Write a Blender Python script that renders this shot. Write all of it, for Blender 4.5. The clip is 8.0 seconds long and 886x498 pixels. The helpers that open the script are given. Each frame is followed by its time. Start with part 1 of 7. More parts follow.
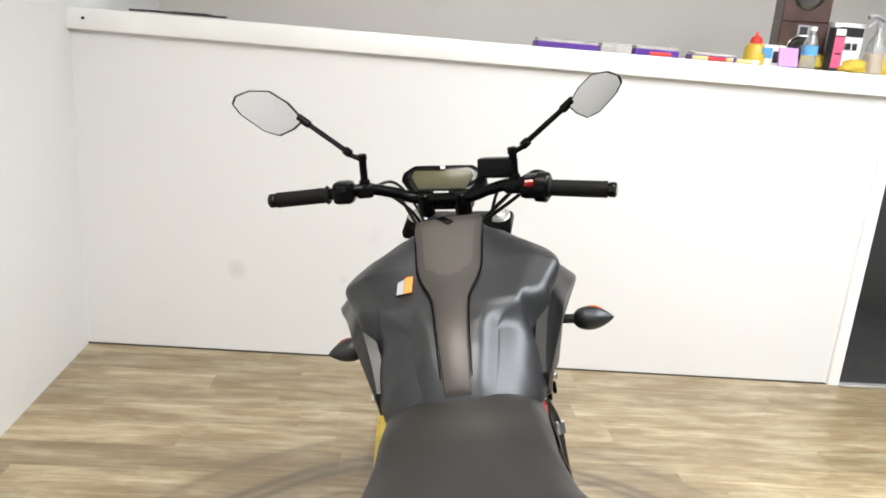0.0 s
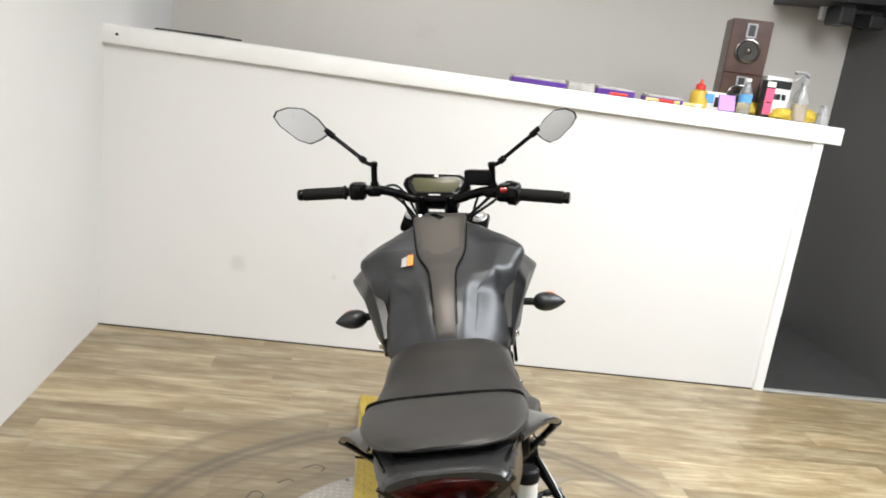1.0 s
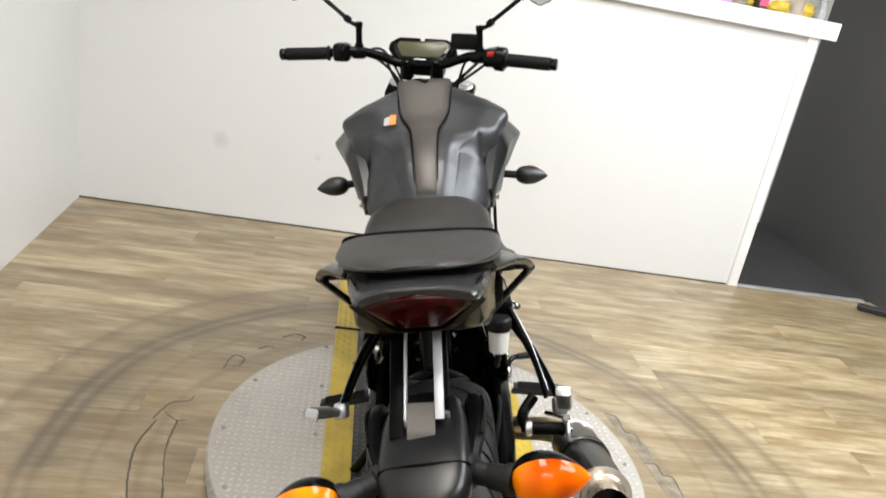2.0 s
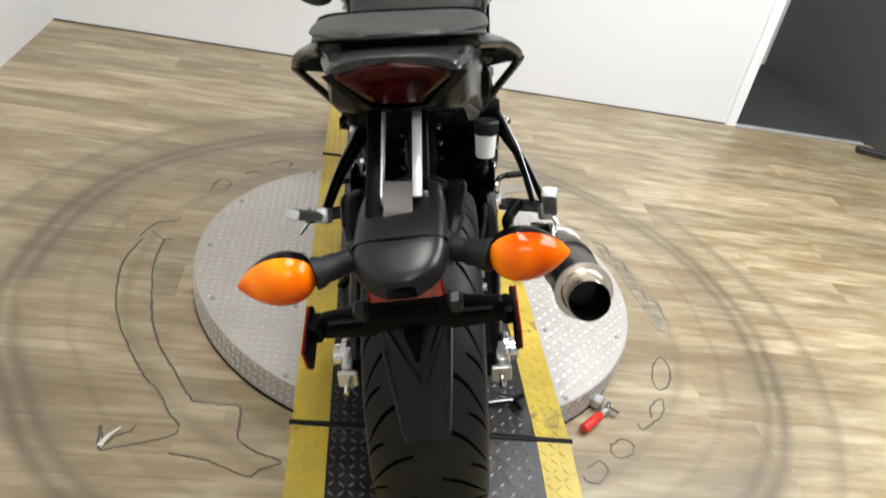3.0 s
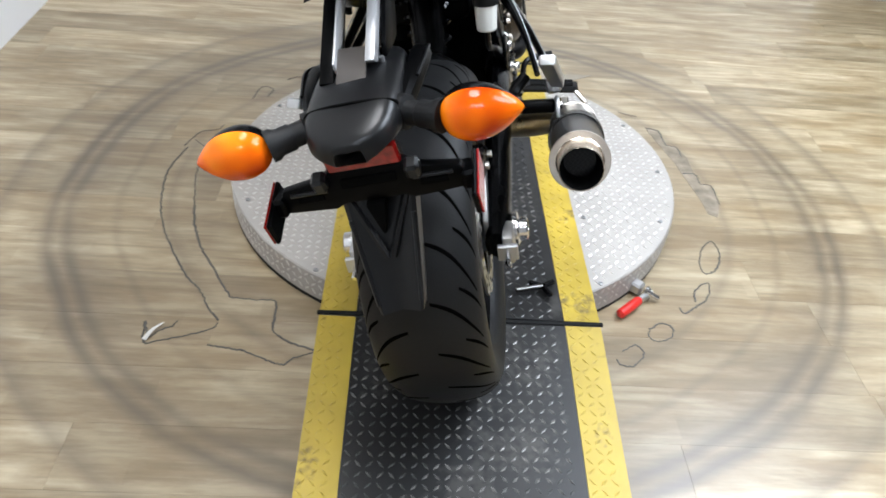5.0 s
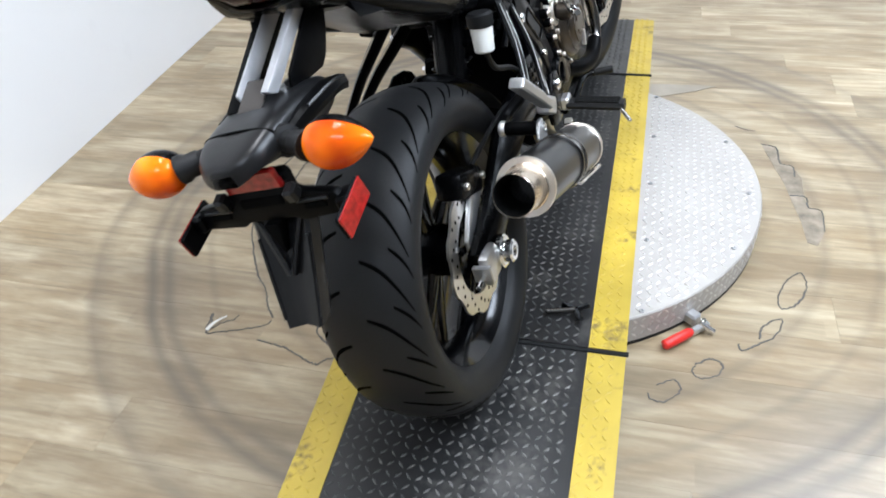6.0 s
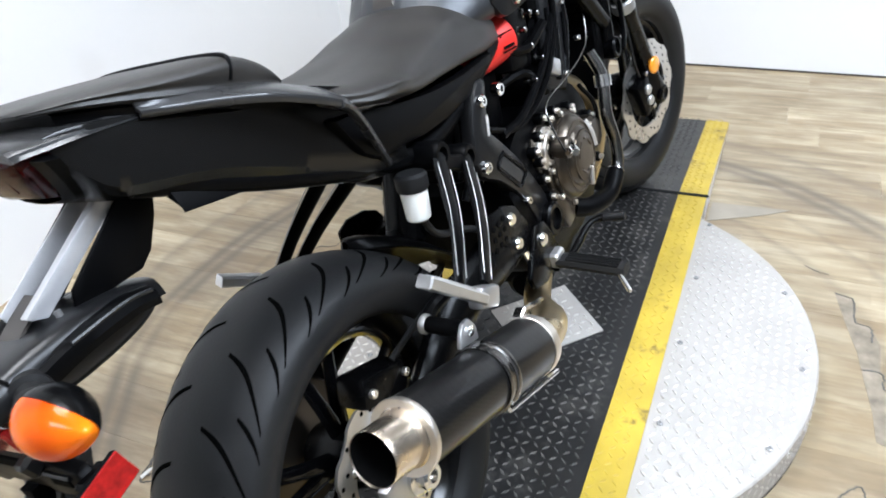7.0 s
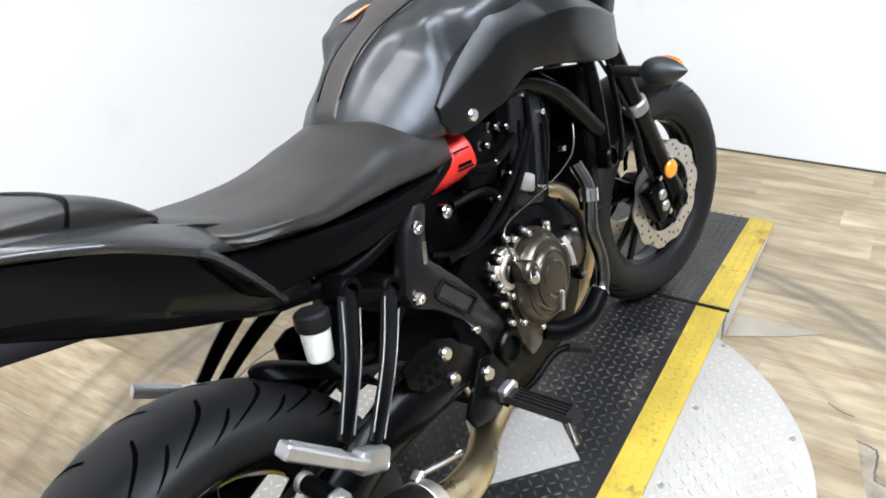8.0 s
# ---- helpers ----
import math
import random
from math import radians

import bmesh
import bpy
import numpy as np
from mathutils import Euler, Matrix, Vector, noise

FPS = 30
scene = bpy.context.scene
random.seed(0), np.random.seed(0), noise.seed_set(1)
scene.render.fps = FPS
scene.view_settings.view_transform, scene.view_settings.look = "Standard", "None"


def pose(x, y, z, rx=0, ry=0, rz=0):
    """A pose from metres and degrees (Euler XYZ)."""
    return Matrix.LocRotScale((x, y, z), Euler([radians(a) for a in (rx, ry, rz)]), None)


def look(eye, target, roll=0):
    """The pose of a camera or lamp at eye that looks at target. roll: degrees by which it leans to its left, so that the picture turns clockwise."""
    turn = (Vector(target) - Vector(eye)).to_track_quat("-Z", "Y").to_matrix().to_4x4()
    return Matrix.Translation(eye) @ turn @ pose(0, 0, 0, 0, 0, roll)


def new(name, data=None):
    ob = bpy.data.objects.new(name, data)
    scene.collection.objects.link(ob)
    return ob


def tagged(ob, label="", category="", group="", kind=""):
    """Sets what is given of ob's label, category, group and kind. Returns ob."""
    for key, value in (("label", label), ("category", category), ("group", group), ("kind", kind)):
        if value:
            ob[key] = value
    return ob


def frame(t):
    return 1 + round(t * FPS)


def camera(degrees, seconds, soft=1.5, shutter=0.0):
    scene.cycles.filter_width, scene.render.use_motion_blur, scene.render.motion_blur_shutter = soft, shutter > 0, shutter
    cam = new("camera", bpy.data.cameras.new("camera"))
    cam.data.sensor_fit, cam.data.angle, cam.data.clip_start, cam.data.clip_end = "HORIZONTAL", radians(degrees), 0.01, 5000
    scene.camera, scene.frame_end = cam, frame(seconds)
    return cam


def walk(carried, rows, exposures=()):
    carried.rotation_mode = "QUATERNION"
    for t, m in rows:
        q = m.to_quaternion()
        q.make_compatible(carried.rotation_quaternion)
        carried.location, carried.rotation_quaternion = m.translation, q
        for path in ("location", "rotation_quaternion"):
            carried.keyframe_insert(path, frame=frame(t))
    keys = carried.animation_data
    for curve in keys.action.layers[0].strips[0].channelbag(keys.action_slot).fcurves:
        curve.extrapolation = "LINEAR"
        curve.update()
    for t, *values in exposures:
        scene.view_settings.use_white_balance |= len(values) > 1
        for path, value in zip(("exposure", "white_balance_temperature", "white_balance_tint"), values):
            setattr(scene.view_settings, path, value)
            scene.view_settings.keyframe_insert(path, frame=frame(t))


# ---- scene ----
cam = camera(61.2, 8.0, soft=1.7, shutter=0.25)
PATH = [
    (0.0, (-0.275, -0.694, 1.46), (-0.151, 1.227, 0.917), 4.3),
    (0.5, (-0.324, -0.993, 1.479), (-0.18, 0.95, 1.024), 4.2),
    (1.0, (-0.361, -1.143, 1.487), (-0.154, 0.789, 1.013), 7.6),
    (1.2, (-0.36, -1.164, 1.475), (-0.113, 0.755, 0.967), 8.8),
    (2.3, (-0.327, -1.18, 1.362), (-0.046, 0.636, 0.574), 10.8),
    (2.5, (-0.322, -1.182, 1.347), (-0.024, 0.604, 0.498), 11.1),
    (3.0, (-0.296, -1.182, 1.284), (0.032, 0.493, 0.242), 12.2),
    (3.5, (-0.291, -1.19, 1.227), (0.008, 0.406, 0.06), 13.0),
    (4.0, (-0.272, -1.202, 1.184), (0.091, 0.299, -0.087), 13.9),
    (4.5, (-0.26, -1.214, 1.197), (0.16, 0.266, -0.081), 15.2),
    (4.7, (-0.232, -1.208, 1.217), (0.095, 0.325, -0.025), 10.8),
    (5.8, (0.231, -1.197, 1.281), (-0.185, 0.302, 0.024), -1.8),
    (6.0, (0.278, -1.156, 1.283), (-0.184, 0.333, 0.029), -4.9),
    (6.5, (0.353, -0.905, 1.296), (-0.201, 0.613, 0.116), -5.9),
    (7.0, (0.449, -0.711, 1.284), (-0.3, 0.756, 0.15), -6.6),
    (7.5, (0.571, -0.544, 1.33), (-0.394, 0.837, 0.252), -6.6),
    (8.0, (0.593, -0.453, 1.332), (-0.369, 0.966, 0.302), -5.5),
]
# seconds, stops, white balance: the clip's camera brightens and cools towards the end
EXPOSURES = [(0.0, 0.06, 6550, 10), (1.0, 0.0, 6550, 10), (2.5, -0.02, 6500, 10), (3.5, -0.06, 6250, 10), (4.5, -0.04, 6000, 10), (6.0, 0.16, 5700, 10), (7.0, 0.28, 5720, 10), (8.0, 0.32, 5880, 10)]
walk(cam, [(t, look(eye, target, roll)) for t, eye, target, roll in PATH], EXPOSURES)

# world: only a faint indoor ambience, the room is closed
world = bpy.data.worlds.new("world")
scene.world = world
world.use_nodes = True
world.node_tree.nodes["Background"].inputs[0].default_value = (0.9, 0.95, 1.0, 1)
world.node_tree.nodes["Background"].inputs[1].default_value = 0.1


def area_lamp(name, m, sx, sy, watts, colour=(1, 1, 1)):
    data = bpy.data.lights.new(name, "AREA")
    data.shape, data.size, data.size_y, data.energy, data.color = "RECTANGLE", sx, sy, watts, colour
    ob = new(name, data)
    ob.matrix_world = m
    return ob


# ---- materials ----
def node_mat(name):
    m = bpy.data.materials.new(name)
    m.use_nodes = True
    nt = m.node_tree
    return m, nt, nt.nodes["Principled BSDF"]


def add(nt, kind, **kw):
    n = nt.nodes.new(kind)
    for k, v in kw.items():
        if k in n.inputs:
            n.inputs[k].default_value = v
    return n


def mix_colour(nt, fac, a, b, mode="MIX"):
    n = nt.nodes.new("ShaderNodeMix")
    n.data_type, n.blend_type = "RGBA", mode
    for socket, v in ((n.inputs[0], fac), (n.inputs[6], a), (n.inputs[7], b)):
        if isinstance(v, bpy.types.NodeSocket):
            nt.links.new(v, socket)
        else:
            socket.default_value = v if not isinstance(v, tuple) else (*v[:3], 1)
    return n.outputs[2]


def ramp(nt, fac, stops):
    n = nt.nodes.new("ShaderNodeValToRGB")
    while len(n.color_ramp.elements) < len(stops):
        n.color_ramp.elements.new(0.5)
    for e, (p, v) in zip(n.color_ramp.elements, stops):
        e.position, e.color = p, (v, v, v, 1) if not isinstance(v, tuple) else (*v, 1)
    nt.links.new(fac, n.inputs[0])
    return n.outputs[0]


def math_node(nt, op, a, b=0.0, c=0.0):
    n = nt.nodes.new("ShaderNodeMath")
    n.operation = op
    for s, v in zip(n.inputs, (a, b, c)):
        if isinstance(v, bpy.types.NodeSocket):
            nt.links.new(v, s)
        else:
            s.default_value = v
    return n.outputs[0]


def surface(name, colour, rough=0.5, metal=0.0, vary=0.15, scale=6.0, grain=250.0, bump=0.05, coat=0.0, rough_vary=0.08, spec=0.5):
    """A plain material with two scales of tone and roughness variation and a fine relief."""
    m, nt, bs = node_mat(name)
    tc = nt.nodes.new("ShaderNodeTexCoord")
    big, fine = add(nt, "ShaderNodeTexNoise", Scale=scale, Detail=4.0), add(nt, "ShaderNodeTexNoise", Scale=grain, Detail=2.0)
    for n in (big, fine):
        nt.links.new(tc.outputs["Object"], n.inputs["Vector"])
    dark = tuple(c * (1 - vary) for c in colour)
    light = tuple(min(1, c * (1 + vary)) for c in colour)
    tone = mix_colour(nt, ramp(nt, big.outputs[0], [(0.3, 0.0), (0.7, 1.0)]), dark, light)
    tone = mix_colour(nt, 0.25, tone, mix_colour(nt, fine.outputs[0], dark, light))
    nt.links.new(tone, bs.inputs["Base Color"])
    r = math_node(nt, "MULTIPLY_ADD", big.outputs[0], 2 * rough_vary, rough - rough_vary)
    nt.links.new(r, bs.inputs["Roughness"])
    bs.inputs["Metallic"].default_value = metal
    bs.inputs["Coat Weight"].default_value = coat
    bs.inputs["Specular IOR Level"].default_value = spec
    if bump:
        b = add(nt, "ShaderNodeBump", Strength=bump, Distance=0.002)
        nt.links.new(fine.outputs[0], b.inputs["Height"])
        nt.links.new(b.outputs[0], bs.inputs["Normal"])
    return m


def floor_material():
    """Worn oak-look vinyl planks with grime rings rubbed in round the turntable."""
    m, nt, bs = node_mat("oak_plank")
    geo, info = nt.nodes.new("ShaderNodeNewGeometry"), nt.nodes.new("ShaderNodeObjectInfo")
    pos = geo.outputs["Position"]
    shift = nt.nodes.new("ShaderNodeVectorMath")
    shift.operation = "MULTIPLY_ADD"
    nt.links.new(info.outputs["Random"], shift.inputs[0])
    shift.inputs[1].default_value = (37.0, 11.0, 5.0)
    nt.links.new(pos, shift.inputs[2])
    stretch = add(nt, "ShaderNodeMapping")
    stretch.inputs["Scale"].default_value = (1.3, 8.0, 1.0)
    nt.links.new(shift.outputs[0], stretch.inputs["Vector"])
    grain = add(nt, "ShaderNodeTexNoise", Scale=2.2, Detail=7.0, Roughness=0.62, Distortion=0.6)
    nt.links.new(stretch.outputs[0], grain.inputs["Vector"])
    patch = add(nt, "ShaderNodeTexNoise", Scale=2.1, Detail=5.0, Roughness=0.6)
    soft_stretch = add(nt, "ShaderNodeMapping")
    soft_stretch.inputs["Scale"].default_value = (1.7, 6.5, 1.0)
    nt.links.new(shift.outputs[0], soft_stretch.inputs["Vector"])
    nt.links.new(soft_stretch.outputs[0], patch.inputs["Vector"])
    base = ramp(nt, grain.outputs[0], [(0.26, (0.222, 0.175, 0.110)), (0.42, (0.345, 0.287, 0.191)), (0.56, (0.432, 0.373, 0.264)), (0.78, (0.545, 0.486, 0.375))])
    base = mix_colour(nt, ramp(nt, patch.outputs[0], [(0.40, 0.0), (0.62, 0.85)]), base, (0.235, 0.172, 0.092))
    tint = ramp(nt, info.outputs["Random"], [(0.0, (0.78, 0.75, 0.69)), (0.5, (0.97, 0.94, 0.89)), (1.0, (1.10, 1.06, 0.98))])
    base = mix_colour(nt, 1.0, base, tint, "MULTIPLY")
    # short printed strips within each plank, and fine streaks along them
    strip = add(nt, "ShaderNodeTexBrick", Scale=1.0)
    strip.inputs["Color1"].default_value, strip.inputs["Color2"].default_value = (0.86, 0.84, 0.80, 1), (1.08, 1.07, 1.05, 1)
    strip.inputs["Mortar Size"].default_value = 0.0
    strip.inputs["Brick Width"].default_value, strip.inputs["Row Height"].default_value = 0.46, 0.0507
    strip.offset, strip.offset_frequency = 0.37, 2
    nt.links.new(pos, strip.inputs["Vector"])
    base = mix_colour(nt, 0.8, base, strip.outputs["Color"], "MULTIPLY")
    thin = add(nt, "ShaderNodeMapping")
    thin.inputs["Scale"].default_value = (2.2, 34.0, 1.0)
    nt.links.new(shift.outputs[0], thin.inputs["Vector"])
    streak = add(nt, "ShaderNodeTexNoise", Scale=2.0, Detail=5.0, Roughness=0.6)
    nt.links.new(thin.outputs[0], streak.inputs["Vector"])
    base = mix_colour(nt, 1.0, base, ramp(nt, streak.outputs[0], [(0.30, (0.76, 0.73, 0.68)), (0.50, (1.0, 1.0, 1.0)), (0.70, (1.12, 1.12, 1.12))]), "MULTIPLY")
    # rings of grime: distance from the turntable's centre, broken up by noise
    d = nt.nodes.new("ShaderNodeVectorMath")
    d.operation = "DISTANCE"
    nt.links.new(pos, d.inputs[0])
    d.inputs[1].default_value = (0.0, 0.635, 0.0)
    wob = add(nt, "ShaderNodeTexNoise", Scale=2.5, Detail=5.0)
    nt.links.new(pos, wob.inputs["Vector"])
    dist = math_node(nt, "MULTIPLY_ADD", wob.outputs[0], 0.06, d.outputs["Value"])
    rings = ramp(nt, math_node(nt, "DIVIDE", dist, 1.6), [
        (0.40, 0.20), (0.455, 0.34), (0.500, 0.30), (0.516, 0.55), (0.530, 0.20), (0.585, 0.20), (0.596, 0.48), (0.607, 0.20), (0.655, 0.46), (0.670, 0.92), (0.684, 0.50), (0.698, 0.95), (0.716, 0.28), (0.76, 0.14), (0.790, 0.55), (0.804, 0.10), (0.9, 0.0)])
    breakup = ramp(nt, wob.outputs[0], [(0.34, 0.62), (0.52, 1.0)])
    grime = math_node(nt, "MULTIPLY", rings, breakup)
    zone = ramp(nt, math_node(nt, "DIVIDE", dist, 1.6), [(0.38, 0.16), (0.56, 0.15), (0.70, 0.22), (0.82, 0.12), (0.95, 0.0)])
    patchy = ramp(nt, patch.outputs[0], [(0.3, 0.25), (0.62, 1.0)])
    base = mix_colour(nt, math_node(nt, "MULTIPLY", zone, patchy), base, (0.20, 0.145, 0.085))
    base = mix_colour(nt, math_node(nt, "MULTIPLY", grime, 0.95), base, (0.088, 0.067, 0.044))
    nt.links.new(base, bs.inputs["Base Color"])
    nt.links.new(ramp(nt, grain.outputs[0], [(0.3, 0.40), (0.7, 0.30)]), bs.inputs["Roughness"])
    bs.inputs["Specular IOR Level"].default_value = 0.85
    b = add(nt, "ShaderNodeBump", Strength=0.08, Distance=0.002)
    nt.links.new(grain.outputs[0], b.inputs["Height"])
    nt.links.new(b.outputs[0], bs.inputs["Normal"])
    return m


def wall_material(name, colour, smudges=()):
    """Painted plasterboard with faint roller texture, scuffs and a few smudges."""
    m, nt, bs = node_mat(name)
    geo = nt.nodes.new("ShaderNodeNewGeometry")
    cloud, fine, scuff = (add(nt, "ShaderNodeTexNoise", Scale=s, Detail=dt) for s, dt in ((0.9, 3.0), (160.0, 2.0), (3.3, 6.0)))
    for n in (cloud, fine, scuff):
        nt.links.new(geo.outputs["Position"], n.inputs["Vector"])
    tone = mix_colour(nt, cloud.outputs[0], tuple(c * 0.95 for c in colour), colour)
    mark = ramp(nt, scuff.outputs[0], [(0.0, 0.0), (0.68, 0.0), (0.76, 0.22)])
    tone = mix_colour(nt, mark, tone, tuple(c * 0.72 for c in colour))
    for place, size, depth in smudges:
        far = nt.nodes.new("ShaderNodeVectorMath")
        far.operation = "DISTANCE"
        nt.links.new(geo.outputs["Position"], far.inputs[0])
        far.inputs[1].default_value = place
        ragged = math_node(nt, "MULTIPLY_ADD", scuff.outputs[0], 0.16, math_node(nt, "SUBTRACT", far.outputs["Value"], 0.08))
        spot = ramp(nt, math_node(nt, "DIVIDE", ragged, size), [(0.0, depth), (0.5, depth * 0.6), (1.0, 0.0)])
        tone = mix_colour(nt, spot, tone, (0.30, 0.24, 0.20))
    nt.links.new(tone, bs.inputs["Base Color"])
    bs.inputs["Roughness"].default_value = 0.55
    b = add(nt, "ShaderNodeBump", Strength=0.06, Distance=0.002)
    nt.links.new(fine.outputs[0], b.inputs["Height"])
    nt.links.new(b.outputs[0], bs.inputs["Normal"])
    return m


def worn_paint(name, paint, under, rough, wear=0.62, metal=0.0, under_metal=0.6, spec=0.5, mottle=0.72):
    """Paint on tread plate, scuffed through in blotches, with grime in between."""
    m, nt, bs = node_mat(name)
    geo = nt.nodes.new("ShaderNodeNewGeometry")
    a, b2, c = (add(nt, "ShaderNodeTexNoise", Scale=s, Detail=dt) for s, dt in ((8.0, 6.0), (60.0, 5.0), (9.0, 5.0)))
    for n in (a, b2, c):
        nt.links.new(geo.outputs["Position"], n.inputs["Vector"])
    worn = math_node(nt, "MULTIPLY_ADD", b2.outputs[0], 0.35, math_node(nt, "MULTIPLY", a.outputs[0], 0.75))
    fac = ramp(nt, worn, [(wear, 0.0), (min(wear + 0.09, 1.0), 0.85)])
    tone = mix_colour(nt, ramp(nt, c.outputs[0], [(0.3, 0.0), (0.7, 1.0)]), tuple(v * mottle for v in paint), paint)
    nt.links.new(mix_colour(nt, fac, tone, under), bs.inputs["Base Color"])
    nt.links.new(math_node(nt, "MULTIPLY_ADD", b2.outputs[0], 0.3, rough - 0.15), bs.inputs["Roughness"])
    bs.inputs["Specular IOR Level"].default_value = spec
    nt.links.new(math_node(nt, "MULTIPLY_ADD", fac, under_metal - metal, metal), bs.inputs["Metallic"])
    return m


def carbon_material():
    """Dark twill weave under clear lacquer."""
    m, nt, bs = node_mat("carbon_weave")
    tc = nt.nodes.new("ShaderNodeTexCoord")
    ch = add(nt, "ShaderNodeTexChecker", Scale=260.0)
    ns = add(nt, "ShaderNodeTexNoise", Scale=9.0, Detail=3.0)
    nt.links.new(tc.outputs["Object"], ch.inputs["Vector"])
    nt.links.new(tc.outputs["Object"], ns.inputs["Vector"])
    tone = mix_colour(nt, ch.outputs["Fac"], (0.0015, 0.0015, 0.0017), (0.006, 0.0058, 0.0058))
    nt.links.new(mix_colour(nt, math_node(nt, "MULTIPLY", ns.outputs[0], 0.15), tone, (0.008, 0.008, 0.008)), bs.inputs["Base Color"])
    bs.inputs["Roughness"].default_value = 0.35
    bs.inputs["Specular IOR Level"].default_value = 0.12
    bs.inputs["Coat Weight"].default_value = 0.3
    bs.inputs["Coat Roughness"].default_value = 0.06
    return m


def clear_plastic(name, colour, rough=0.08, trans=0.85):
    m, nt, bs = node_mat(name)
    ns = add(nt, "ShaderNodeTexNoise", Scale=40.0, Detail=2.0)
    nt.links.new(mix_colour(nt, ns.outputs[0], colour, tuple(c * 0.85 for c in colour)), bs.inputs["Base Color"])
    bs.inputs["Transmission Weight"].default_value = trans
    bs.inputs["Roughness"].default_value = rough
    bs.inputs["IOR"].default_value = 1.45
    return m


def glow(name, colour, strength):
    m, nt, bs = node_mat(name)
    bs.inputs["Base Color"].default_value = (0.9, 0.9, 0.9, 1)
    bs.inputs["Emission Color"].default_value = (*colour, 1)
    bs.inputs["Emission Strength"].default_value = strength
    return m


FLOOR = floor_material()
SMUDGES = [((-0.98, 2.542, 0.396), 0.045, 0.22), ((-0.50, 2.533, 0.376), 0.045, 0.42), ((-1.62, 0.95, 0.50), 0.10, 0.10)]
WHITE_WALL = wall_material("white_wall_paint", (0.74, 0.736, 0.73), SMUDGES)
# grey chosen for the unseen south wall, to weaken its reflections and bounce
FAR_WALL = wall_material("mid_grey_wall_paint", (0.34, 0.335, 0.33))
# pale grey east wall: the passage's shade is put into this dark colour
SHADED_WALL = wall_material("shaded_grey_wall_paint", (0.085, 0.084, 0.083))
NORTH_WALL = wall_material("warm_off_white_wall_paint", (0.64, 0.61, 0.575))
CEILING = surface("ceiling_paint", (0.75, 0.75, 0.74), 0.8, bump=0.05)
WHITE_TRIM = surface("white_trim_paint", (0.82, 0.82, 0.81), 0.4, vary=0.04)
DARK_MAT = surface("dark_floor_mat", (0.030, 0.0295, 0.029), 0.9, vary=0.3)
JOINT = surface("floor_joint", (0.22, 0.175, 0.12), 0.8)
ALU_TREAD = worn_paint("aluminium_tread", (0.400, 0.376, 0.345), (0.215, 0.185, 0.155), 0.58, wear=0.72, metal=0.28, under_metal=0.3, mottle=0.90)
ALU_RIDGE = worn_paint("aluminium_tread_ridge", (0.58, 0.555, 0.52), (0.38, 0.355, 0.325), 0.38, wear=0.72, metal=0.7, under_metal=0.7, mottle=0.92)
BLACK_TREAD = worn_paint("black_painted_tread", (0.012, 0.0117, 0.0115), (0.050, 0.047, 0.043), 0.38, wear=0.60, under_metal=0.2, spec=0.42)
# ridges lighter than the lane: worn paint, with their glints put into the colour
BLACK_TREAD_TOP = worn_paint("black_tread_worn_glint_ridge", (0.034, 0.033, 0.032), (0.13, 0.124, 0.115), 0.36, wear=0.52, under_metal=0.5, spec=0.5)
YELLOW_TREAD = worn_paint("yellow_painted_tread", (0.50, 0.36, 0.035), (0.12, 0.085, 0.03), 0.45, wear=0.645, under_metal=0.1)
# black of the rubber joint strips, also of the shadow gap below the deck
SEAL_AND_GAP_BLACK = surface("black_seal_and_shadow_gap", (0.006, 0.006, 0.006), 0.7, spec=0.2)
THRESHOLD = surface("brushed_threshold_metal", (0.75, 0.75, 0.74), 0.35, metal=0.7)
TANK = surface("matte_grey_metallic_paint", (0.046, 0.0475, 0.051), 0.41, metal=0.75, vary=0.06, bump=0.02, grain=600.0, rough_vary=0.03, spec=0.7)
TANK_MID = surface("warm_grey_matte_panel", (0.100, 0.088, 0.078), 0.50, metal=0.55, vary=0.06, bump=0.02, grain=600.0, rough_vary=0.03, spec=0.4)
TANK_COVER = surface("dark_warm_grey_panel", (0.066, 0.059, 0.054), 0.46, metal=0.55, vary=0.06, bump=0.02, grain=600.0, rough_vary=0.03, spec=0.4)
GRAB_PAINT = surface("satin_dark_grey_paint", (0.040, 0.040, 0.041), 0.26, metal=0.5, vary=0.08, bump=0.03, grain=600.0, spec=0.5)
MATTE_BLACK = surface("black_textured_plastic", (0.0016, 0.0016, 0.0018), 0.36, vary=0.2, bump=0.08, grain=900.0, spec=0.06)
GREY_PLASTIC = surface("satin_grey_plastic", (0.006, 0.006, 0.0064), 0.32, vary=0.12, bump=0.06, grain=700.0, spec=0.28)
TAIL_PLASTIC = surface("semi_gloss_black_plastic", (0.0035, 0.0034, 0.0034), 0.24, vary=0.15, bump=0.05, grain=700.0, spec=0.32)
SATIN_BLACK = surface("satin_black_metal", (0.0015, 0.0015, 0.0017), 0.26, vary=0.2, bump=0.03, spec=0.12)
GLOSS_BLACK = surface("gloss_black_enamel", (0.0015, 0.0015, 0.0018), 0.14, vary=0.2, bump=0.0, spec=0.3)
SEAT = surface("black_seat_vinyl", (0.016, 0.0145, 0.0130), 0.42, vary=0.14, bump=0.2, grain=700.0, spec=0.46)
RUBBER = surface("tyre_rubber", (0.0095, 0.0094, 0.0096), 0.48, vary=0.2, bump=0.12, grain=300.0, spec=0.19)
GROOVE = surface("tyre_groove", (0.0008, 0.0008, 0.0008), 0.9, spec=0.02)
GRIP = surface("grip_rubber", (0.004, 0.004, 0.004), 0.6, bump=0.3, grain=500.0, spec=0.15)
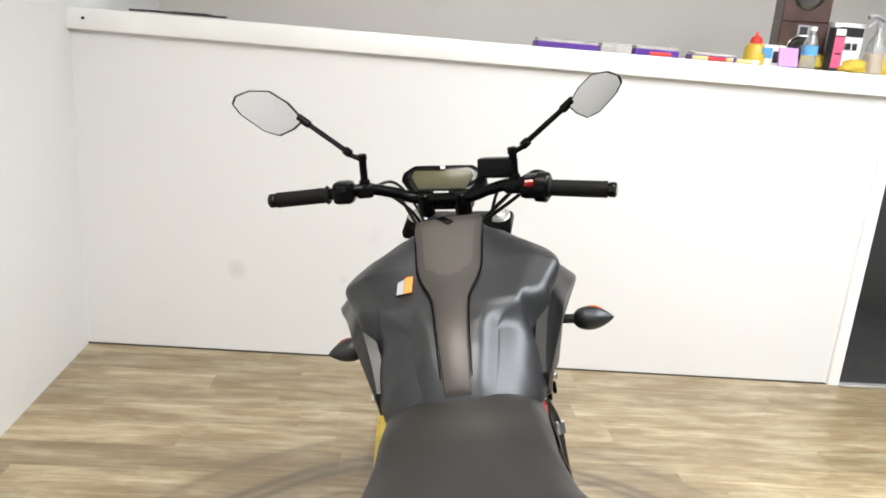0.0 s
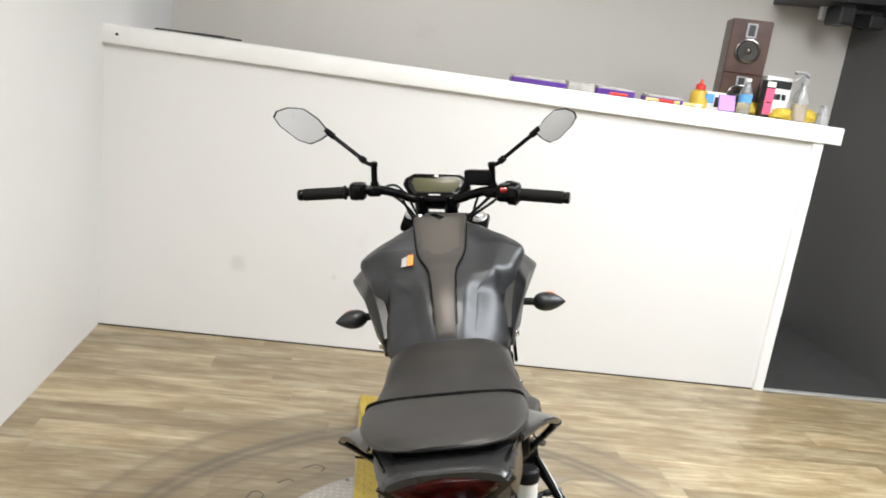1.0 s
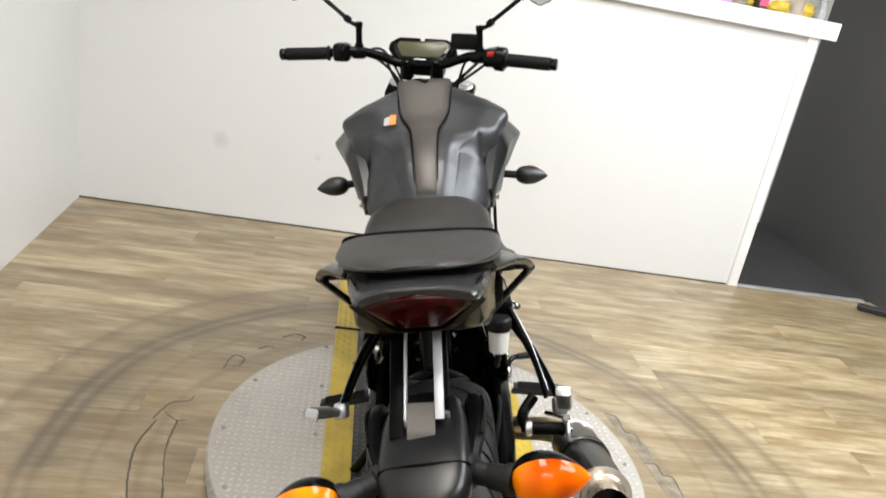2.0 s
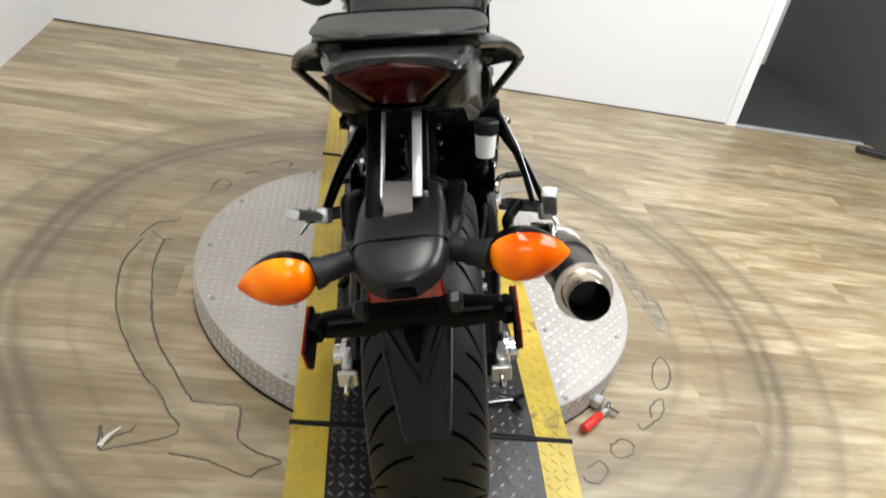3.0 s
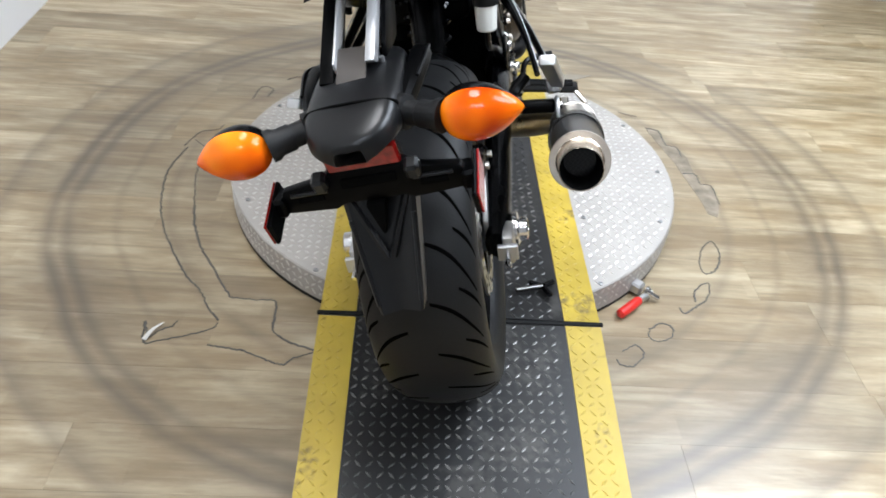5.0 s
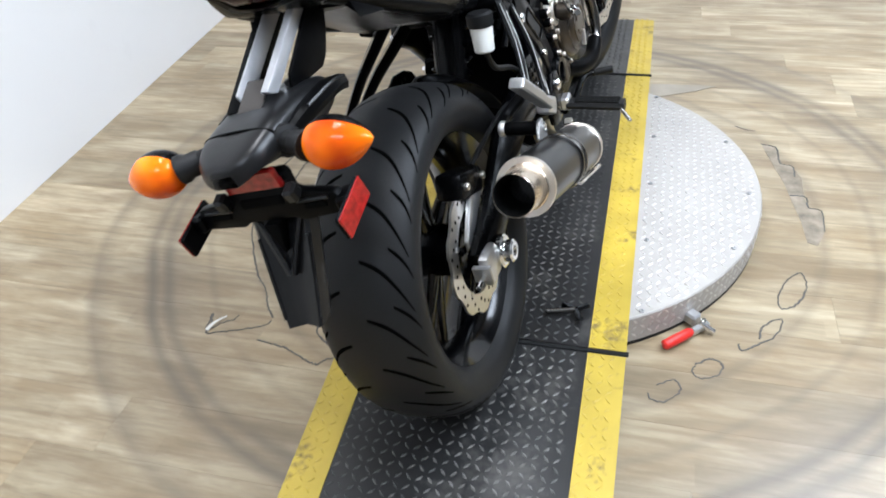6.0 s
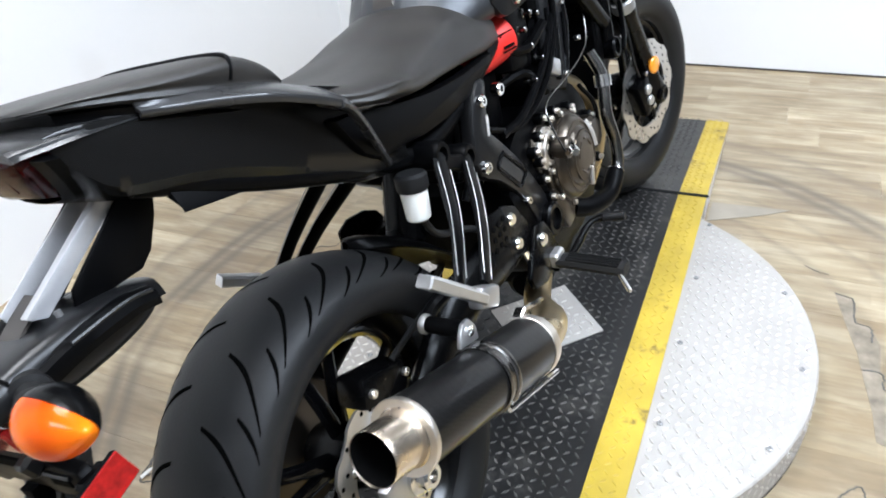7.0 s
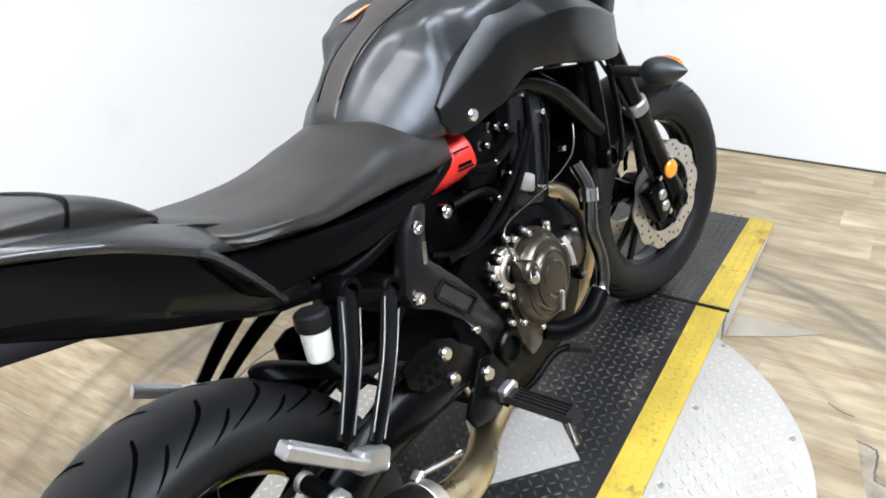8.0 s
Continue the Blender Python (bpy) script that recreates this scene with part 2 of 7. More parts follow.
RAIL_METAL = surface("bare_silver_rail_metal", (0.46, 0.46, 0.47), 0.34, metal=0.35, vary=0.12, scale=30)
ALUM = surface("cast_aluminium", (0.55, 0.55, 0.55), 0.36, metal=0.9, vary=0.15)
CHROME = surface("bright_chrome", (0.75, 0.75, 0.75), 0.14, metal=1.0, vary=0.05, bump=0.0)
STEEL = surface("brushed_steel", (0.70, 0.655, 0.60), 0.36, metal=1.0, vary=0.2, scale=14)
OUTLET = surface("straw_tinted_steel", (0.72, 0.62, 0.50), 0.27, metal=1.0, vary=0.3, scale=18)
TITAN = surface("heat_tinted_steel", (0.56, 0.46, 0.29), 0.30, metal=1.0, vary=0.25, scale=12)
DARK_METAL = surface("dark_bronze_cover", (0.085, 0.072, 0.058), 0.30, metal=0.9, vary=0.25)
ENGINE = surface("black_engine_casting", (0.0015, 0.0015, 0.0017), 0.36, vary=0.3, bump=0.2, grain=300, spec=0.05)
DARK_CASE = surface("dark_grey_casting", (0.0075, 0.0075, 0.008), 0.38, vary=0.3, bump=0.25, grain=220, spec=0.2)
DISC = surface("brake_disc_steel", (0.62, 0.60, 0.57), 0.3, metal=0.9, vary=0.12)
DARK_STEEL = surface("dark_polished_steel", (0.16, 0.155, 0.15), 0.22, metal=1.0, vary=0.2)
HOLE = surface("dark_hole", (0.0015, 0.0015, 0.0015), 0.9, spec=0.05)
CARBON = carbon_material()
AMBER = surface("amber_lens", (0.86, 0.17, 0.001), 0.10, vary=0.3, scale=26, coat=0.0, bump=0.25, grain=70, spec=0.18)
# blotches from deep orange to yellow paint the inner reflector's gleam into the lens
amber_nodes = AMBER.node_tree
gleam_noise = add(amber_nodes, "ShaderNodeTexNoise", Scale=16.0, Detail=1.0)
amber_nodes.links.new(amber_nodes.nodes["Texture Coordinate"].outputs["Object"], gleam_noise.inputs["Vector"])
deep = ramp(amber_nodes, gleam_noise.outputs[0], [(0.34, (0.46, 0.042, 0.0004)), (0.52, (0.74, 0.125, 0.0006)), (0.70, (0.92, 0.27, 0.003))])
amber_nodes.links.new(deep, amber_nodes.nodes["Principled BSDF"].inputs["Base Color"])
AMBER_FLAT = surface("amber_reflector", (0.80, 0.28, 0.01), 0.18, vary=0.1, scale=60, coat=0.5)
TAIL_RED = surface("dark_red_lens", (0.028, 0.0010, 0.0009), 0.20, vary=0.6, scale=40, coat=0.0, bump=0.0, spec=0.18)
RED_REFLECT = surface("red_reflector", (0.25, 0.006, 0.005), 0.20, vary=0.45, scale=110, coat=0.25)
RED_CAP = surface("red_rubber_sleeve", (0.55, 0.016, 0.010), 0.42, vary=0.12)
WHITE_CUP = surface("white_reservoir_plastic", (0.72, 0.71, 0.66), 0.35, vary=0.06)
MIRROR = surface("mirror_glass", (0.60, 0.61, 0.62), 0.03, metal=1.0, vary=0.01, bump=0.0, rough_vary=0.0)
LCD = surface("olive_display", (0.075, 0.073, 0.040), 0.3, vary=0.06, spec=0.3)
GREY_LABEL = surface("silver_print", (0.5, 0.5, 0.5), 0.4)
ORANGE_LABEL = surface("orange_label", (0.9, 0.22, 0.04), 0.5, vary=0.05)
WHITE_LABEL = surface("white_label", (0.30, 0.30, 0.30), 0.5, vary=0.04)
PAINT_WHITE_EDGE = surface("raw_silver_edge", (0.7, 0.7, 0.7), 0.4, metal=0.5)


# ---- mesh helpers ----
def link_mesh(name, bm, material, parent=None, label="", smooth=35):
    me = bpy.data.meshes.new(name)
    bmesh.ops.recalc_face_normals(bm, faces=bm.faces)
    bm.to_mesh(me)
    bm.free()
    me.materials.append(material)
    if smooth:
        for p in me.polygons:
            p.use_smooth = True
        me.set_sharp_from_angle(angle=radians(smooth))
    ob = new(name, me)
    ob.parent = parent
    if label:
        ob["label"] = label
    return ob


part = link_mesh


def empty(name, m, label, category, group="", kind=""):
    ob = new(name)
    ob.matrix_world = m
    return tagged(ob, label, category, group, kind)


def box(bm, c, s, rot=None, bevel=0.0, seg=1):
    """A box of size s round c, turned by rot (degrees about x, y, z), with rounded edges."""
    m = Matrix.Translation(c) @ (pose(0, 0, 0, *rot) if rot else Matrix())
    out = bmesh.ops.create_cube(bm, size=1.0, matrix=m @ Matrix.Diagonal((*s, 1)))
    if bevel:
        edges = {e for v in out["verts"] for e in v.link_edges}
        bmesh.ops.bevel(bm, geom=list(edges), offset=bevel, segments=seg, affect="EDGES", profile=0.5)
    return bm


def frame_along(p, q):
    z = (Vector(q) - Vector(p)).normalized()
    return Matrix.Translation(p) @ z.to_track_quat("Z", "Y").to_matrix().to_4x4()


def lathe(bm, p, q, profile, seg=24, close=True):
    """A turned body: profile rows (distance from p towards q, radius)."""
    m = frame_along(p, q)
    rings = []
    for h, r in profile:
        rings.append([bm.verts.new(m @ Vector((r * math.cos(a), r * math.sin(a), h))) for a in (2 * math.pi * i / seg for i in range(seg))])
    for a, b in zip(rings, rings[1:]):
        for i in range(seg):
            bm.faces.new((a[i], a[(i + 1) % seg], b[(i + 1) % seg], b[i]))
    if close:
        bm.faces.new(rings[0][::-1])
        bm.faces.new(rings[-1])
    return bm


def rod(bm, p, q, r, seg=14, r2=None, bevel=0.0):
    n = (Vector(q) - Vector(p)).length
    r2 = r if r2 is None else r2
    b = min(bevel, n * 0.4)
    prof = [(0, r - b), (b, r), (n - b, r2), (n, r2 - b)] if b else [(0, r), (n, r2)]
    return lathe(bm, p, q, prof, seg)


def spline(points, n):
    """n points along a smooth curve through the given ones."""
    P = np.array(points, float)
    P = np.vstack([2 * P[0] - P[1], P, 2 * P[-1] - P[-2]])
    out = []
    for u in np.linspace(0, len(points) - 1 - 1e-6, n):
        i = int(u)
        t = u - i
        a, b, c, d = P[i : i + 4]
        out.append(0.5 * (2 * b + (c - a) * t + (2 * a - 5 * b + 4 * c - d) * t**2 + (3 * b - a - 3 * c + d) * t**3))
    return np.array(out)


def tube(bm, points, r, n=24, seg=10, r2=None, flat=1.0, up=(0, 0, 1)):
    """A round (or flattened) tube swept along a smooth curve."""
    pts = [Vector(p) for p in (spline(points, n) if n else points)]
    rings = []
    side = None
    for i, p in enumerate(pts):
        t = (pts[min(i + 1, len(pts) - 1)] - pts[max(i - 1, 0)]).normalized()
        ref = Vector(up) if side is None else t.cross(side) * -1
        s = t.cross(ref)
        if s.length < 1e-4:
            s = t.cross(Vector((1, 0, 0)))
        side = s.normalized()
        u = side.cross(t).normalized()
        rad = r if r2 is None else r + (r2 - r) * i / (len(pts) - 1)
        rings.append([bm.verts.new(p + side * (rad * math.cos(a)) + u * (rad * flat * math.sin(a))) for a in (2 * math.pi * k / seg for k in range(seg))])
    for a, b in zip(rings, rings[1:]):
        for k in range(seg):
            bm.faces.new((a[k], a[(k + 1) % seg], b[(k + 1) % seg], b[k]))
    bm.faces.new(rings[0][::-1])
    bm.faces.new(rings[-1])
    return bm


def loft(bm, rows, nu=4, nv=4, cap=True, closed=True):
    """A smooth skin through rows of points (each row a ring when closed)."""
    G = np.array(rows, float)
    k = G.shape[1]
    fine = []
    for row in G:
        if closed:
            ring = np.vstack([row[-1:], row, row[:2]])
            pts = spline(ring, (k + 2) * nv + 1)[nv : nv + k * nv]
            pts = []
            for i in range(k):
                a, b, c, d = row[i - 1], row[i], row[(i + 1) % k], row[(i + 2) % k]
                for t in np.arange(nv) / nv:
                    pts.append(0.5 * (2 * b + (c - a) * t + (2 * a - 5 * b + 4 * c - d) * t**2 + (3 * b - a - 3 * c + d) * t**3))
            fine.append(np.array(pts))
        else:
            fine.append(spline(row, (k - 1) * nv + 1))
    fine = np.array(fine)
    n = (len(rows) - 1) * nu + 1
    cols = np.stack([spline(fine[:, j], n) for j in range(fine.shape[1])], 1)
    V = [[bm.verts.new(p) for p in row] for row in cols]
    m = len(V[0])
    for a, b in zip(V, V[1:]):
        for j in range(m if closed else m - 1):
            bm.faces.new((a[j], a[(j + 1) % m], b[(j + 1) % m], b[j]))
    if cap and closed:
        bm.faces.new(V[0][::-1])
        bm.faces.new(V[-1])
    return bm


def sym_rows(stations):
    """Rings from half sections: (y, [(x, z), ...]) from the top middle down to the bottom middle."""
    rows = []
    for y, half in stations:
        right = [(x, y, z) for x, z in half]
        left = [(-x, y, z) for x, z in half[::-1] if x > 1e-6]
        rows.append(right + left)
    return rows


def plate(bm, outline, x0, x1, bevel=0.003, axis="x"):
    """A flat plate: an outline in the plane across an axis, from x0 to x1 along it, with rounded edges."""
    def at(a, b, x):
        return {"x": (x, a, b), "y": (a, x, b), "z": (a, b, x)}[axis]
    v0 = [bm.verts.new(at(a, b, x0)) for a, b in outline]
    v1 = [bm.verts.new(at(a, b, x1)) for a, b in outline]
    n = len(outline)
    f = [bm.faces.new(v0[::-1]), bm.faces.new(v1)]
    for i in range(n):
        f.append(bm.faces.new((v0[i], v0[(i + 1) % n], v1[(i + 1) % n], v1[i])))
    if bevel:
        edges = {e for v in v0 + v1 for e in v.link_edges}
        bmesh.ops.recalc_face_normals(bm, faces=f)
        bmesh.ops.bevel(bm, geom=list(edges), offset=bevel, segments=2, affect="EDGES", profile=0.5)
    return bm


def flipped(bm):
    """The mirror image across x = 0, as a new bmesh."""
    b = bm.copy()
    bmesh.ops.scale(b, vec=(-1, 1, 1), verts=b.verts)
    bmesh.ops.reverse_faces(b, faces=b.faces)
    return b


def ellipsoid(bm, c, r, m=None, u=20, v=12):
    t = Matrix.Translation(c) @ (m or Matrix()) @ Matrix.Diagonal((*r, 1))
    bmesh.ops.create_uvsphere(bm, u_segments=u, v_segments=v, radius=1.0, matrix=t)
    return bm


def B():
    return bmesh.new()


def bolt(name, p, n, r, h, material, parent, label=""):
    """A hexagon socket bolt head with a recessed middle."""
    q = Vector(p) + Vector(n)
    bm = lathe(B(), p, q, [(-0.004, r), (h * 0.8, r), (h, r * 0.82), (h, r * 0.5), (h * 0.4, r * 0.45)], 12)
    return part(name, bm, material, parent, label)


# ---- room ----
def wall_run(name, p, q, z0, z1, thick, material, label):
    """A wall between two plan points; its thickness lies to the left of the way from p to q."""
    p, q = Vector((*p, 0)), Vector((*q, 0))
    d = (q - p).normalized()
    n = Vector((-d.y, d.x, 0))
    bm = B()
    plan = [p, q, q + n * thick, p + n * thick]
    lo = [bm.verts.new((v.x, v.y, z0)) for v in plan]
    hi = [bm.verts.new((v.x, v.y, z1)) for v in plan]
    bm.faces.new(lo[::-1])
    bm.faces.new(hi)
    for i in range(4):
        bm.faces.new((lo[i], lo[(i + 1) % 4], hi[(i + 1) % 4], hi[i]))
    return tagged(part(name, bm, material, None, label, smooth=0), label, "wall", kind="structure")


ROOM_TOP = 2.9
XL, XR, YB, YF = -1.66, 2.70, -3.6, 3.85
wall_run("wall_west", (-1.43, YB), (-1.70, YF), -0.02, ROOM_TOP, 0.12, WHITE_WALL, "smooth white painted plasterboard wall beside the turntable")
wall_run("wall_north", (-1.70, YF), (XR, YF), -0.02, ROOM_TOP, 0.12, NORTH_WALL, "off-white painted back wall behind the high counter")
wall_run("wall_east", (XR, YF), (XR, YB), -0.02, ROOM_TOP, 0.12, SHADED_WALL, "pale grey wall by the passage, its shade put into a dark colour")
# unseen wall, added behind the camera and kept dim for darker blacks
wall_run("unseen_wall_south", (XR, YB), (-1.43, YB), -0.02, ROOM_TOP, 0.12, FAR_WALL, "unseen wall behind the camera, mid grey to dim reflections on the bike")
bm = box(B(), (0.43, 0.12, ROOM_TOP + 0.05), (4.6, 7.8, 0.1))
tagged(part("ceiling", bm, CEILING, None, smooth=0), "plain white painted ceiling over the showroom", "ceiling", kind="structure")

# half-height counter wall with its wide top board
COUNTER_Y = 2.51
counter = empty("counter", pose(0, COUNTER_Y, 0), "tall white painted half wall counter with a broad top board", "counter", kind="structure")


def counter_wall():
    bm = B()
    plan = [(-1.665, 0.045), (1.86, -0.02), (1.86, 0.10), (-1.67, 0.165)]
    lo = [bm.verts.new((x, y, 0)) for x, y in plan]
    hi = [bm.verts.new((x, y, 1.388 if x < 0 else 1.352)) for x, y in plan]
    bm.faces.new(lo[::-1])
    bm.faces.new(hi)
    for i in range(4):
        bm.faces.new((lo[i], lo[(i + 1) % 4], hi[(i + 1) % 4], hi[i]))
    part("wall_panel", bm, WHITE_WALL, counter, smooth=0)


counter_wall()
bm = plate(B(), [(-1.665, 0.012), (1.94, -0.055), (1.94, 0.42), (-1.68, 0.48)], 1.385, 1.470, 0.004, axis="z")
for v in bm.verts:
    v.co.z -= 0.034 * (v.co.x + 1.67) / 3.6
part("top_board", bm, WHITE_TRIM, counter, smooth=30)
bm = box(B(), (1.835, -0.027, 0.69), (0.055, 0.02, 1.38), bevel=0.003)
part("corner_trim", bm, WHITE_TRIM, counter, smooth=30)
GAP = surface("dark_wall_gap", (0.05, 0.042, 0.035), 0.8)
part("base_gap", plate(B(), [(-1.66, 0.0385), (1.805, -0.0255), (1.805, -0.017), (-1.66, 0.047)], 0.0006, 0.006, 0.0, axis="z"), GAP, counter, "dark gap along the floor", smooth=0)
bolt("screw", (-1.585, 0.008, 1.43), (0, -1, 0), 0.006, 0.003, MATTE_BLACK, counter)

# floor: slab, planks, mat behind the threshold
bm = box(B(), (0.5, 0.12, -0.055), (4.7, 7.9, 0.1))
floor = tagged(part("floor", bm, JOINT, None, smooth=0), "worn oak-look vinyl plank floor with dark rubbed rings", "floor", kind="structure")
bm = plate(B(), [(-1.75, 2.62), (1.84, 2.62), (1.84, 2.492), (2.72, 2.492), (2.72, 3.86), (-1.75, 3.86)], -0.005, 0.005, 0.0, axis="z")
tagged(part("floor_mat", bm, DARK_MAT, None, smooth=0), "dark grey rubber mat floor behind the counter", "floor mat", kind="structure")
bm = box(B(), (2.25, 2.475, 0.008), (0.78, 0.035, 0.012), bevel=0.003)
tagged(part("threshold", bm, THRESHOLD, None), "bright metal threshold strip across the passage floor", "threshold", kind="structure")

PLANK_W, PLANK_L = 0.152, 1.22


def plank_meshes():
    """Full and cut planks with a tiny rounded edge, shared by all the pieces."""
    store = {}

    def get(length, width):
        key = (round(length, 3), round(width, 3))
        if key not in store:
            bm = B()
            e, t = 0.0005, 0.0035
            rings = []
            for inset, z in ((0.0001, -t), (0.0001, -e), (0.0003, 0.0)):
                x, y = length / 2 - inset, width / 2 - inset
                rings.append([bm.verts.new((sx * x, sy * y, z)) for sx, sy in ((-1, -1), (1, -1), (1, 1), (-1, 1))])
            for a, b in zip(rings, rings[1:]):
                for i in range(4):
                    bm.faces.new((a[i], a[(i + 1) % 4], b[(i + 1) % 4], b[i]))
            bm.faces.new(rings[-1])
            me = bpy.data.meshes.new("plank")
            bm.to_mesh(me)
            bm.free()
            me.materials.append(FLOOR)
            store[key] = me
        return store[key]

    return get


def lay_floor():
    get = plank_meshes()
    rnd = random.Random(4)
    y, row = 2.62, 0
    x_end = 2.70
    while y > -3.6:
        w = min(PLANK_W, y + 3.6)
        x = -1.75 - rnd.random() * PLANK_L
        while x < x_end:
            a, b = max(x, -1.75), min(x + PLANK_L, x_end)
            if b - a > 0.02 and not (y > 2.55 and a > 1.8):
                ob = new("plank", get(b - a, w))
                ob.location = ((a + b) / 2, y - w / 2, 0.0)
                ob.parent = floor
            x += PLANK_L
        y -= w
        row += 1


def floor_tear(points, r=0.0028, seed=0):
    """A torn, lifted edge in the vinyl: uneven dark ridges with small gaps."""
    rnd = random.Random(seed)
    pts = spline([(x, y, 0.0005) for x, y in points], 8 * len(points))
    pts = [(p[0] + rnd.uniform(-1, 1) * 0.0018, p[1] + rnd.uniform(-1, 1) * 0.0018, 0.0008) for p in pts]
    i = 0
    while i < len(pts) - 2:
        n = rnd.randint(9, 22)
        piece = pts[i : i + n + 1]
        if len(piece) > 2:
            a, b = r * rnd.uniform(0.6, 1.15), r * rnd.uniform(0.5, 1.1)
            part("torn_edge", tube(B(), piece, a, n=0, seg=6, flat=0.45, r2=b), TEAR, floor)
        i += n


# bare, pinkish ground where the vinyl has lifted
BARE_GREY = surface("bare_grey_screed", (0.215, 0.182, 0.138), 0.7, vary=0.45, scale=22, grain=90, spec=0.1)
OUTER = [(-0.805, 0.755), (-0.826, 0.639), (-0.817, 0.542), (-0.791, 0.429), (-0.755, 0.339), (-0.699, 0.236), (-0.654, 0.170), (-0.614, 0.126), (-0.578, 0.064), (-0.550, 0.031)]
INNER = [(-0.745, 0.760), (-0.747, 0.658), (-0.730, 0.547), (-0.695, 0.398), (-0.651, 0.288), (-0.608, 0.218), (-0.562, 0.143), (-0.538, 0.108)]
ARM = [(-0.538, 0.108), (-0.481, 0.103), (-0.434, 0.101), (-0.425, 0.046), (-0.422, 0.005), (-0.380, -0.029), (-0.324, -0.049)]
LOW = [(-0.556, -0.048), (-0.504, -0.056), (-0.468, -0.064), (-0.419, -0.087), (-0.384, -0.096), (-0.365, -0.078), (-0.323, -0.057)]
FLAP = [(-0.711, 0.017), (-0.697, -0.047), (-0.669, -0.042), (-0.612, -0.022), (-0.560, 0.001), (-0.549, 0.022)]
FAR_PATCH = [(0.667, 1.040), (0.710, 1.019), (0.712, 0.938), (0.746, 0.920), (0.765, 0.86), (0.762, 0.76), (0.768, 0.712), (0.800, 0.695), (0.798, 0.607), (0.772, 0.54), (0.748, 0.55), (0.742, 0.64), (0.728, 0.73), (0.716, 0.82), (0.690, 0.93)]
for outline in (OUTER + LOW[::1] + ARM[::-1] + INNER[::-1], FAR_PATCH):
    part("bare_patch", plate(B(), outline, 0.0, 0.0006, 0.0, axis="z"), FLOOR if outline[0][0] < 0 else BARE_GREY, floor, "pale rubbed patch with a torn outline", smooth=0)
TEAR = surface("torn_vinyl_edge", (0.075, 0.069, 0.060), 0.6, vary=0.5, scale=40)
for n, line in enumerate((
    OUTER, INNER, ARM, LOW, FLAP,
    [(-0.711, 0.017), (-0.690, -0.030), (-0.671, -0.010), (-0.647, 0.007), (-0.640, 0.022)],
    [(0.676, 0.378), (0.716, 0.422), (0.726, 0.373), (0.701, 0.308), (0.662, 0.279), (0.656, 0.314), (0.676, 0.378)],
    [(0.604, 0.171), (0.618, 0.216), (0.659, 0.244), (0.640, 0.186), (0.600, 0.150), (0.566, 0.124), (0.557, 0.144)],
    [(0.462, 0.062), (0.495, 0.085), (0.521, 0.072), (0.509, 0.038), (0.471, 0.024), (0.457, 0.042), (0.462, 0.062)],
    [(0.383, -0.013), (0.417, 0.009), (0.432, -0.017), (0.401, -0.056), (0.371, -0.055), (0.364, -0.038)],
    [(0.593, 1.143), (0.624, 1.123), (0.655, 1.119)],
    [(0.667, 1.040), (0.710, 1.019), (0.712, 0.938), (0.746, 0.920), (0.749, 0.867)],
    [(0.724, 0.765), (0.766, 0.761), (0.768, 0.712), (0.800, 0.698), (0.798, 0.607)],
    [(-0.503, 1.336), (-0.459, 1.371), (-0.421, 1.357), (-0.433, 1.326)],
    [(-0.575, 1.235), (-0.545, 1.262), (-0.515, 1.250)],
    [(-0.671, 1.085), (-0.654, 1.169), (-0.613, 1.158), (-0.624, 1.104)],
    [(-0.815, 0.765), (-0.787, 0.848), (-0.739, 0.870), (-0.725, 0.90)],
    [(-0.79, 0.80), (-0.75, 0.765), (-0.72, 0.77)],
)):
    floor_tear(line, 0.0030 if n < 5 else 0.0024, n)
# a lifted sliver of pale backing at the tip of the flap
part("lifted_sliver", tube(B(), [(-0.696, -0.043, 0.004), (-0.684, -0.018, 0.010), (-0.668, 0.012, 0.004)], 0.006, n=8, seg=6, r2=0.002, flat=0.4), surface("pale_vinyl_backing", (0.6, 0.59, 0.56), 0.5), floor, "lifted pale sliver of vinyl", smooth=30)


# ---- turntable and ramps ----
CY, RAD, DECK = 0.635, 0.627, 0.086
HALF, BAND = 0.31, 0.08


def tread(name, x0, x1, y0, y1, keep, height, material, parent, pitch=0.0210, length=0.0190, width=0.0068, rise=0.0017):
    """Raised lozenges of tread plate, turned in alternation; one joined mesh."""
    verts, faces = [], []
    nx, ny = int((x1 - x0) / pitch), int((y1 - y0) / pitch)
    for i in range(nx + 1):
        for j in range(ny + 1):
            x, y = x0 + (i + 0.5) * pitch, y0 + (j + 0.5) * pitch
            if not keep(x, y):
                continue
            a = math.pi / 4 if (i + j) % 2 else -math.pi / 4
            ux, uy = math.cos(a), math.sin(a)
            n = len(verts)
            for u, v, h in ((-length / 2, 0, 0), (0, -width / 2, 0), (length / 2, 0, 0), (0, width / 2, 0), (-length / 4, 0, rise), (length / 4, 0, rise)):
                px, py = x + u * ux - v * uy, y + u * uy + v * ux
                verts.append((px, py, height(px, py) + h))
            faces += [(n, n + 1, n + 5, n + 4), (n + 1, n + 2, n + 5), (n + 2, n + 3, n + 4, n + 5), (n + 3, n, n + 4)]
    me = bpy.data.meshes.new(name)
    me.from_pydata(verts, [], faces)
    me.materials.append(material)
    ob = new(name, me)
    ob.parent = parent
    ob["kind"] = "stuff"
    return ob


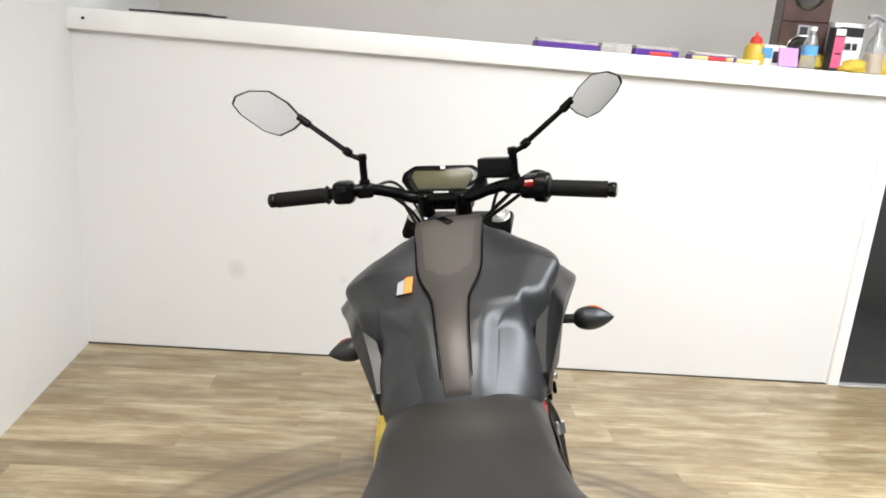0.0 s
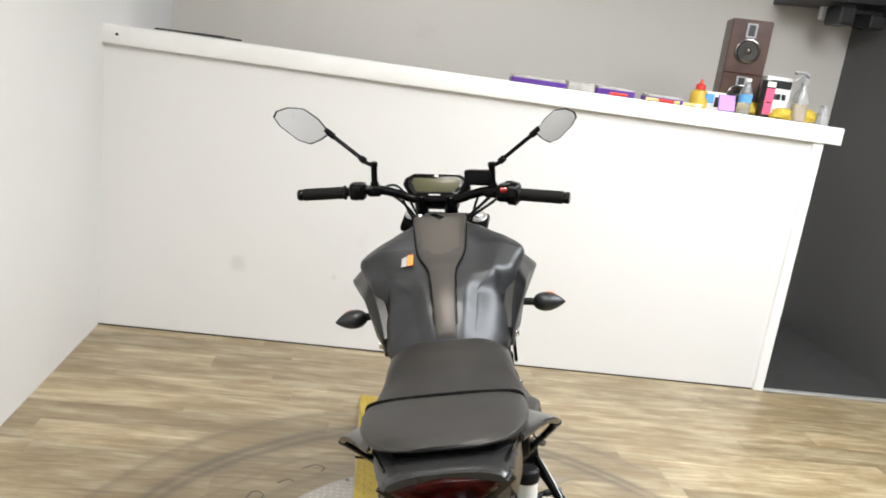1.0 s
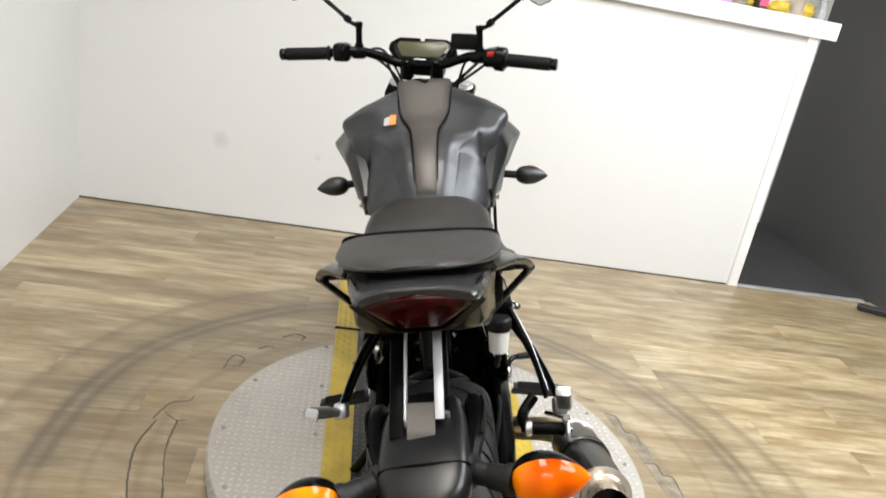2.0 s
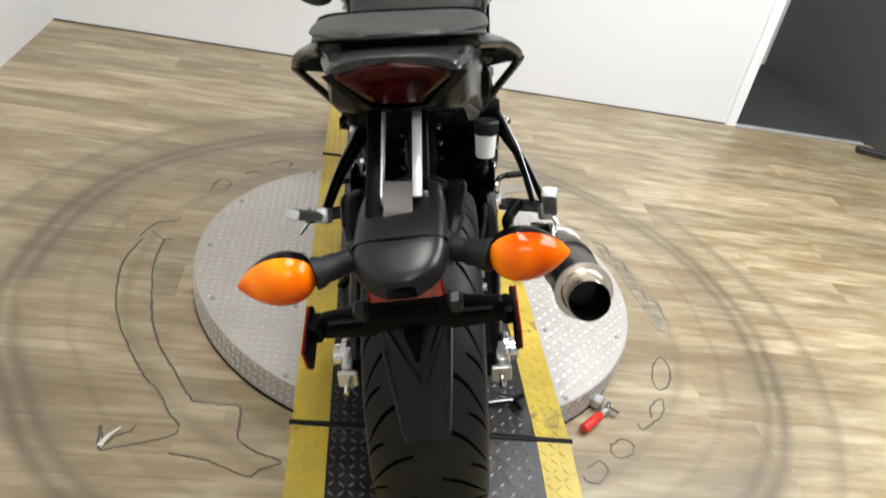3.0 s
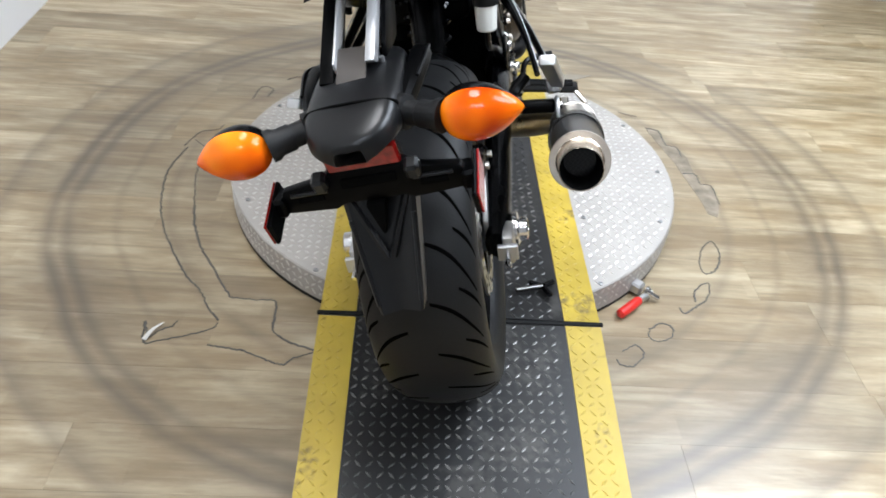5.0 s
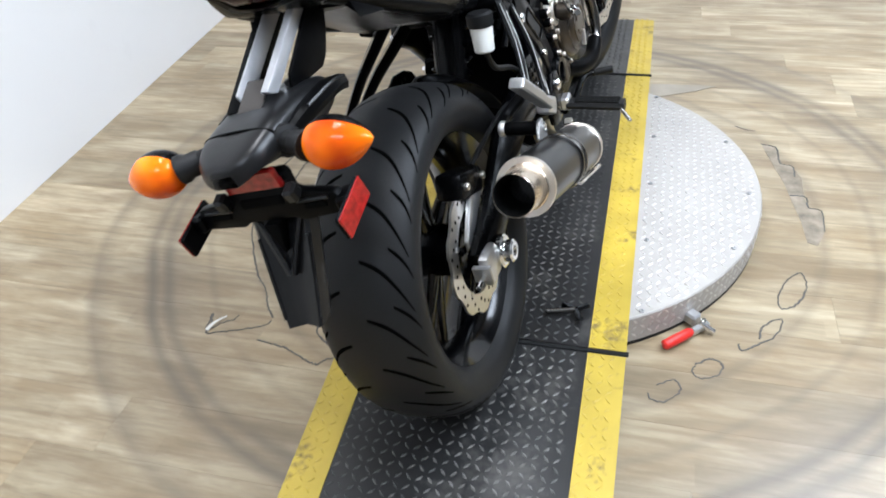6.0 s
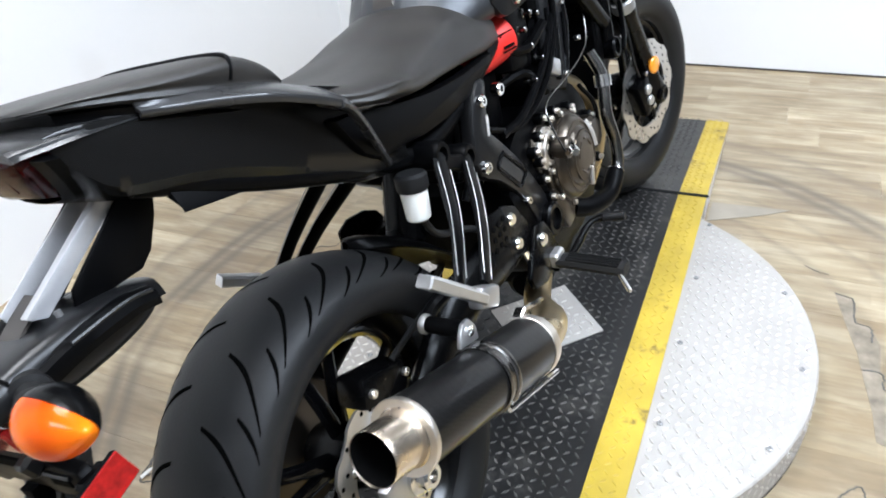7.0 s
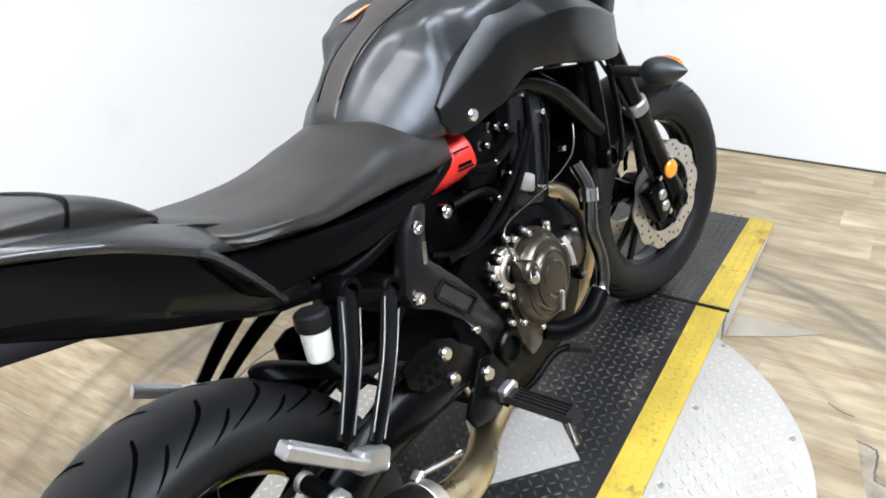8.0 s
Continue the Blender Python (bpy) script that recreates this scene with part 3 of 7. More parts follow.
turntable = empty("turntable", pose(0, 0, 0), "round aluminium tread-plate turntable with bolted deck", "turntable")
bm = lathe(B(), (0, CY, 0), (0, CY, 1), [(0.012, RAD - 0.012), (0.012, RAD - 0.002), (DECK - 0.003, RAD - 0.002), (DECK, RAD - 0.005)], 96)
part("deck", bm, ALU_TREAD, turntable, smooth=30)
# the shadow line under the deck's rim, built as a black ring
bm = lathe(B(), (0, CY, 0), (0, CY, 1), [(0.0, RAD - 0.003), (0.013, RAD - 0.003), (0.013, RAD - 0.02)], 96, close=False)
part("base_ring", bm, SEAL_AND_GAP_BLACK, turntable, "black ring drawn as the shadow gap under the deck")
tread("deck_tread", -RAD, RAD, CY - RAD, CY + RAD, lambda x, y: abs(x) > HALF + 0.012 and math.hypot(x, y - CY) < RAD - 0.016, lambda x, y: DECK, ALU_RIDGE, turntable)


def skirt_tread():
    """Lozenges round the upright rim of the deck."""
    verts, faces = [], []
    n_round, rows = 190, 3
    for i in range(n_round):
        for j in range(rows):
            a = 2 * math.pi * (i + 0.5) / n_round
            t = math.pi / 4 if (i + j) % 2 else -math.pi / 4
            n = len(verts)
            for u, v, h in ((-0.0100, 0, 0), (0, -0.0035, 0), (0.0100, 0, 0), (0, 0.0035, 0), (-0.005, 0, 0.0017), (0.005, 0, 0.0017)):
                along, up = u * math.cos(t) - v * math.sin(t), u * math.sin(t) + v * math.cos(t)
                aa = a + along / RAD
                r = RAD - 0.002 + h
                verts.append((r * math.sin(aa), CY - r * math.cos(aa), 0.030 + 0.0205 * j + up))
            faces += [(n, n + 1, n + 5, n + 4), (n + 1, n + 2, n + 5), (n + 2, n + 3, n + 4, n + 5), (n + 3, n, n + 4)]
    me = bpy.data.meshes.new("skirt_tread")
    me.from_pydata(verts, [], faces)
    me.materials.append(ALU_RIDGE)
    ob = new("skirt_tread", me)
    ob.parent = turntable
    ob["kind"] = "stuff"


skirt_tread()
BOLT_STEEL = surface("dull_bolt_steel", (0.3, 0.3, 0.3), 0.4, metal=0.8)
for sx in (-1, 1):
    for x, y in ((0.336, 0.123), (0.336, 0.385), (0.336, 0.64), (0.336, 0.895), (0.336, 1.148), (0.543, 0.386), (0.592, 0.63), (0.543, 0.891)):
        bolt("deck_bolt", (sx * x, y, DECK), (0, 0, 1), 0.0065, 0.003, BOLT_STEEL, turntable)
bm = box(B(), (0, 0.635, 0.04), (2 * HALF - 0.012, 1.30, 0.08))
part("runway_beam", bm, PAINT_WHITE_EDGE, turntable, smooth=0)
TOP = 0.0905


def runway_sheet(name, x0, x1, y0, y1, z0, z1, material, parent, label=""):
    """A sheet that lies from height z0 at y0 to z1 at y1."""
    bm = B()
    t = 0.0045
    lo = [bm.verts.new((x, y, z - t)) for x, y, z in ((x0, y0, z0), (x1, y0, z0), (x1, y1, z1), (x0, y1, z1))]
    hi = [bm.verts.new((x, y, z)) for x, y, z in ((x0, y0, z0), (x1, y0, z0), (x1, y1, z1), (x0, y1, z1))]
    bm.faces.new(lo[::-1])
    bm.faces.new(hi)
    for i in range(4):
        bm.faces.new((lo[i], lo[(i + 1) % 4], hi[(i + 1) % 4], hi[i]))
    return part(name, bm, material, parent, label, smooth=0)


def runway(parent, y0, y1, z0, z1):
    """The black lane between two yellow bands, with its tread."""
    h = lambda x, y: z0 + (z1 - z0) * (y - y0) / (y1 - y0)
    inner = HALF - BAND
    runway_sheet("black_lane", -inner, inner, y0, y1, z0, z1, BLACK_TREAD, parent, "scuffed black tread plate")
    tread("lane_tread", -inner, inner, y0, y1, lambda x, y: abs(x) < inner - 0.010, h, BLACK_TREAD_TOP, parent)
    for s in (-1, 1):
        a, b = sorted((s * (inner + 0.0008), s * HALF))
        runway_sheet("yellow_band", a, b, y0, y1, z0 + 0.0006, z1 + 0.0006, YELLOW_TREAD, parent, "scuffed yellow painted edge band")
        tread("band_tread", a, b, y0, y1, lambda x, y, a=a, b=b: a + 0.008 < x < b - 0.008, lambda x, y: h(x, y) + 0.0006, YELLOW_TREAD, parent)


runway(turntable, -0.014, 1.283, TOP, TOP)
for y, z in ((-0.022, TOP + 0.001), (1.291, TOP + 0.001)):
    bm = tube(B(), [(-0.315, y, z), (-0.1, y + 0.003, z), (0.1, y - 0.003, z), (0.315, y, z)], 0.0065, n=16, seg=8, flat=0.6)
    part("rubber_seal", bm, SEAL_AND_GAP_BLACK, turntable, "black rubber strip in the joint")


def ramp_body(name, y0, y1, label):
    """A wedge that falls from the joint at y0 to the floor at y1."""
    ob = empty(name, pose(0, 0, 0), label, "ramp", group="loading ramps")
    runway(ob, y0, y1, TOP, 0.008) if y1 > y0 else runway(ob, y1, y0, 0.008, TOP)
    for s in (-1, 1):
        bm = plate(B(), [(y0, 0.0), (y0, TOP - 0.006), (y1, 0.003), (y1, 0.0)], s * (HALF - 0.006), s * (HALF - 0.001), 0.0)
        part("side_cheek", bm, PAINT_WHITE_EDGE, ob, "bare metal side", smooth=0)
    return ob


ramp_body("loading_ramp", -0.030, -0.70, "black and yellow tread-plate ramp down to the floor")
ramp_body("loading_ramp", 1.299, 1.972, "black and yellow tread-plate ramp down to the floor")

# bright tread-plate scrap on the lane, under the engine
bm = plate(B(), [(0.021, 0.474), (0.164, 0.624), (0.030, 0.765), (-0.115, 0.615)], TOP, TOP + 0.004, 0.001, axis="z")
scrap = part("floor_plate", bm, ALU_TREAD, None)
tagged(scrap, "square offcut of bright tread plate lying on the lane", "metal plate")
tread("tread", -0.11, 0.16, 0.48, 0.76, lambda x, y: abs(x - 0.024) + abs(y - 0.62) < 0.125, lambda x, y: TOP + 0.004, ALU_RIDGE, scrap)
# clear offcut of film on the floor in front of the deck
bm = plate(B(), [(0.318, 1.30), (0.318, 1.41), (0.545, 1.418), (0.47, 1.37)], 0.0008, 0.0022, 0.0, axis="z")
tagged(part("floor_patch", bm, surface("grey_patch", (0.27, 0.235, 0.185), 0.6, vary=0.25), None), "flat grey repair patch on the planks beside the ramp", "floor patch")

# hand tool by the deck: red handle, steel clamp
tool = empty("toggle_clamp", pose(0, 0, 0), "steel toggle clamp with a red rubber handle on the floor", "hand tool")
bm = lathe(B(), (0.392, 0.093, 0.016), (0.455, 0.150, 0.018), [(0, 0.006), (0.004, 0.0115), (0.03, 0.0125), (0.075, 0.0115), (0.082, 0.008), (0.085, 0.004)], 16)
part("handle", bm, RED_CAP, tool, "red rubber handle")
bm = box(B(), (0.472, 0.165, 0.016), (0.05, 0.014, 0.018), (0, 0, 42), 0.003)
part("arm", bm, ALUM, tool)
bm = box(B(), (0.453, 0.193, 0.022), (0.034, 0.030, 0.030), (0, 0, -40), 0.005)
part("base", bm, ALUM, tool)
bm = rod(B(), (0.470, 0.168, 0.030), (0.505, 0.162, 0.012), 0.006, bevel=0.002)
part("spindle", bm, CHROME, tool)
bm = rod(B(), (0.478, 0.176, 0.004), (0.478, 0.176, 0.034), 0.007, bevel=0.002)
part("pivot", bm, CHROME, tool)

# oily wing bolt left on the lane
wing = empty("wing_bolt", pose(0.172, 0.082, TOP), "oily dark wing bolt lying on the black lane", "bolt")
part("shank", rod(B(), (-0.045, -0.012, 0.010), (0.02, 0.004, 0.012), 0.006, bevel=0.002), DARK_STEEL, wing)
for a in (35, -65, 160):
    d = Vector((math.cos(radians(a)), math.sin(radians(a)), 0))
    part("wing", box(B(), Vector((0.02, 0.004, 0.012)) + d * 0.018, (0.036, 0.014, 0.010), (0, 0, a), 0.004), GLOSS_BLACK, wing)

# ---- ceiling lights: unseen panels, added to light the room ----
LIGHT = glow("lit_diffuser", (0.97, 0.985, 1.0), 7.0)


def added_ceiling_light(x, y, sx, sy, watts, tint=(0.92, 0.97, 1.0)):
    ob = empty("added_ceiling_light", pose(x, y, ROOM_TOP), "unseen lit ceiling panel with a white frame, added to light the room", "ceiling light", group="ceiling lights")
    for cx, cy2, wx, wy in ((0, sy / 2, sx + 0.04, 0.03), (0, -sy / 2, sx + 0.04, 0.03), (sx / 2, 0, 0.03, sy), (-sx / 2, 0, 0.03, sy)):
        part("frame", box(B(), (cx, cy2, -0.02), (wx, wy, 0.04), bevel=0.004), WHITE_TRIM, ob)
    part("diffuser", box(B(), (0, 0, -0.012), (sx - 0.04, sy - 0.04, 0.01)), LIGHT, ob, smooth=0)
    area_lamp("added_ceiling_lamp", pose(x, y, ROOM_TOP - 0.045), sx - 0.06, sy - 0.06, watts, tint)
    return ob


# places and watts of the added panels are set for the room's brightness
added_ceiling_light(1.62, -0.45, 1.5, 1.0, 68)
added_ceiling_light(1.78, 1.0, 1.0, 1.5, 64)
added_ceiling_light(-0.4, -2.2, 1.2, 0.6, 22)
added_ceiling_light(-0.4, 3.2, 1.2, 0.3, 3)
# warm panel added overhead to brighten the seat and the deck's left
added_ceiling_light(-0.45, 0.0, 0.6, 1.2, 39, (1.0, 0.94, 0.85))

lay_floor()

# ---- motorcycle: leans on its side stand, steered a little to its right ----
bike = empty("motorcycle", pose(-0.005, -0.1, 0.080, 0, -13.0, -4.2), "matte dark grey naked motorcycle parked on the turntable runway", "motorcycle")
REAR, FRONT = Vector((0.008, 0.0, 0.312)), Vector((0.012, 1.43, 0.312))
RAKE = radians(24.5)
STEER = Matrix.Translation((0, 1.05, 1.0)) @ Matrix.Rotation(radians(-13.0), 4, Vector((0, -math.sin(RAKE), math.cos(RAKE)))) @ Matrix.Translation((0, -1.05, -1.0))


def steered(bm):
    bmesh.ops.transform(bm, matrix=STEER, verts=bm.verts)
    return bm


def pair(name, bm, material, parent, label="", turn=False):
    """The part on the right and its mirror image on the left."""
    other = flipped(bm)
    out = []
    for b in (bm, other):
        out.append(part(name, steered(b) if turn else b, material, parent, label))
    return out


def tyre_section(width, r):
    """Half widths and radii across a tyre, from bead to bead."""
    w = width / 2
    return [(-0.66 * w, r - 0.098), (-0.86 * w, r - 0.085), (-0.985 * w, r - 0.062), (-w, r - 0.047), (-0.93 * w, r - 0.030), (-0.72 * w, r - 0.0135), (-0.42 * w, r - 0.0038), (0, r),
            (0.42 * w, r - 0.0038), (0.72 * w, r - 0.0135), (0.93 * w, r - 0.030), (w, r - 0.047), (0.985 * w, r - 0.062), (0.86 * w, r - 0.085), (0.66 * w, r - 0.098)]


def tyre_mesh(c, width, r):
    sec = spline([(x, q, 0) for x, q in tyre_section(width, r)], 43)
    prof = [(x, q) for x, q, _ in sec] + [(0.6 * width / 2, r - 0.105), (-0.6 * width / 2, r - 0.105), (sec[0][0], sec[0][1])]
    return lathe(B(), c, c + Vector((1, 0, 0)), prof, 96, close=False)


def tread_grooves(parent, c, width, r, count, turn):
    """Curved dark sipes on both shoulders of a tyre, each a part of its own."""
    sec = spline([(x, q, 0) for x, q in tyre_section(width, r)[3:12]], 161)

    def on_tyre(u, ang, lift):
        k = min(max((u + 1) / 2, 0), 1) * 160
        i = min(int(k), 159)
        p = sec[i] + (sec[i + 1] - sec[i]) * (k - i)
        q = p[1] + lift
        return Vector((c.x + p[0], c.y + q * math.cos(ang), c.z + q * math.sin(ang)))

    def sipe(side, a0, u0, u1, sweep, bend, w):
        bm, rows, n = B(), [], 9
        for s in range(n + 1):
            t = s / n
            u = u0 + (u1 - u0) * t
            a = a0 + sweep * t + bend * math.sin(math.pi * t)
            taper = w * (0.3 + 0.7 * math.sin(math.pi * min(max(t, 0.05), 0.95)) ** 0.5)
            rows.append([bm.verts.new(on_tyre(side * u, a + k * taper / r, 0.0010 if k == 0 else 0.0004)) for k in (-1, 0, 1)])
        for p, q in zip(rows, rows[1:]):
            for k in (0, 1):
                bm.faces.new((p[k], p[k + 1], q[k + 1], q[k]))
        part("tread_groove", steered(bm) if turn else bm, GROOVE, parent)

    step = 2 * math.pi / count
    for i in range(count):
        for side in (-1, 1):
            a = i * step + (step / 2 if side > 0 else 0)
            sipe(side, a, 0.12, 0.76, step * 0.95, -0.05, 0.0046)
            sipe(side, a + step * 0.80, 0.46, 0.84, step * 0.55, -0.02, 0.0042)


def rim_parts(parent, c, width, r, turn):
    fix = steered if turn else (lambda b: b)
    w = width / 2
    prof = [(-w, r), (-w + 0.004, r + 0.006), (-w + 0.012, r + 0.002), (-w + 0.02, r - 0.012), (-0.3 * w, r - 0.028), (0.3 * w, r - 0.028), (w - 0.02, r - 0.012), (w - 0.012, r + 0.002), (w - 0.004, r + 0.006), (w, r),
            (w - 0.006, r - 0.006), (w - 0.02, r - 0.020), (0.3 * w, r - 0.036), (-0.3 * w, r - 0.036), (-w + 0.02, r - 0.020), (-w + 0.006, r - 0.006), (-w, r)]
    part("barrel", fix(lathe(B(), c, c + Vector((1, 0, 0)), prof, 72, close=False)), GLOSS_BLACK, parent)
    part("hub", fix(lathe(B(), c - Vector((0.065, 0, 0)), c + Vector((0.065, 0, 0)), [(0, 0.03), (0.01, 0.042), (0.04, 0.05), (0.09, 0.05), (0.12, 0.042), (0.13, 0.03)], 28)), SATIN_BLACK, parent)
    for i in range(5):
        a = 2 * math.pi * i / 5 + 0.25
        for s in (-1, 1):
            e = a + s * 0.20
            f0, f1 = a + s * 0.12, e
            p = [c + Vector((0, q * math.cos(b), q * math.sin(b))) for q, b in ((0.040, f0), (0.10, (f0 + f1) / 2), (r - 0.026, f1))]
            part("spoke", fix(tube(B(), p, 0.015, n=8, seg=8, r2=0.011, flat=0.75, up=(1, 0, 0))), GLOSS_BLACK, parent)


def disc_parts(parent, c, x, r, r_in, turn, outward):
    """A wavy drilled brake disc on a carrier with rivets."""
    fix = steered if turn else (lambda b: b)
    bm = B()
    n, waves = 128, 10
    rings = []
    for rad, xx in ((r_in, x - 0.0024), (1, x - 0.0024), (1, x + 0.0024), (r_in, x + 0.0024)):
        ring = []
        for i in range(n):
            a = 2 * math.pi * i / n
            q = rad if rad != 1 else r * (1 + 0.026 * math.tanh(2.5 * math.cos(waves * a)))
            ring.append(bm.verts.new(c + Vector((xx, q * math.cos(a), q * math.sin(a)))))
        rings.append(ring)
    for a, b in zip(rings, rings[1:] + rings[:1]):
        for i in range(n):
            bm.faces.new((a[i], a[(i + 1) % n], b[(i + 1) % n], b[i]))
    ring = part("brake_disc", fix(bm), DISC, parent, "wavy drilled steel disc")
    holes = B()
    for i in range(40):
        a = 2 * math.pi * i / 40
        q = r_in + (r - r_in) * (0.28 + 0.25 * (i % 3))
        p = c + Vector((x, q * math.cos(a), q * math.sin(a)))
        rod(holes, p - Vector((0.0029, 0, 0)), p + Vector((0.0029, 0, 0)), 0.0036, 8)
    part("drill_holes", fix(holes), HOLE, ring)["kind"] = "stuff"
    for i in range(5):
        a = 2 * math.pi * i / 5
        part("carrier_arm", fix(tube(B(), [c + Vector((x, q * math.cos(a + o), q * math.sin(a + o))) for q, o in ((0.045, 0), (0.07, 0.08), (r_in + 0.006, 0.0))], 0.009, n=6, seg=8, flat=0.4, up=(1, 0, 0))), SATIN_BLACK, ring)
    for i in range(5):
        a = 2 * math.pi * i / 5
        p = c + Vector((x, (r_in + 0.004) * math.cos(a), (r_in + 0.004) * math.sin(a)))
        part("rivet", fix(rod(B(), p - Vector((0.004, 0, 0)), p + Vector((0.004, 0, 0)), 0.006, 10, bevel=0.001)), ALUM, ring)


def empty_part(name, label=""):
    ob = new(name)
    ob.parent = bike
    if label:
        ob["label"] = label
    return ob


# wheels
rear_wheel = part("rear_tyre", tyre_mesh(REAR, 0.192, 0.314), RUBBER, bike, "wide treaded black rear tyre")
tread_grooves(rear_wheel, REAR, 0.192, 0.314, 21, False)
rear_rim = empty_part("rear_rim", "gloss black cast rim")
rim_parts(rear_rim, REAR, 0.138, 0.218, False)
disc_parts(rear_rim, REAR, 0.083, 0.122, 0.085, False, 1)
sprocket = part("sprocket", lathe(B(), REAR + Vector((-0.10, 0, 0)), REAR + Vector((-0.08, 0, 0)), [(0, 0.06), (0, 0.105), (0.006, 0.108), (0.012, 0.105), (0.012, 0.06)], 43), DARK_METAL, bike, "dark steel chain sprocket")
for z0, z1 in ((0.415, 0.43), (0.208, 0.345)):
    part("chain", tube(B(), [(-0.085, 0.0, z0), (-0.085, 0.28, (z0 + z1) / 2), (-0.085, 0.55, z1)], 0.008, n=12, seg=6), DARK_METAL, bike, "oily drive chain")
front_wheel = part("front_tyre", steered(tyre_mesh(FRONT, 0.116, 0.300)), RUBBER, bike, "black front tyre")
tread_grooves(front_wheel, FRONT, 0.116, 0.300, 17, True)
front_rim = empty_part("front_rim", "gloss black cast rim")
rim_parts(front_rim, FRONT, 0.092, 0.224, True)
disc_parts(front_rim, FRONT, 0.066, 0.141, 0.098, True, 1)
disc_parts(front_rim, FRONT, -0.066, 0.141, 0.098, True, -1)

# swingarm, axle blocks
for s in (-1, 1):
    pts = [(s * 0.085, 0.56, 0.40), (s * 0.125, 0.42, 0.43), (s * 0.128, 0.22, 0.43 if s > 0 else 0.39), (s * 0.122, 0.06, 0.35), (s * 0.118, -0.055, 0.312)]
    part("swingarm_leg", tube(B(), pts, 0.030, n=30, seg=14, flat=1.7, r2=0.023), SATIN_BLACK, bike, "satin black swingarm")
    part("axle_block", box(B(), (s * 0.138, -0.055, 0.318), (0.020, 0.055, 0.060), (0, 0, 0), 0.006, 2), ALUM, bike, "bare aluminium chain adjuster block")
    part("adjuster_plate", box(B(), (s * 0.137, -0.088, 0.322), (0.036, 0.010, 0.032), bevel=0.002), ALUM, bike)
    part("adjuster_bolt", rod(B(), (s * 0.137, -0.09, 0.318), (s * 0.137, -0.122, 0.316), 0.0055, 10, bevel=0.001), CHROME, bike)
    part("axle_nut", lathe(B(), (s * 0.146, -0.012, 0.314), (s * 0.18, -0.012, 0.314), [(0, 0.031), (0.008, 0.031), (0.011, 0.026), (0.011, 0.021), (0.024, 0.021), (0.027, 0.017), (0.027, 0.010), (0.018, 0.009)], 24), CHROME, bike, "bright axle nut")
part("hugger", loft(B(), [[(-w, y, z - 0.02), (-0.6 * w, y, z - 0.003), (0, y, z), (0.6 * w, y, z - 0.003), (w, y, z - 0.02), (0.8 * w, y + 0.004, z - 0.026), (0, y + 0.004, z - 0.010), (-0.8 * w, y + 0.004, z - 0.026)] for y, z, w in ((0.172, 0.588, 0.008), (0.190, 0.585, 0.030), (0.225, 0.568, 0.052), (0.275, 0.532, 0.066), (0.325, 0.488, 0.072), (0.375, 0.430, 0.074))], 4, 2), MATTE_BLACK, bike, "short black pointed hugger over the tyre", smooth=30)
part("shock_body", rod(B(), (0.0, 0.31, 0.50), (0.0, 0.42, 0.72), 0.035, 18, bevel=0.006), SATIN_BLACK, bike)
spring = [(0.0 + 0.042 * math.cos(a), 0.32 + 0.10 * a / 40 + 0.012 * math.sin(a), 0.52 + 0.18 * a / 40) for a in np.linspace(0, 40, 90)]
part("shock_spring", tube(B(), spring, 0.006, n=0, seg=6), GLOSS_BLACK, bike, "coiled black shock spring")
part("inner_fender", loft(B(), sym_rows([(y, [(0, zt), (0.07, zt - 0.005), (0.092, zt - 0.05), (0.075, zb), (0, zb)]) for y, zt, zb in ((0.42, 0.74, 0.62), (0.30, 0.75, 0.68), (0.16, 0.79, 0.735), (0.0, 0.83, 0.79), (-0.12, 0.86, 0.83))]), 4, 2), MATTE_BLACK, bike, "black plastic inner fender")
# rear caliper
cal = part("rear_caliper", box(B(), (0.083, 0.035, 0.435), (0.055, 0.105, 0.05), (-22, 0, 0), 0.01, 2), SATIN_BLACK, bike, "black rear brake caliper")
for y, z in ((0.0, 0.448), (0.075, 0.425)):
    bolt("caliper_bolt", (0.111, y, z), (1, 0, 0), 0.007, 0.006, STEEL, cal)
part("caliper_bracket", plate(B(), [(0.08, 0.40), (0.02, 0.42), (-0.045, 0.36), (-0.05, 0.30), (-0.02, 0.30), (0.0, 0.36)], 0.096, 0.106, 0.003), ALUM, bike)
part("brake_hose", tube(B(), [(0.10, 0.07, 0.45), (0.115, 0.13, 0.47), (0.125, 0.2, 0.48), (0.13, 0.3, 0.47), (0.13, 0.38, 0.47)], 0.005, n=20, seg=8), RUBBER, bike)

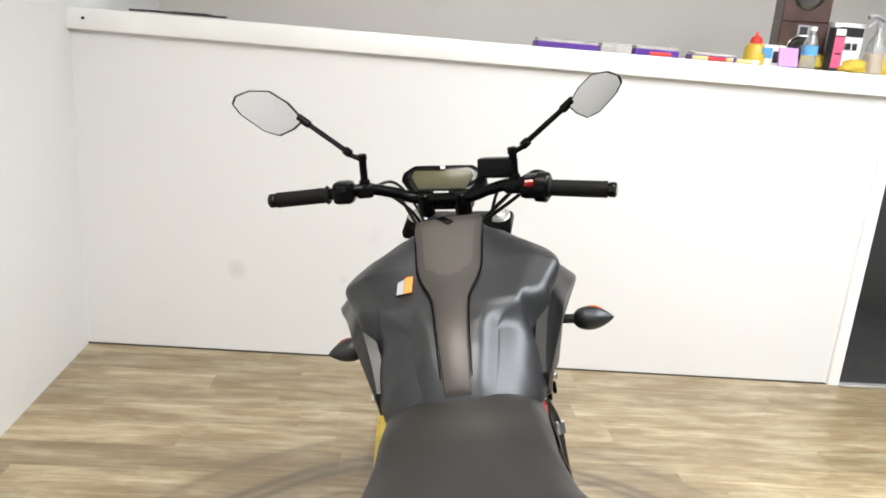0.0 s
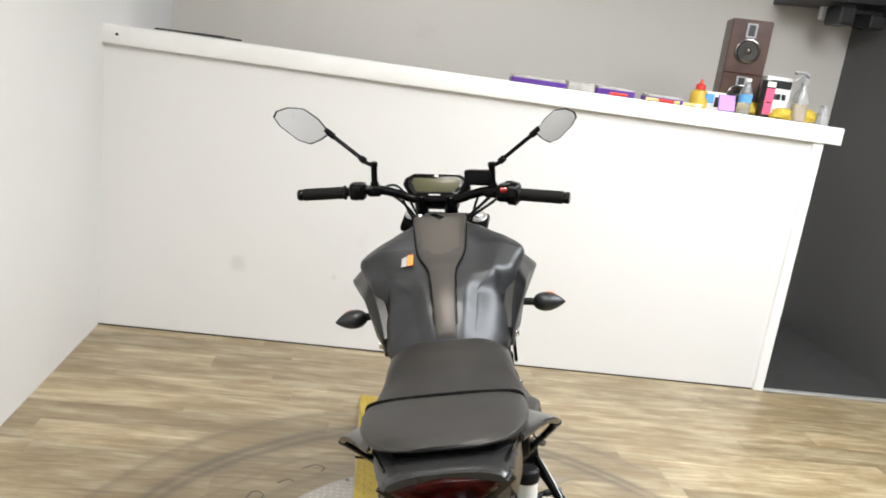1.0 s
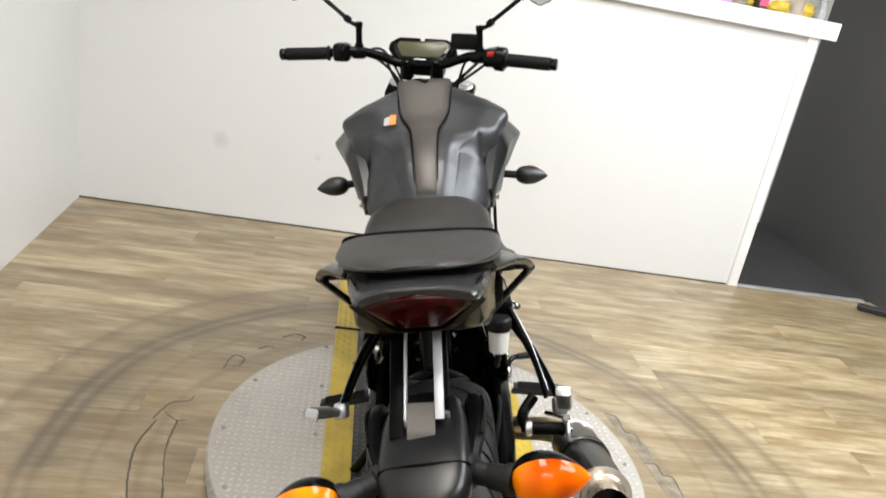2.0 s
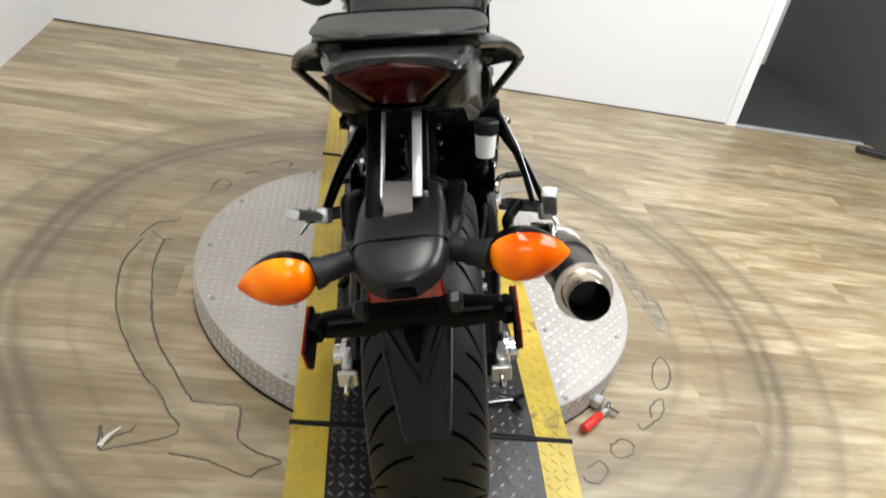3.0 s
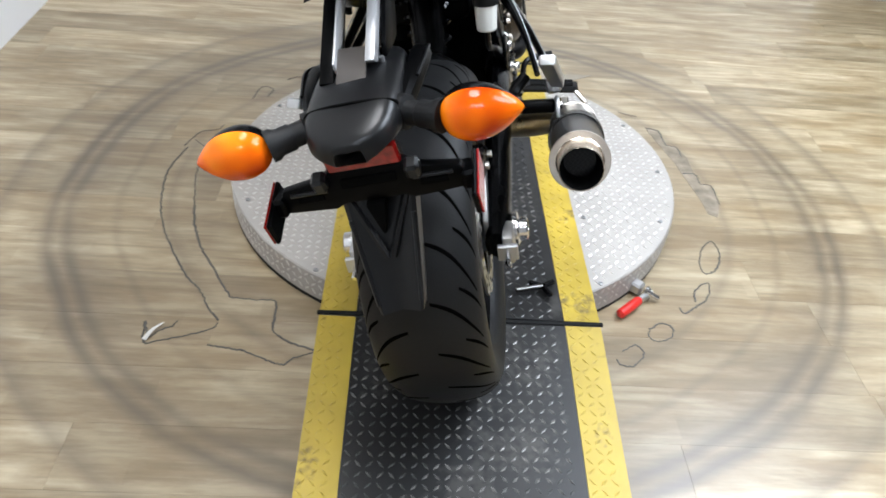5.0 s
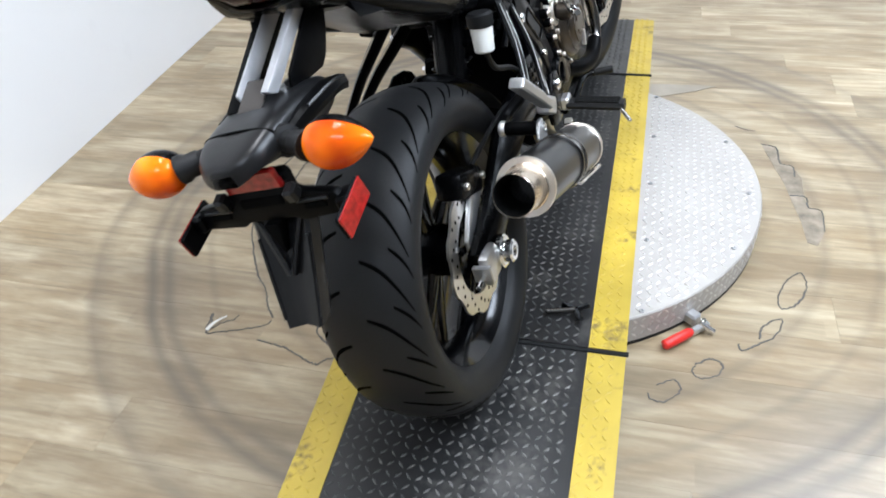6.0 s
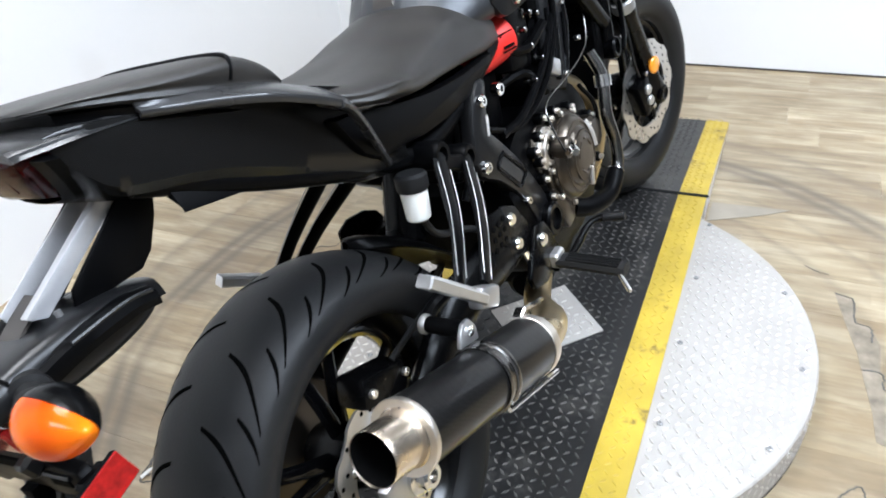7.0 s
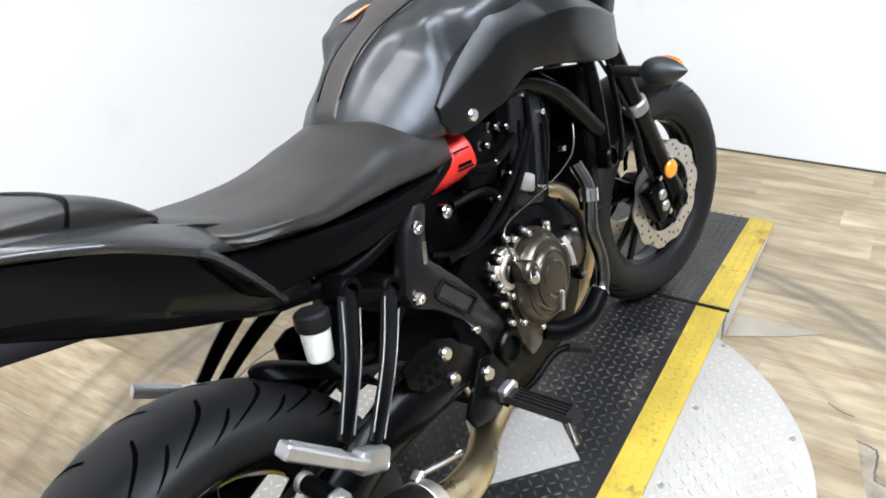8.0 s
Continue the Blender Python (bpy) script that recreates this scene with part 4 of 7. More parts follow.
# ---- tank ----
KNEE = [
    (0.455, [(0, 0.85), (0.022, 0.849), (0.034, 0.844), (0.051, 0.831), (0.055, 0.828), (0.074, 0.81), (0.083, 0.79), (0.06, 0.775), (0, 0.77)]),
    (0.475, [(0, 0.878), (0.024, 0.877), (0.040, 0.872), (0.058, 0.856), (0.063, 0.852), (0.092, 0.828), (0.106, 0.796), (0.07, 0.775), (0, 0.77)]),
    (0.52, [(0, 0.917), (0.026, 0.917), (0.047, 0.914), (0.068, 0.893), (0.075, 0.888), (0.114, 0.855), (0.134, 0.802), (0.09, 0.775), (0, 0.77)]),
    (0.58, [(0, 0.951), (0.03, 0.951), (0.052, 0.949), (0.076, 0.926), (0.083, 0.921), (0.128, 0.886), (0.150, 0.806), (0.1, 0.775), (0, 0.77)]),
    (0.64, [(0, 0.972), (0.038, 0.972), (0.056, 0.970), (0.081, 0.946), (0.089, 0.941), (0.134, 0.905), (0.154, 0.812), (0.1, 0.775), (0, 0.77)]),
    (0.70, [(0, 0.989), (0.050, 0.988), (0.062, 0.986), (0.088, 0.960), (0.097, 0.955), (0.142, 0.918), (0.160, 0.825), (0.11, 0.785), (0, 0.772)]),
    (0.76, [(0, 1.002), (0.057, 1.001), (0.068, 0.998), (0.096, 0.972), (0.105, 0.967), (0.150, 0.930), (0.166, 0.840), (0.12, 0.80), (0, 0.78)]),
]
SHOULDER = [
    (0.54, [(0, 0.930), (0.028, 0.930), (0.056, 0.929), (0.083, 0.926), (0.103, 0.920), (0.130, 0.900), (0.148, 0.83), (0.1, 0.775), (0, 0.77)]),
    (0.62, [(0, 0.966), (0.036, 0.966), (0.062, 0.966), (0.095, 0.963), (0.122, 0.956), (0.156, 0.932), (0.160, 0.840), (0.11, 0.78), (0, 0.77)]),
    (0.70, [(0, 0.989), (0.050, 0.988), (0.086, 0.989), (0.126, 0.986), (0.157, 0.977), (0.188, 0.953), (0.164, 0.860), (0.113, 0.79), (0, 0.772)]),
    (0.735, [(0, 0.998), (0.055, 0.997), (0.100, 0.998), (0.144, 0.996), (0.176, 0.987), (0.205, 0.964), (0.166, 0.875), (0.117, 0.797), (0, 0.777)]),
    (0.77, [(0, 1.004), (0.058, 1.003), (0.102, 1.003), (0.143, 1.000), (0.174, 0.990), (0.207, 0.963), (0.170, 0.888), (0.12, 0.80), (0, 0.78)]),
    (0.82, [(0, 1.014), (0.062, 1.012), (0.102, 1.009), (0.138, 1.003), (0.168, 0.990), (0.202, 0.958), (0.172, 0.89), (0.12, 0.82), (0, 0.79)]),
    (0.89, [(0, 1.025), (0.066, 1.021), (0.092, 1.014), (0.115, 1.004), (0.138, 0.985), (0.166, 0.948), (0.15, 0.89), (0.11, 0.83), (0, 0.80)]),
    (0.945, [(0, 1.026), (0.063, 1.018), (0.078, 1.005), (0.088, 0.995), (0.100, 0.977), (0.115, 0.945), (0.11, 0.89), (0.09, 0.85), (0, 0.82)]),
    (0.962, [(0, 1.008), (0.050, 1.000), (0.065, 0.988), (0.074, 0.978), (0.083, 0.964), (0.090, 0.94), (0.09, 0.90), (0.07, 0.86), (0, 0.84)]),
]


def section_at(stations, y):
    """The half section at y, between the two stations beside it."""
    ys = [q for q, _ in stations]
    pts = np.array([p for _, p in stations])
    return np.stack([[np.interp(y, ys, pts[:, k, c]) for c in (0, 1)] for k in range(pts.shape[1])])


def tank_stations():
    """The knee hollows end in a lip that runs slanting outwards and forwards."""
    out = []
    for y in [0.455, 0.475, 0.50, 0.52, 0.535] + [0.55 + 0.0125 * k for k in range(17)] + [0.77, 0.795, 0.82, 0.855, 0.89, 0.92, 0.945, 0.962]:
        a, b = section_at(KNEE, y), section_at(SHOULDER, y)
        half = []
        for k in range(9):
            lip = 0.572 + 0.86 * max(a[k][0] - 0.054, 0.0)
            w = min(max((y - lip) / 0.034 + 0.5, 0.0), 1.0)
            w = w * w * (3 - 2 * w)
            half.append(tuple(a[k] * (1 - w) + b[k] * w))
        half[0], half[-1] = (0.0, half[0][1]), (0.0, half[-1][1])
        out.append((y, half))
    return out


tank_rows = sym_rows(tank_stations())
tank = part("fuel_tank", loft(B(), tank_rows, 2, 4), TANK, bike, "matte dark grey metallic fuel tank", smooth=60)


# raised middle cover, wide in front and narrow at the seat
cover_rows = []
for y, w, z in ((0.462, 0.021, 0.862), (0.48, 0.022, 0.884), (0.52, 0.024, 0.920), (0.56, 0.026, 0.944), (0.61, 0.029, 0.964), (0.640, 0.036, 0.973), (0.672, 0.048, 0.984), (0.72, 0.056, 0.996), (0.80, 0.061, 1.013), (0.88, 0.066, 1.027), (0.93, 0.068, 1.031), (0.955, 0.066, 1.030), (0.968, 0.060, 1.020)):
    cover_rows.append([(-w, y, z - 0.010), (-w, y, z + 0.001), (-w + 0.004, y, z + 0.0045), (0, y, z + 0.007), (w - 0.004, y, z + 0.0045), (w, y, z + 0.001), (w, y, z - 0.010), (0, y, z - 0.012)])
mid = part("tank_cover", loft(B(), cover_rows, 3, 2), TANK_COVER, bike, "warm grey matte middle tank cover", smooth=40)
panel_rows = []
for y, w, z in ((0.664, 0.022, 0.985), (0.670, 0.034, 0.9875), (0.69, 0.043, 0.9935), (0.74, 0.047, 1.006), (0.82, 0.051, 1.0225), (0.89, 0.056, 1.034), (0.935, 0.057, 1.0375), (0.950, 0.054, 1.035)):
    panel_rows.append([(-w, y, z - 0.004), (-w + 0.003, y, z), (0, y, z + 0.0025), (w - 0.003, y, z), (w, y, z - 0.004), (0, y, z - 0.006)])
part("filler_panel", loft(B(), panel_rows, 3, 2), TANK_MID, mid, "raised front panel of the cover", smooth=40)
for s in (-1, 1):
    part("panel_gap", tube(B(), [(s * (w + 0.003), y, z + 0.0035) for y, w, z in ((0.48, 0.0225, 0.882), (0.52, 0.0245, 0.917), (0.56, 0.0265, 0.942), (0.61, 0.0295, 0.962), (0.640, 0.0365, 0.971), (0.672, 0.0485, 0.981), (0.72, 0.058, 0.991), (0.82, 0.064, 1.011), (0.90, 0.069, 1.020))], 0.0014, n=30, seg=6), HOLE, mid)
part("key_notch", plate(B(), [(-0.030, 0.945), (0.0, 0.885), (0.012, 0.90), (-0.008, 0.945)], 1.034, 1.0408, 0.001, axis="z"), SATIN_BLACK, mid, "dark arrow-shaped notch")
shroud_rows = []
for y, ring in ((0.556, [(0.146, 0.838), (0.150, 0.829), (0.147, 0.812), (0.13, 0.825)]), (0.580, [(0.150, 0.860), (0.160, 0.842), (0.152, 0.784), (0.13, 0.82)]), (0.62, [(0.160, 0.893), (0.175, 0.863), (0.158, 0.783), (0.135, 0.82)]), (0.66, [(0.172, 0.922), (0.190, 0.884), (0.170, 0.793), (0.14, 0.82)]),
                (0.69, [(0.182, 0.940), (0.200, 0.900), (0.180, 0.800), (0.145, 0.83)]), (0.76, [(0.192, 0.948), (0.218, 0.905), (0.190, 0.826), (0.15, 0.85)]), (0.85, [(0.200, 0.945), (0.244, 0.898), (0.208, 0.812), (0.15, 0.85)]), (0.95, [(0.182, 0.915), (0.236, 0.872), (0.207, 0.785), (0.15, 0.84)]), (1.04, [(0.165, 0.885), (0.210, 0.846), (0.200, 0.765), (0.14, 0.82)]), (1.10, [(0.15, 0.862), (0.188, 0.832), (0.185, 0.76), (0.13, 0.80)])):
    (a, b), (c, d), (e, f), (g, h) = ring
    shroud_rows.append([(a - 0.02, y, b - 0.004), (a, y, b), (c, y, d + 0.004), (c, y, d - 0.004), (e, y, f), (e - 0.012, y, f - 0.002), (g, y, h)])
shrouds = pair("air_scoop", loft(B(), shroud_rows, 5, 1), GREY_PLASTIC, bike, "angular black plastic air scoop")
for s, ob in ((1, shrouds[0]), (-1, shrouds[1])):
    part("emblem", lathe(B(), (s * 0.2215, 0.940, 0.8595), (s * 0.2295, 0.940, 0.8575), [(0, 0.020), (0.003, 0.020), (0.004, 0.016), (0.0035, 0.014), (0.0035, 0.004)], 24), GREY_LABEL, ob, "round silver emblem")
    part("scoop_bolt", lathe(B(), (s * 0.154, 0.616, 0.801), (s * 0.177, 0.616, 0.804), [(0, 0.011), (0.01, 0.011), (0.013, 0.008), (0.013, 0.004)], 14), CHROME, ob)
# stickers on the tank's left shoulder
for x0, x1, mat in ((-0.096, -0.083, WHITE_LABEL), (-0.082, -0.068, ORANGE_LABEL)):
    ob = part("warning_label", box(B(), (0, 0, 0), (x1 - x0, 0.058, 0.0008)), mat, tank, "small printed warning label", smooth=0)
    ob.matrix_local = Matrix.Translation(((x0 + x1) / 2, 0.678, 0.9855 if mat is ORANGE_LABEL else 0.984)) @ Matrix.Rotation(radians(11), 4, "X") @ Matrix.Rotation(radians(-5), 4, "Y")

# ---- seats ----
seat_rows = sym_rows([
    (0.575, [(0.0, 0.745), (0.06, 0.755), (0.100, 0.783), (0.122, 0.786), (0.130, 0.768), (0.118, 0.742), (0, 0.735)]),
    (0.53, [(0.0, 0.79), (0.06, 0.80), (0.105, 0.812), (0.128, 0.803), (0.137, 0.775), (0.122, 0.742), (0, 0.735)]),
    (0.488, [(0.0, 0.856), (0.035, 0.853), (0.085, 0.842), (0.124, 0.815), (0.138, 0.780), (0.126, 0.748), (0, 0.74)]),
    (0.44, [(0.0, 0.850), (0.040, 0.848), (0.088, 0.836), (0.126, 0.820), (0.139, 0.785), (0.128, 0.755), (0, 0.745)]),
    (0.37, [(0.0, 0.829), (0.045, 0.827), (0.100, 0.818), (0.132, 0.810), (0.141, 0.785), (0.130, 0.762), (0, 0.75)]),
    (0.28, [(0.0, 0.823), (0.055, 0.823), (0.118, 0.817), (0.149, 0.804), (0.153, 0.790), (0.136, 0.772), (0, 0.76)]),
    (0.225, [(0.0, 0.826), (0.060, 0.826), (0.124, 0.823), (0.158, 0.814), (0.166, 0.806), (0.145, 0.787), (0, 0.77)]),
    (0.18, [(0.0, 0.834), (0.060, 0.833), (0.122, 0.830), (0.156, 0.822), (0.162, 0.812), (0.150, 0.800), (0, 0.785)]),
    (0.145, [(0.0, 0.846), (0.060, 0.845), (0.116, 0.840), (0.150, 0.829), (0.154, 0.820), (0.142, 0.809), (0, 0.795)]),
    (0.12, [(0.0, 0.857), (0.058, 0.855), (0.106, 0.848), (0.134, 0.838), (0.137, 0.830), (0.124, 0.820), (0, 0.803)]),
    (0.075, [(0.0, 0.872), (0.055, 0.870), (0.088, 0.862), (0.102, 0.858), (0.102, 0.85), (0.09, 0.84), (0, 0.83)]),
])
part("rider_seat", loft(B(), seat_rows, 6, 5), SEAT, bike, "black vinyl rider seat", smooth=60)
pillion = part("pillion_seat", loft(B(), sym_rows([
    (y, [(0, zt), (0.6 * w, zt - 0.0005), (0.90 * w, zt - 0.005), (w, zt - 0.015 * k), (0.965 * w, zb + 0.012 * k), (0.90 * w, zb), (0, zb)]) for y, w, zt, zb, k in (
        (0.118, 0.046, 0.866, 0.856, 0.5), (0.100, 0.080, 0.880, 0.862, 0.7), (0.07, 0.101, 0.904, 0.870, 0.9), (0.035, 0.115, 0.926, 0.881, 1), (0.0, 0.1225, 0.940, 0.892, 1), (-0.05, 0.1235, 0.949, 0.910, 1),
        (-0.10, 0.119, 0.957, 0.927, 0.9), (-0.14, 0.108, 0.963, 0.941, 0.7), (-0.17, 0.094, 0.9665, 0.951, 0.5), (-0.192, 0.074, 0.967, 0.957, 0.35), (-0.204, 0.046, 0.966, 0.960, 0.2))]), 5, 5), SEAT, bike, "black vinyl pillion seat", smooth=60)
part("piping", tube(B(), [(-0.1205, -0.012, 0.912), (-0.1215, -0.006, 0.925), (-0.112, 0.000, 0.9365), (-0.06, 0.004, 0.9395), (0, 0.006, 0.9395), (0.06, 0.004, 0.9395), (0.112, 0.000, 0.9365), (0.1215, -0.006, 0.925), (0.1205, -0.012, 0.912)], 0.0030, n=50, seg=8), MATTE_BLACK, pillion, "stitched seam across the seat")
part("seat_lip", loft(B(), sym_rows([(y, [(0, z + 0.012), (w, z + 0.012), (w + 0.006, z), (w, z - 0.012), (0, z - 0.012)]) for y, w, z in ((0.08, 0.086, 0.860), (0, 0.104, 0.880), (-0.1, 0.098, 0.916), (-0.15, 0.084, 0.934), (-0.185, 0.060, 0.945))]), 4, 2), MATTE_BLACK, pillion)

# ---- tail ----
tail_rows = sym_rows([
    (y, [(0, zc - 0.006), (0.80 * xc, zc - 0.005), (0.965 * xc, zc), (xc, zc - 0.005), (0.985 * xc, 0.5 * zc + 0.5 * zb), (0.88 * xc, zb), (0, zb - 0.004)]) for y, xc, zc, zb in (
        (0.24, 0.124, 0.790, 0.676), (0.17, 0.126, 0.826, 0.696), (0.10, 0.121, 0.858, 0.732), (0.03, 0.116, 0.881, 0.770), (-0.05, 0.110, 0.904, 0.814),
        (-0.10, 0.104, 0.919, 0.834), (-0.15, 0.096, 0.932, 0.850), (-0.176, 0.090, 0.938, 0.862), (-0.194, 0.085, 0.941, 0.888), (-0.210, 0.080, 0.942, 0.918))])
tail = part("tail_cowl", loft(B(), tail_rows, 5, 3), TAIL_PLASTIC, bike, "tapered black plastic tail cowl", smooth=35)
wing_rows = []
for y, xi, xo, zi, zo in ((-0.125, 0.104, 0.110, 0.936, 0.931), (-0.095, 0.108, 0.124, 0.931, 0.922), (-0.05, 0.110, 0.141, 0.919, 0.908), (0.0, 0.112, 0.161, 0.905, 0.889), (0.04, 0.113, 0.176, 0.890, 0.868), (0.070, 0.114, 0.184, 0.875, 0.850),
                          (0.090, 0.114, 0.180, 0.865, 0.840), (0.112, 0.113, 0.164, 0.855, 0.832), (0.145, 0.111, 0.142, 0.835, 0.816), (0.19, 0.107, 0.130, 0.815, 0.799), (0.27, 0.098, 0.110, 0.788, 0.777)):
    wing_rows.append([(xi, y, zi), (0.5 * xi + 0.5 * xo, y, 0.42 * zi + 0.58 * zo + 0.003), (xo - 0.004, y, zo + 0.001), (xo, y, zo - 0.004), (xo - 0.001, y, zo - 0.009), (xo - 0.006, y, zo - 0.012), (0.5 * xi + 0.5 * xo, y, 0.42 * zi + 0.58 * zo - 0.008), (xi, y, zi - 0.010)])
pair("grab_wing", loft(B(), wing_rows, 4, 2), GRAB_PAINT, bike, "dark grey grab handle wing beside the pillion seat")
pair("grab_bar", tube(B(), [(0.180, 0.074, 0.840), (0.177, 0.092, 0.826), (0.160, 0.125, 0.790), (0.140, 0.158, 0.750), (0.120, 0.192, 0.706)], 0.0075, n=24, seg=10, flat=0.8), GRAB_PAINT, bike, "dark grey lower arm of the grab handle")


def lens_ring(y, wt, zt, wb, zb):
    """One section of the tail light: broad above, narrow below, its foot set forwards."""
    zc, ze = zt - 0.011, zt - 0.020
    ring = [(-wt, ze), (-0.94 * wt, zc), (-0.5 * wt, zt - 0.003), (0, zt), (0.5 * wt, zt - 0.003), (0.94 * wt, zc), (wt, ze), (wb, zb), (-wb, zb)]
    return [(x, y + 0.55 * (zt - z), z) for x, z in ring]


light = part("tail_light", loft(B(), [lens_ring(-0.205, 0.080, 0.943, 0.036, 0.872), lens_ring(-0.226, 0.0775, 0.9455, 0.034, 0.874), lens_ring(-0.240, 0.074, 0.945, 0.031, 0.878), lens_ring(-0.247, 0.066, 0.941, 0.026, 0.884), lens_ring(-0.2485, 0.055, 0.935, 0.020, 0.892)], 3, 1), TAIL_RED, bike, "dark red hexagonal tail light lens", smooth=30)
part("light_brow", loft(B(), sym_rows([(y, [(0, z + 0.003), (0.6 * w, z + 0.001), (0.94 * w, z - 0.006), (w, z - 0.012), (0.96 * w, z - 0.016), (0, z - 0.002)]) for y, w, z in ((-0.11, 0.100, 0.934), (-0.18, 0.090, 0.943), (-0.215, 0.083, 0.946), (-0.235, 0.0785, 0.948), (-0.244, 0.074, 0.9475))]), 3, 2), GRAB_PAINT, bike, "dark grey lip over the tail light", smooth=35)
for s in (-1, 1):
    part("light_bezel", loft(B(), [[(s * x, y, z), (s * (x + 0.012), y + 0.006, z - 0.004), (s * (x + 0.010), y + 0.022, z - 0.008), (s * (x - 0.004), y + 0.020, z)] for x, y, z in ((0.077, -0.231, 0.928), (0.066, -0.221, 0.911), (0.050, -0.209, 0.891), (0.034, -0.200, 0.873), (0.0, -0.199, 0.869))], 2, 1), MATTE_BLACK, bike, "black bezel under the tail light")
for x in (-0.034, 0.034):
    part("lens_rib", tube(B(), [(x * 1.10, -0.2455, 0.934), (x * 0.85, -0.234, 0.912), (x * 0.6, -0.226, 0.896)], 0.0018, n=8, seg=6), TAIL_RED, light)
# under-seat side covers
cover = plate(B(), [(0.10, 0.812), (0.17, 0.797), (0.24, 0.776), (0.33, 0.755), (0.42, 0.744), (0.50, 0.742), (0.545, 0.740), (0.515, 0.722), (0.43, 0.702), (0.35, 0.700), (0.29, 0.704), (0.22, 0.716), (0.172, 0.721), (0.138, 0.745)], 0.108, 0.136, 0.010)
pair("side_cover", cover, MATTE_BLACK, bike, "black plastic side cover under the seat")

# ---- number plate stay, rear signals ----
TAIL_TURN = Matrix.Translation((0.10, 0, 0.745)) @ Matrix.Rotation(radians(-4.3), 4, "Y") @ Matrix.Translation((-0.10, 0, -0.745))
stay = part("plate_stay", plate(B(), [(-0.085, 0.872), (-0.135, 0.862), (-0.300, 0.772), (-0.285, 0.752), (-0.255, 0.748), (-0.142, 0.819), (-0.100, 0.842)], -0.045, -0.026, 0.002), MATTE_BLACK, bike, "black stay under the tail", smooth=30)
part("stay_cheek", plate(B(), [(-0.105, 0.868), (-0.145, 0.845), (-0.238, 0.790), (-0.245, 0.774), (-0.200, 0.766), (-0.160, 0.764), (-0.140, 0.776), (-0.116, 0.806), (-0.095, 0.846)], 0.0272, 0.0330, 0.001), MATTE_BLACK, stay)
part("stay_bridge", loft(B(), [[(-0.022, y, z), (0.014, y, z), (0.014, y - 0.004, z - 0.006), (-0.022, y - 0.004, z - 0.006)] for y, z in ((-0.258, 0.796), (-0.284, 0.784), (-0.304, 0.773))], 2, 1), TANK_COVER, stay, "satin cross plate between the rails")
for x0, x1, deep in ((-0.0255, -0.0225, 0.0), (0.0145, 0.0265, 0.010)):
    part("stay_rail", plate(B(), [(-0.095, 0.872), (-0.128, 0.872), (-0.290, 0.791), (-0.285, 0.776 + deep), (-0.270, 0.769 + deep), (-0.105, 0.852 + deep)], x0, x1, 0.0012), RAIL_METAL, stay, "bare silver rail", smooth=30)
hood = part("stay_hood", loft(B(), sym_rows([(y, [(0, zt), (0.62 * w, zt - 0.0015), (0.90 * w, zt - 0.008), (w, zt - 0.024), (0.86 * w, zb), (0, zb)]) for y, w, zt, zb in ((-0.150, 0.030, 0.752, 0.735), (-0.19, 0.050, 0.770, 0.724), (-0.25, 0.058, 0.781, 0.720), (-0.31, 0.0585, 0.781, 0.722), (-0.352, 0.0575, 0.776, 0.732), (-0.380, 0.051, 0.768, 0.737), (-0.398, 0.037, 0.760, 0.741), (-0.407, 0.018, 0.753, 0.744))]), 5, 4), GREY_PLASTIC, bike, "rounded black plastic signal bracket", smooth=50)
part("seam", tube(B(), [(-0.0585, -0.342, 0.748), (-0.051, -0.347, 0.7695), (0, -0.352, 0.7765), (0.051, -0.347, 0.7695), (0.0585, -0.342, 0.748)], 0.0022, n=20, seg=6), HOLE, hood)
for s in (-1, 1):
    part("hood_fin", loft(B(), [[(s * x, y, z), (s * (x + w), y, z - 0.004), (s * (x + w - 0.002), y, z - 0.022), (s * (x - 0.006), y, z - 0.020)] for x, w, y, z in ((0.060, 0.018, -0.185, 0.762), (0.060, 0.022, -0.22, 0.770), (0.058, 0.018, -0.28, 0.768), (0.054, 0.010, -0.325, 0.758))], 3, 2), MATTE_BLACK, hood, "angular side fin", smooth=30)
    part("fin_rib", tube(B(), [(s * 0.079, -0.190, 0.760), (s * 0.082, -0.225, 0.768), (s * 0.074, -0.285, 0.765)], 0.0025, n=8, seg=6), GREY_PLASTIC, hood)
    for x, y in ((0.022, -0.235), (0.032, -0.262)):
        part("hood_bolt", rod(B(), (s * x, y, 0.778), (s * x, y, 0.787), 0.004, 8), BOLT_STEEL, hood)
hood.matrix_local = TAIL_TURN


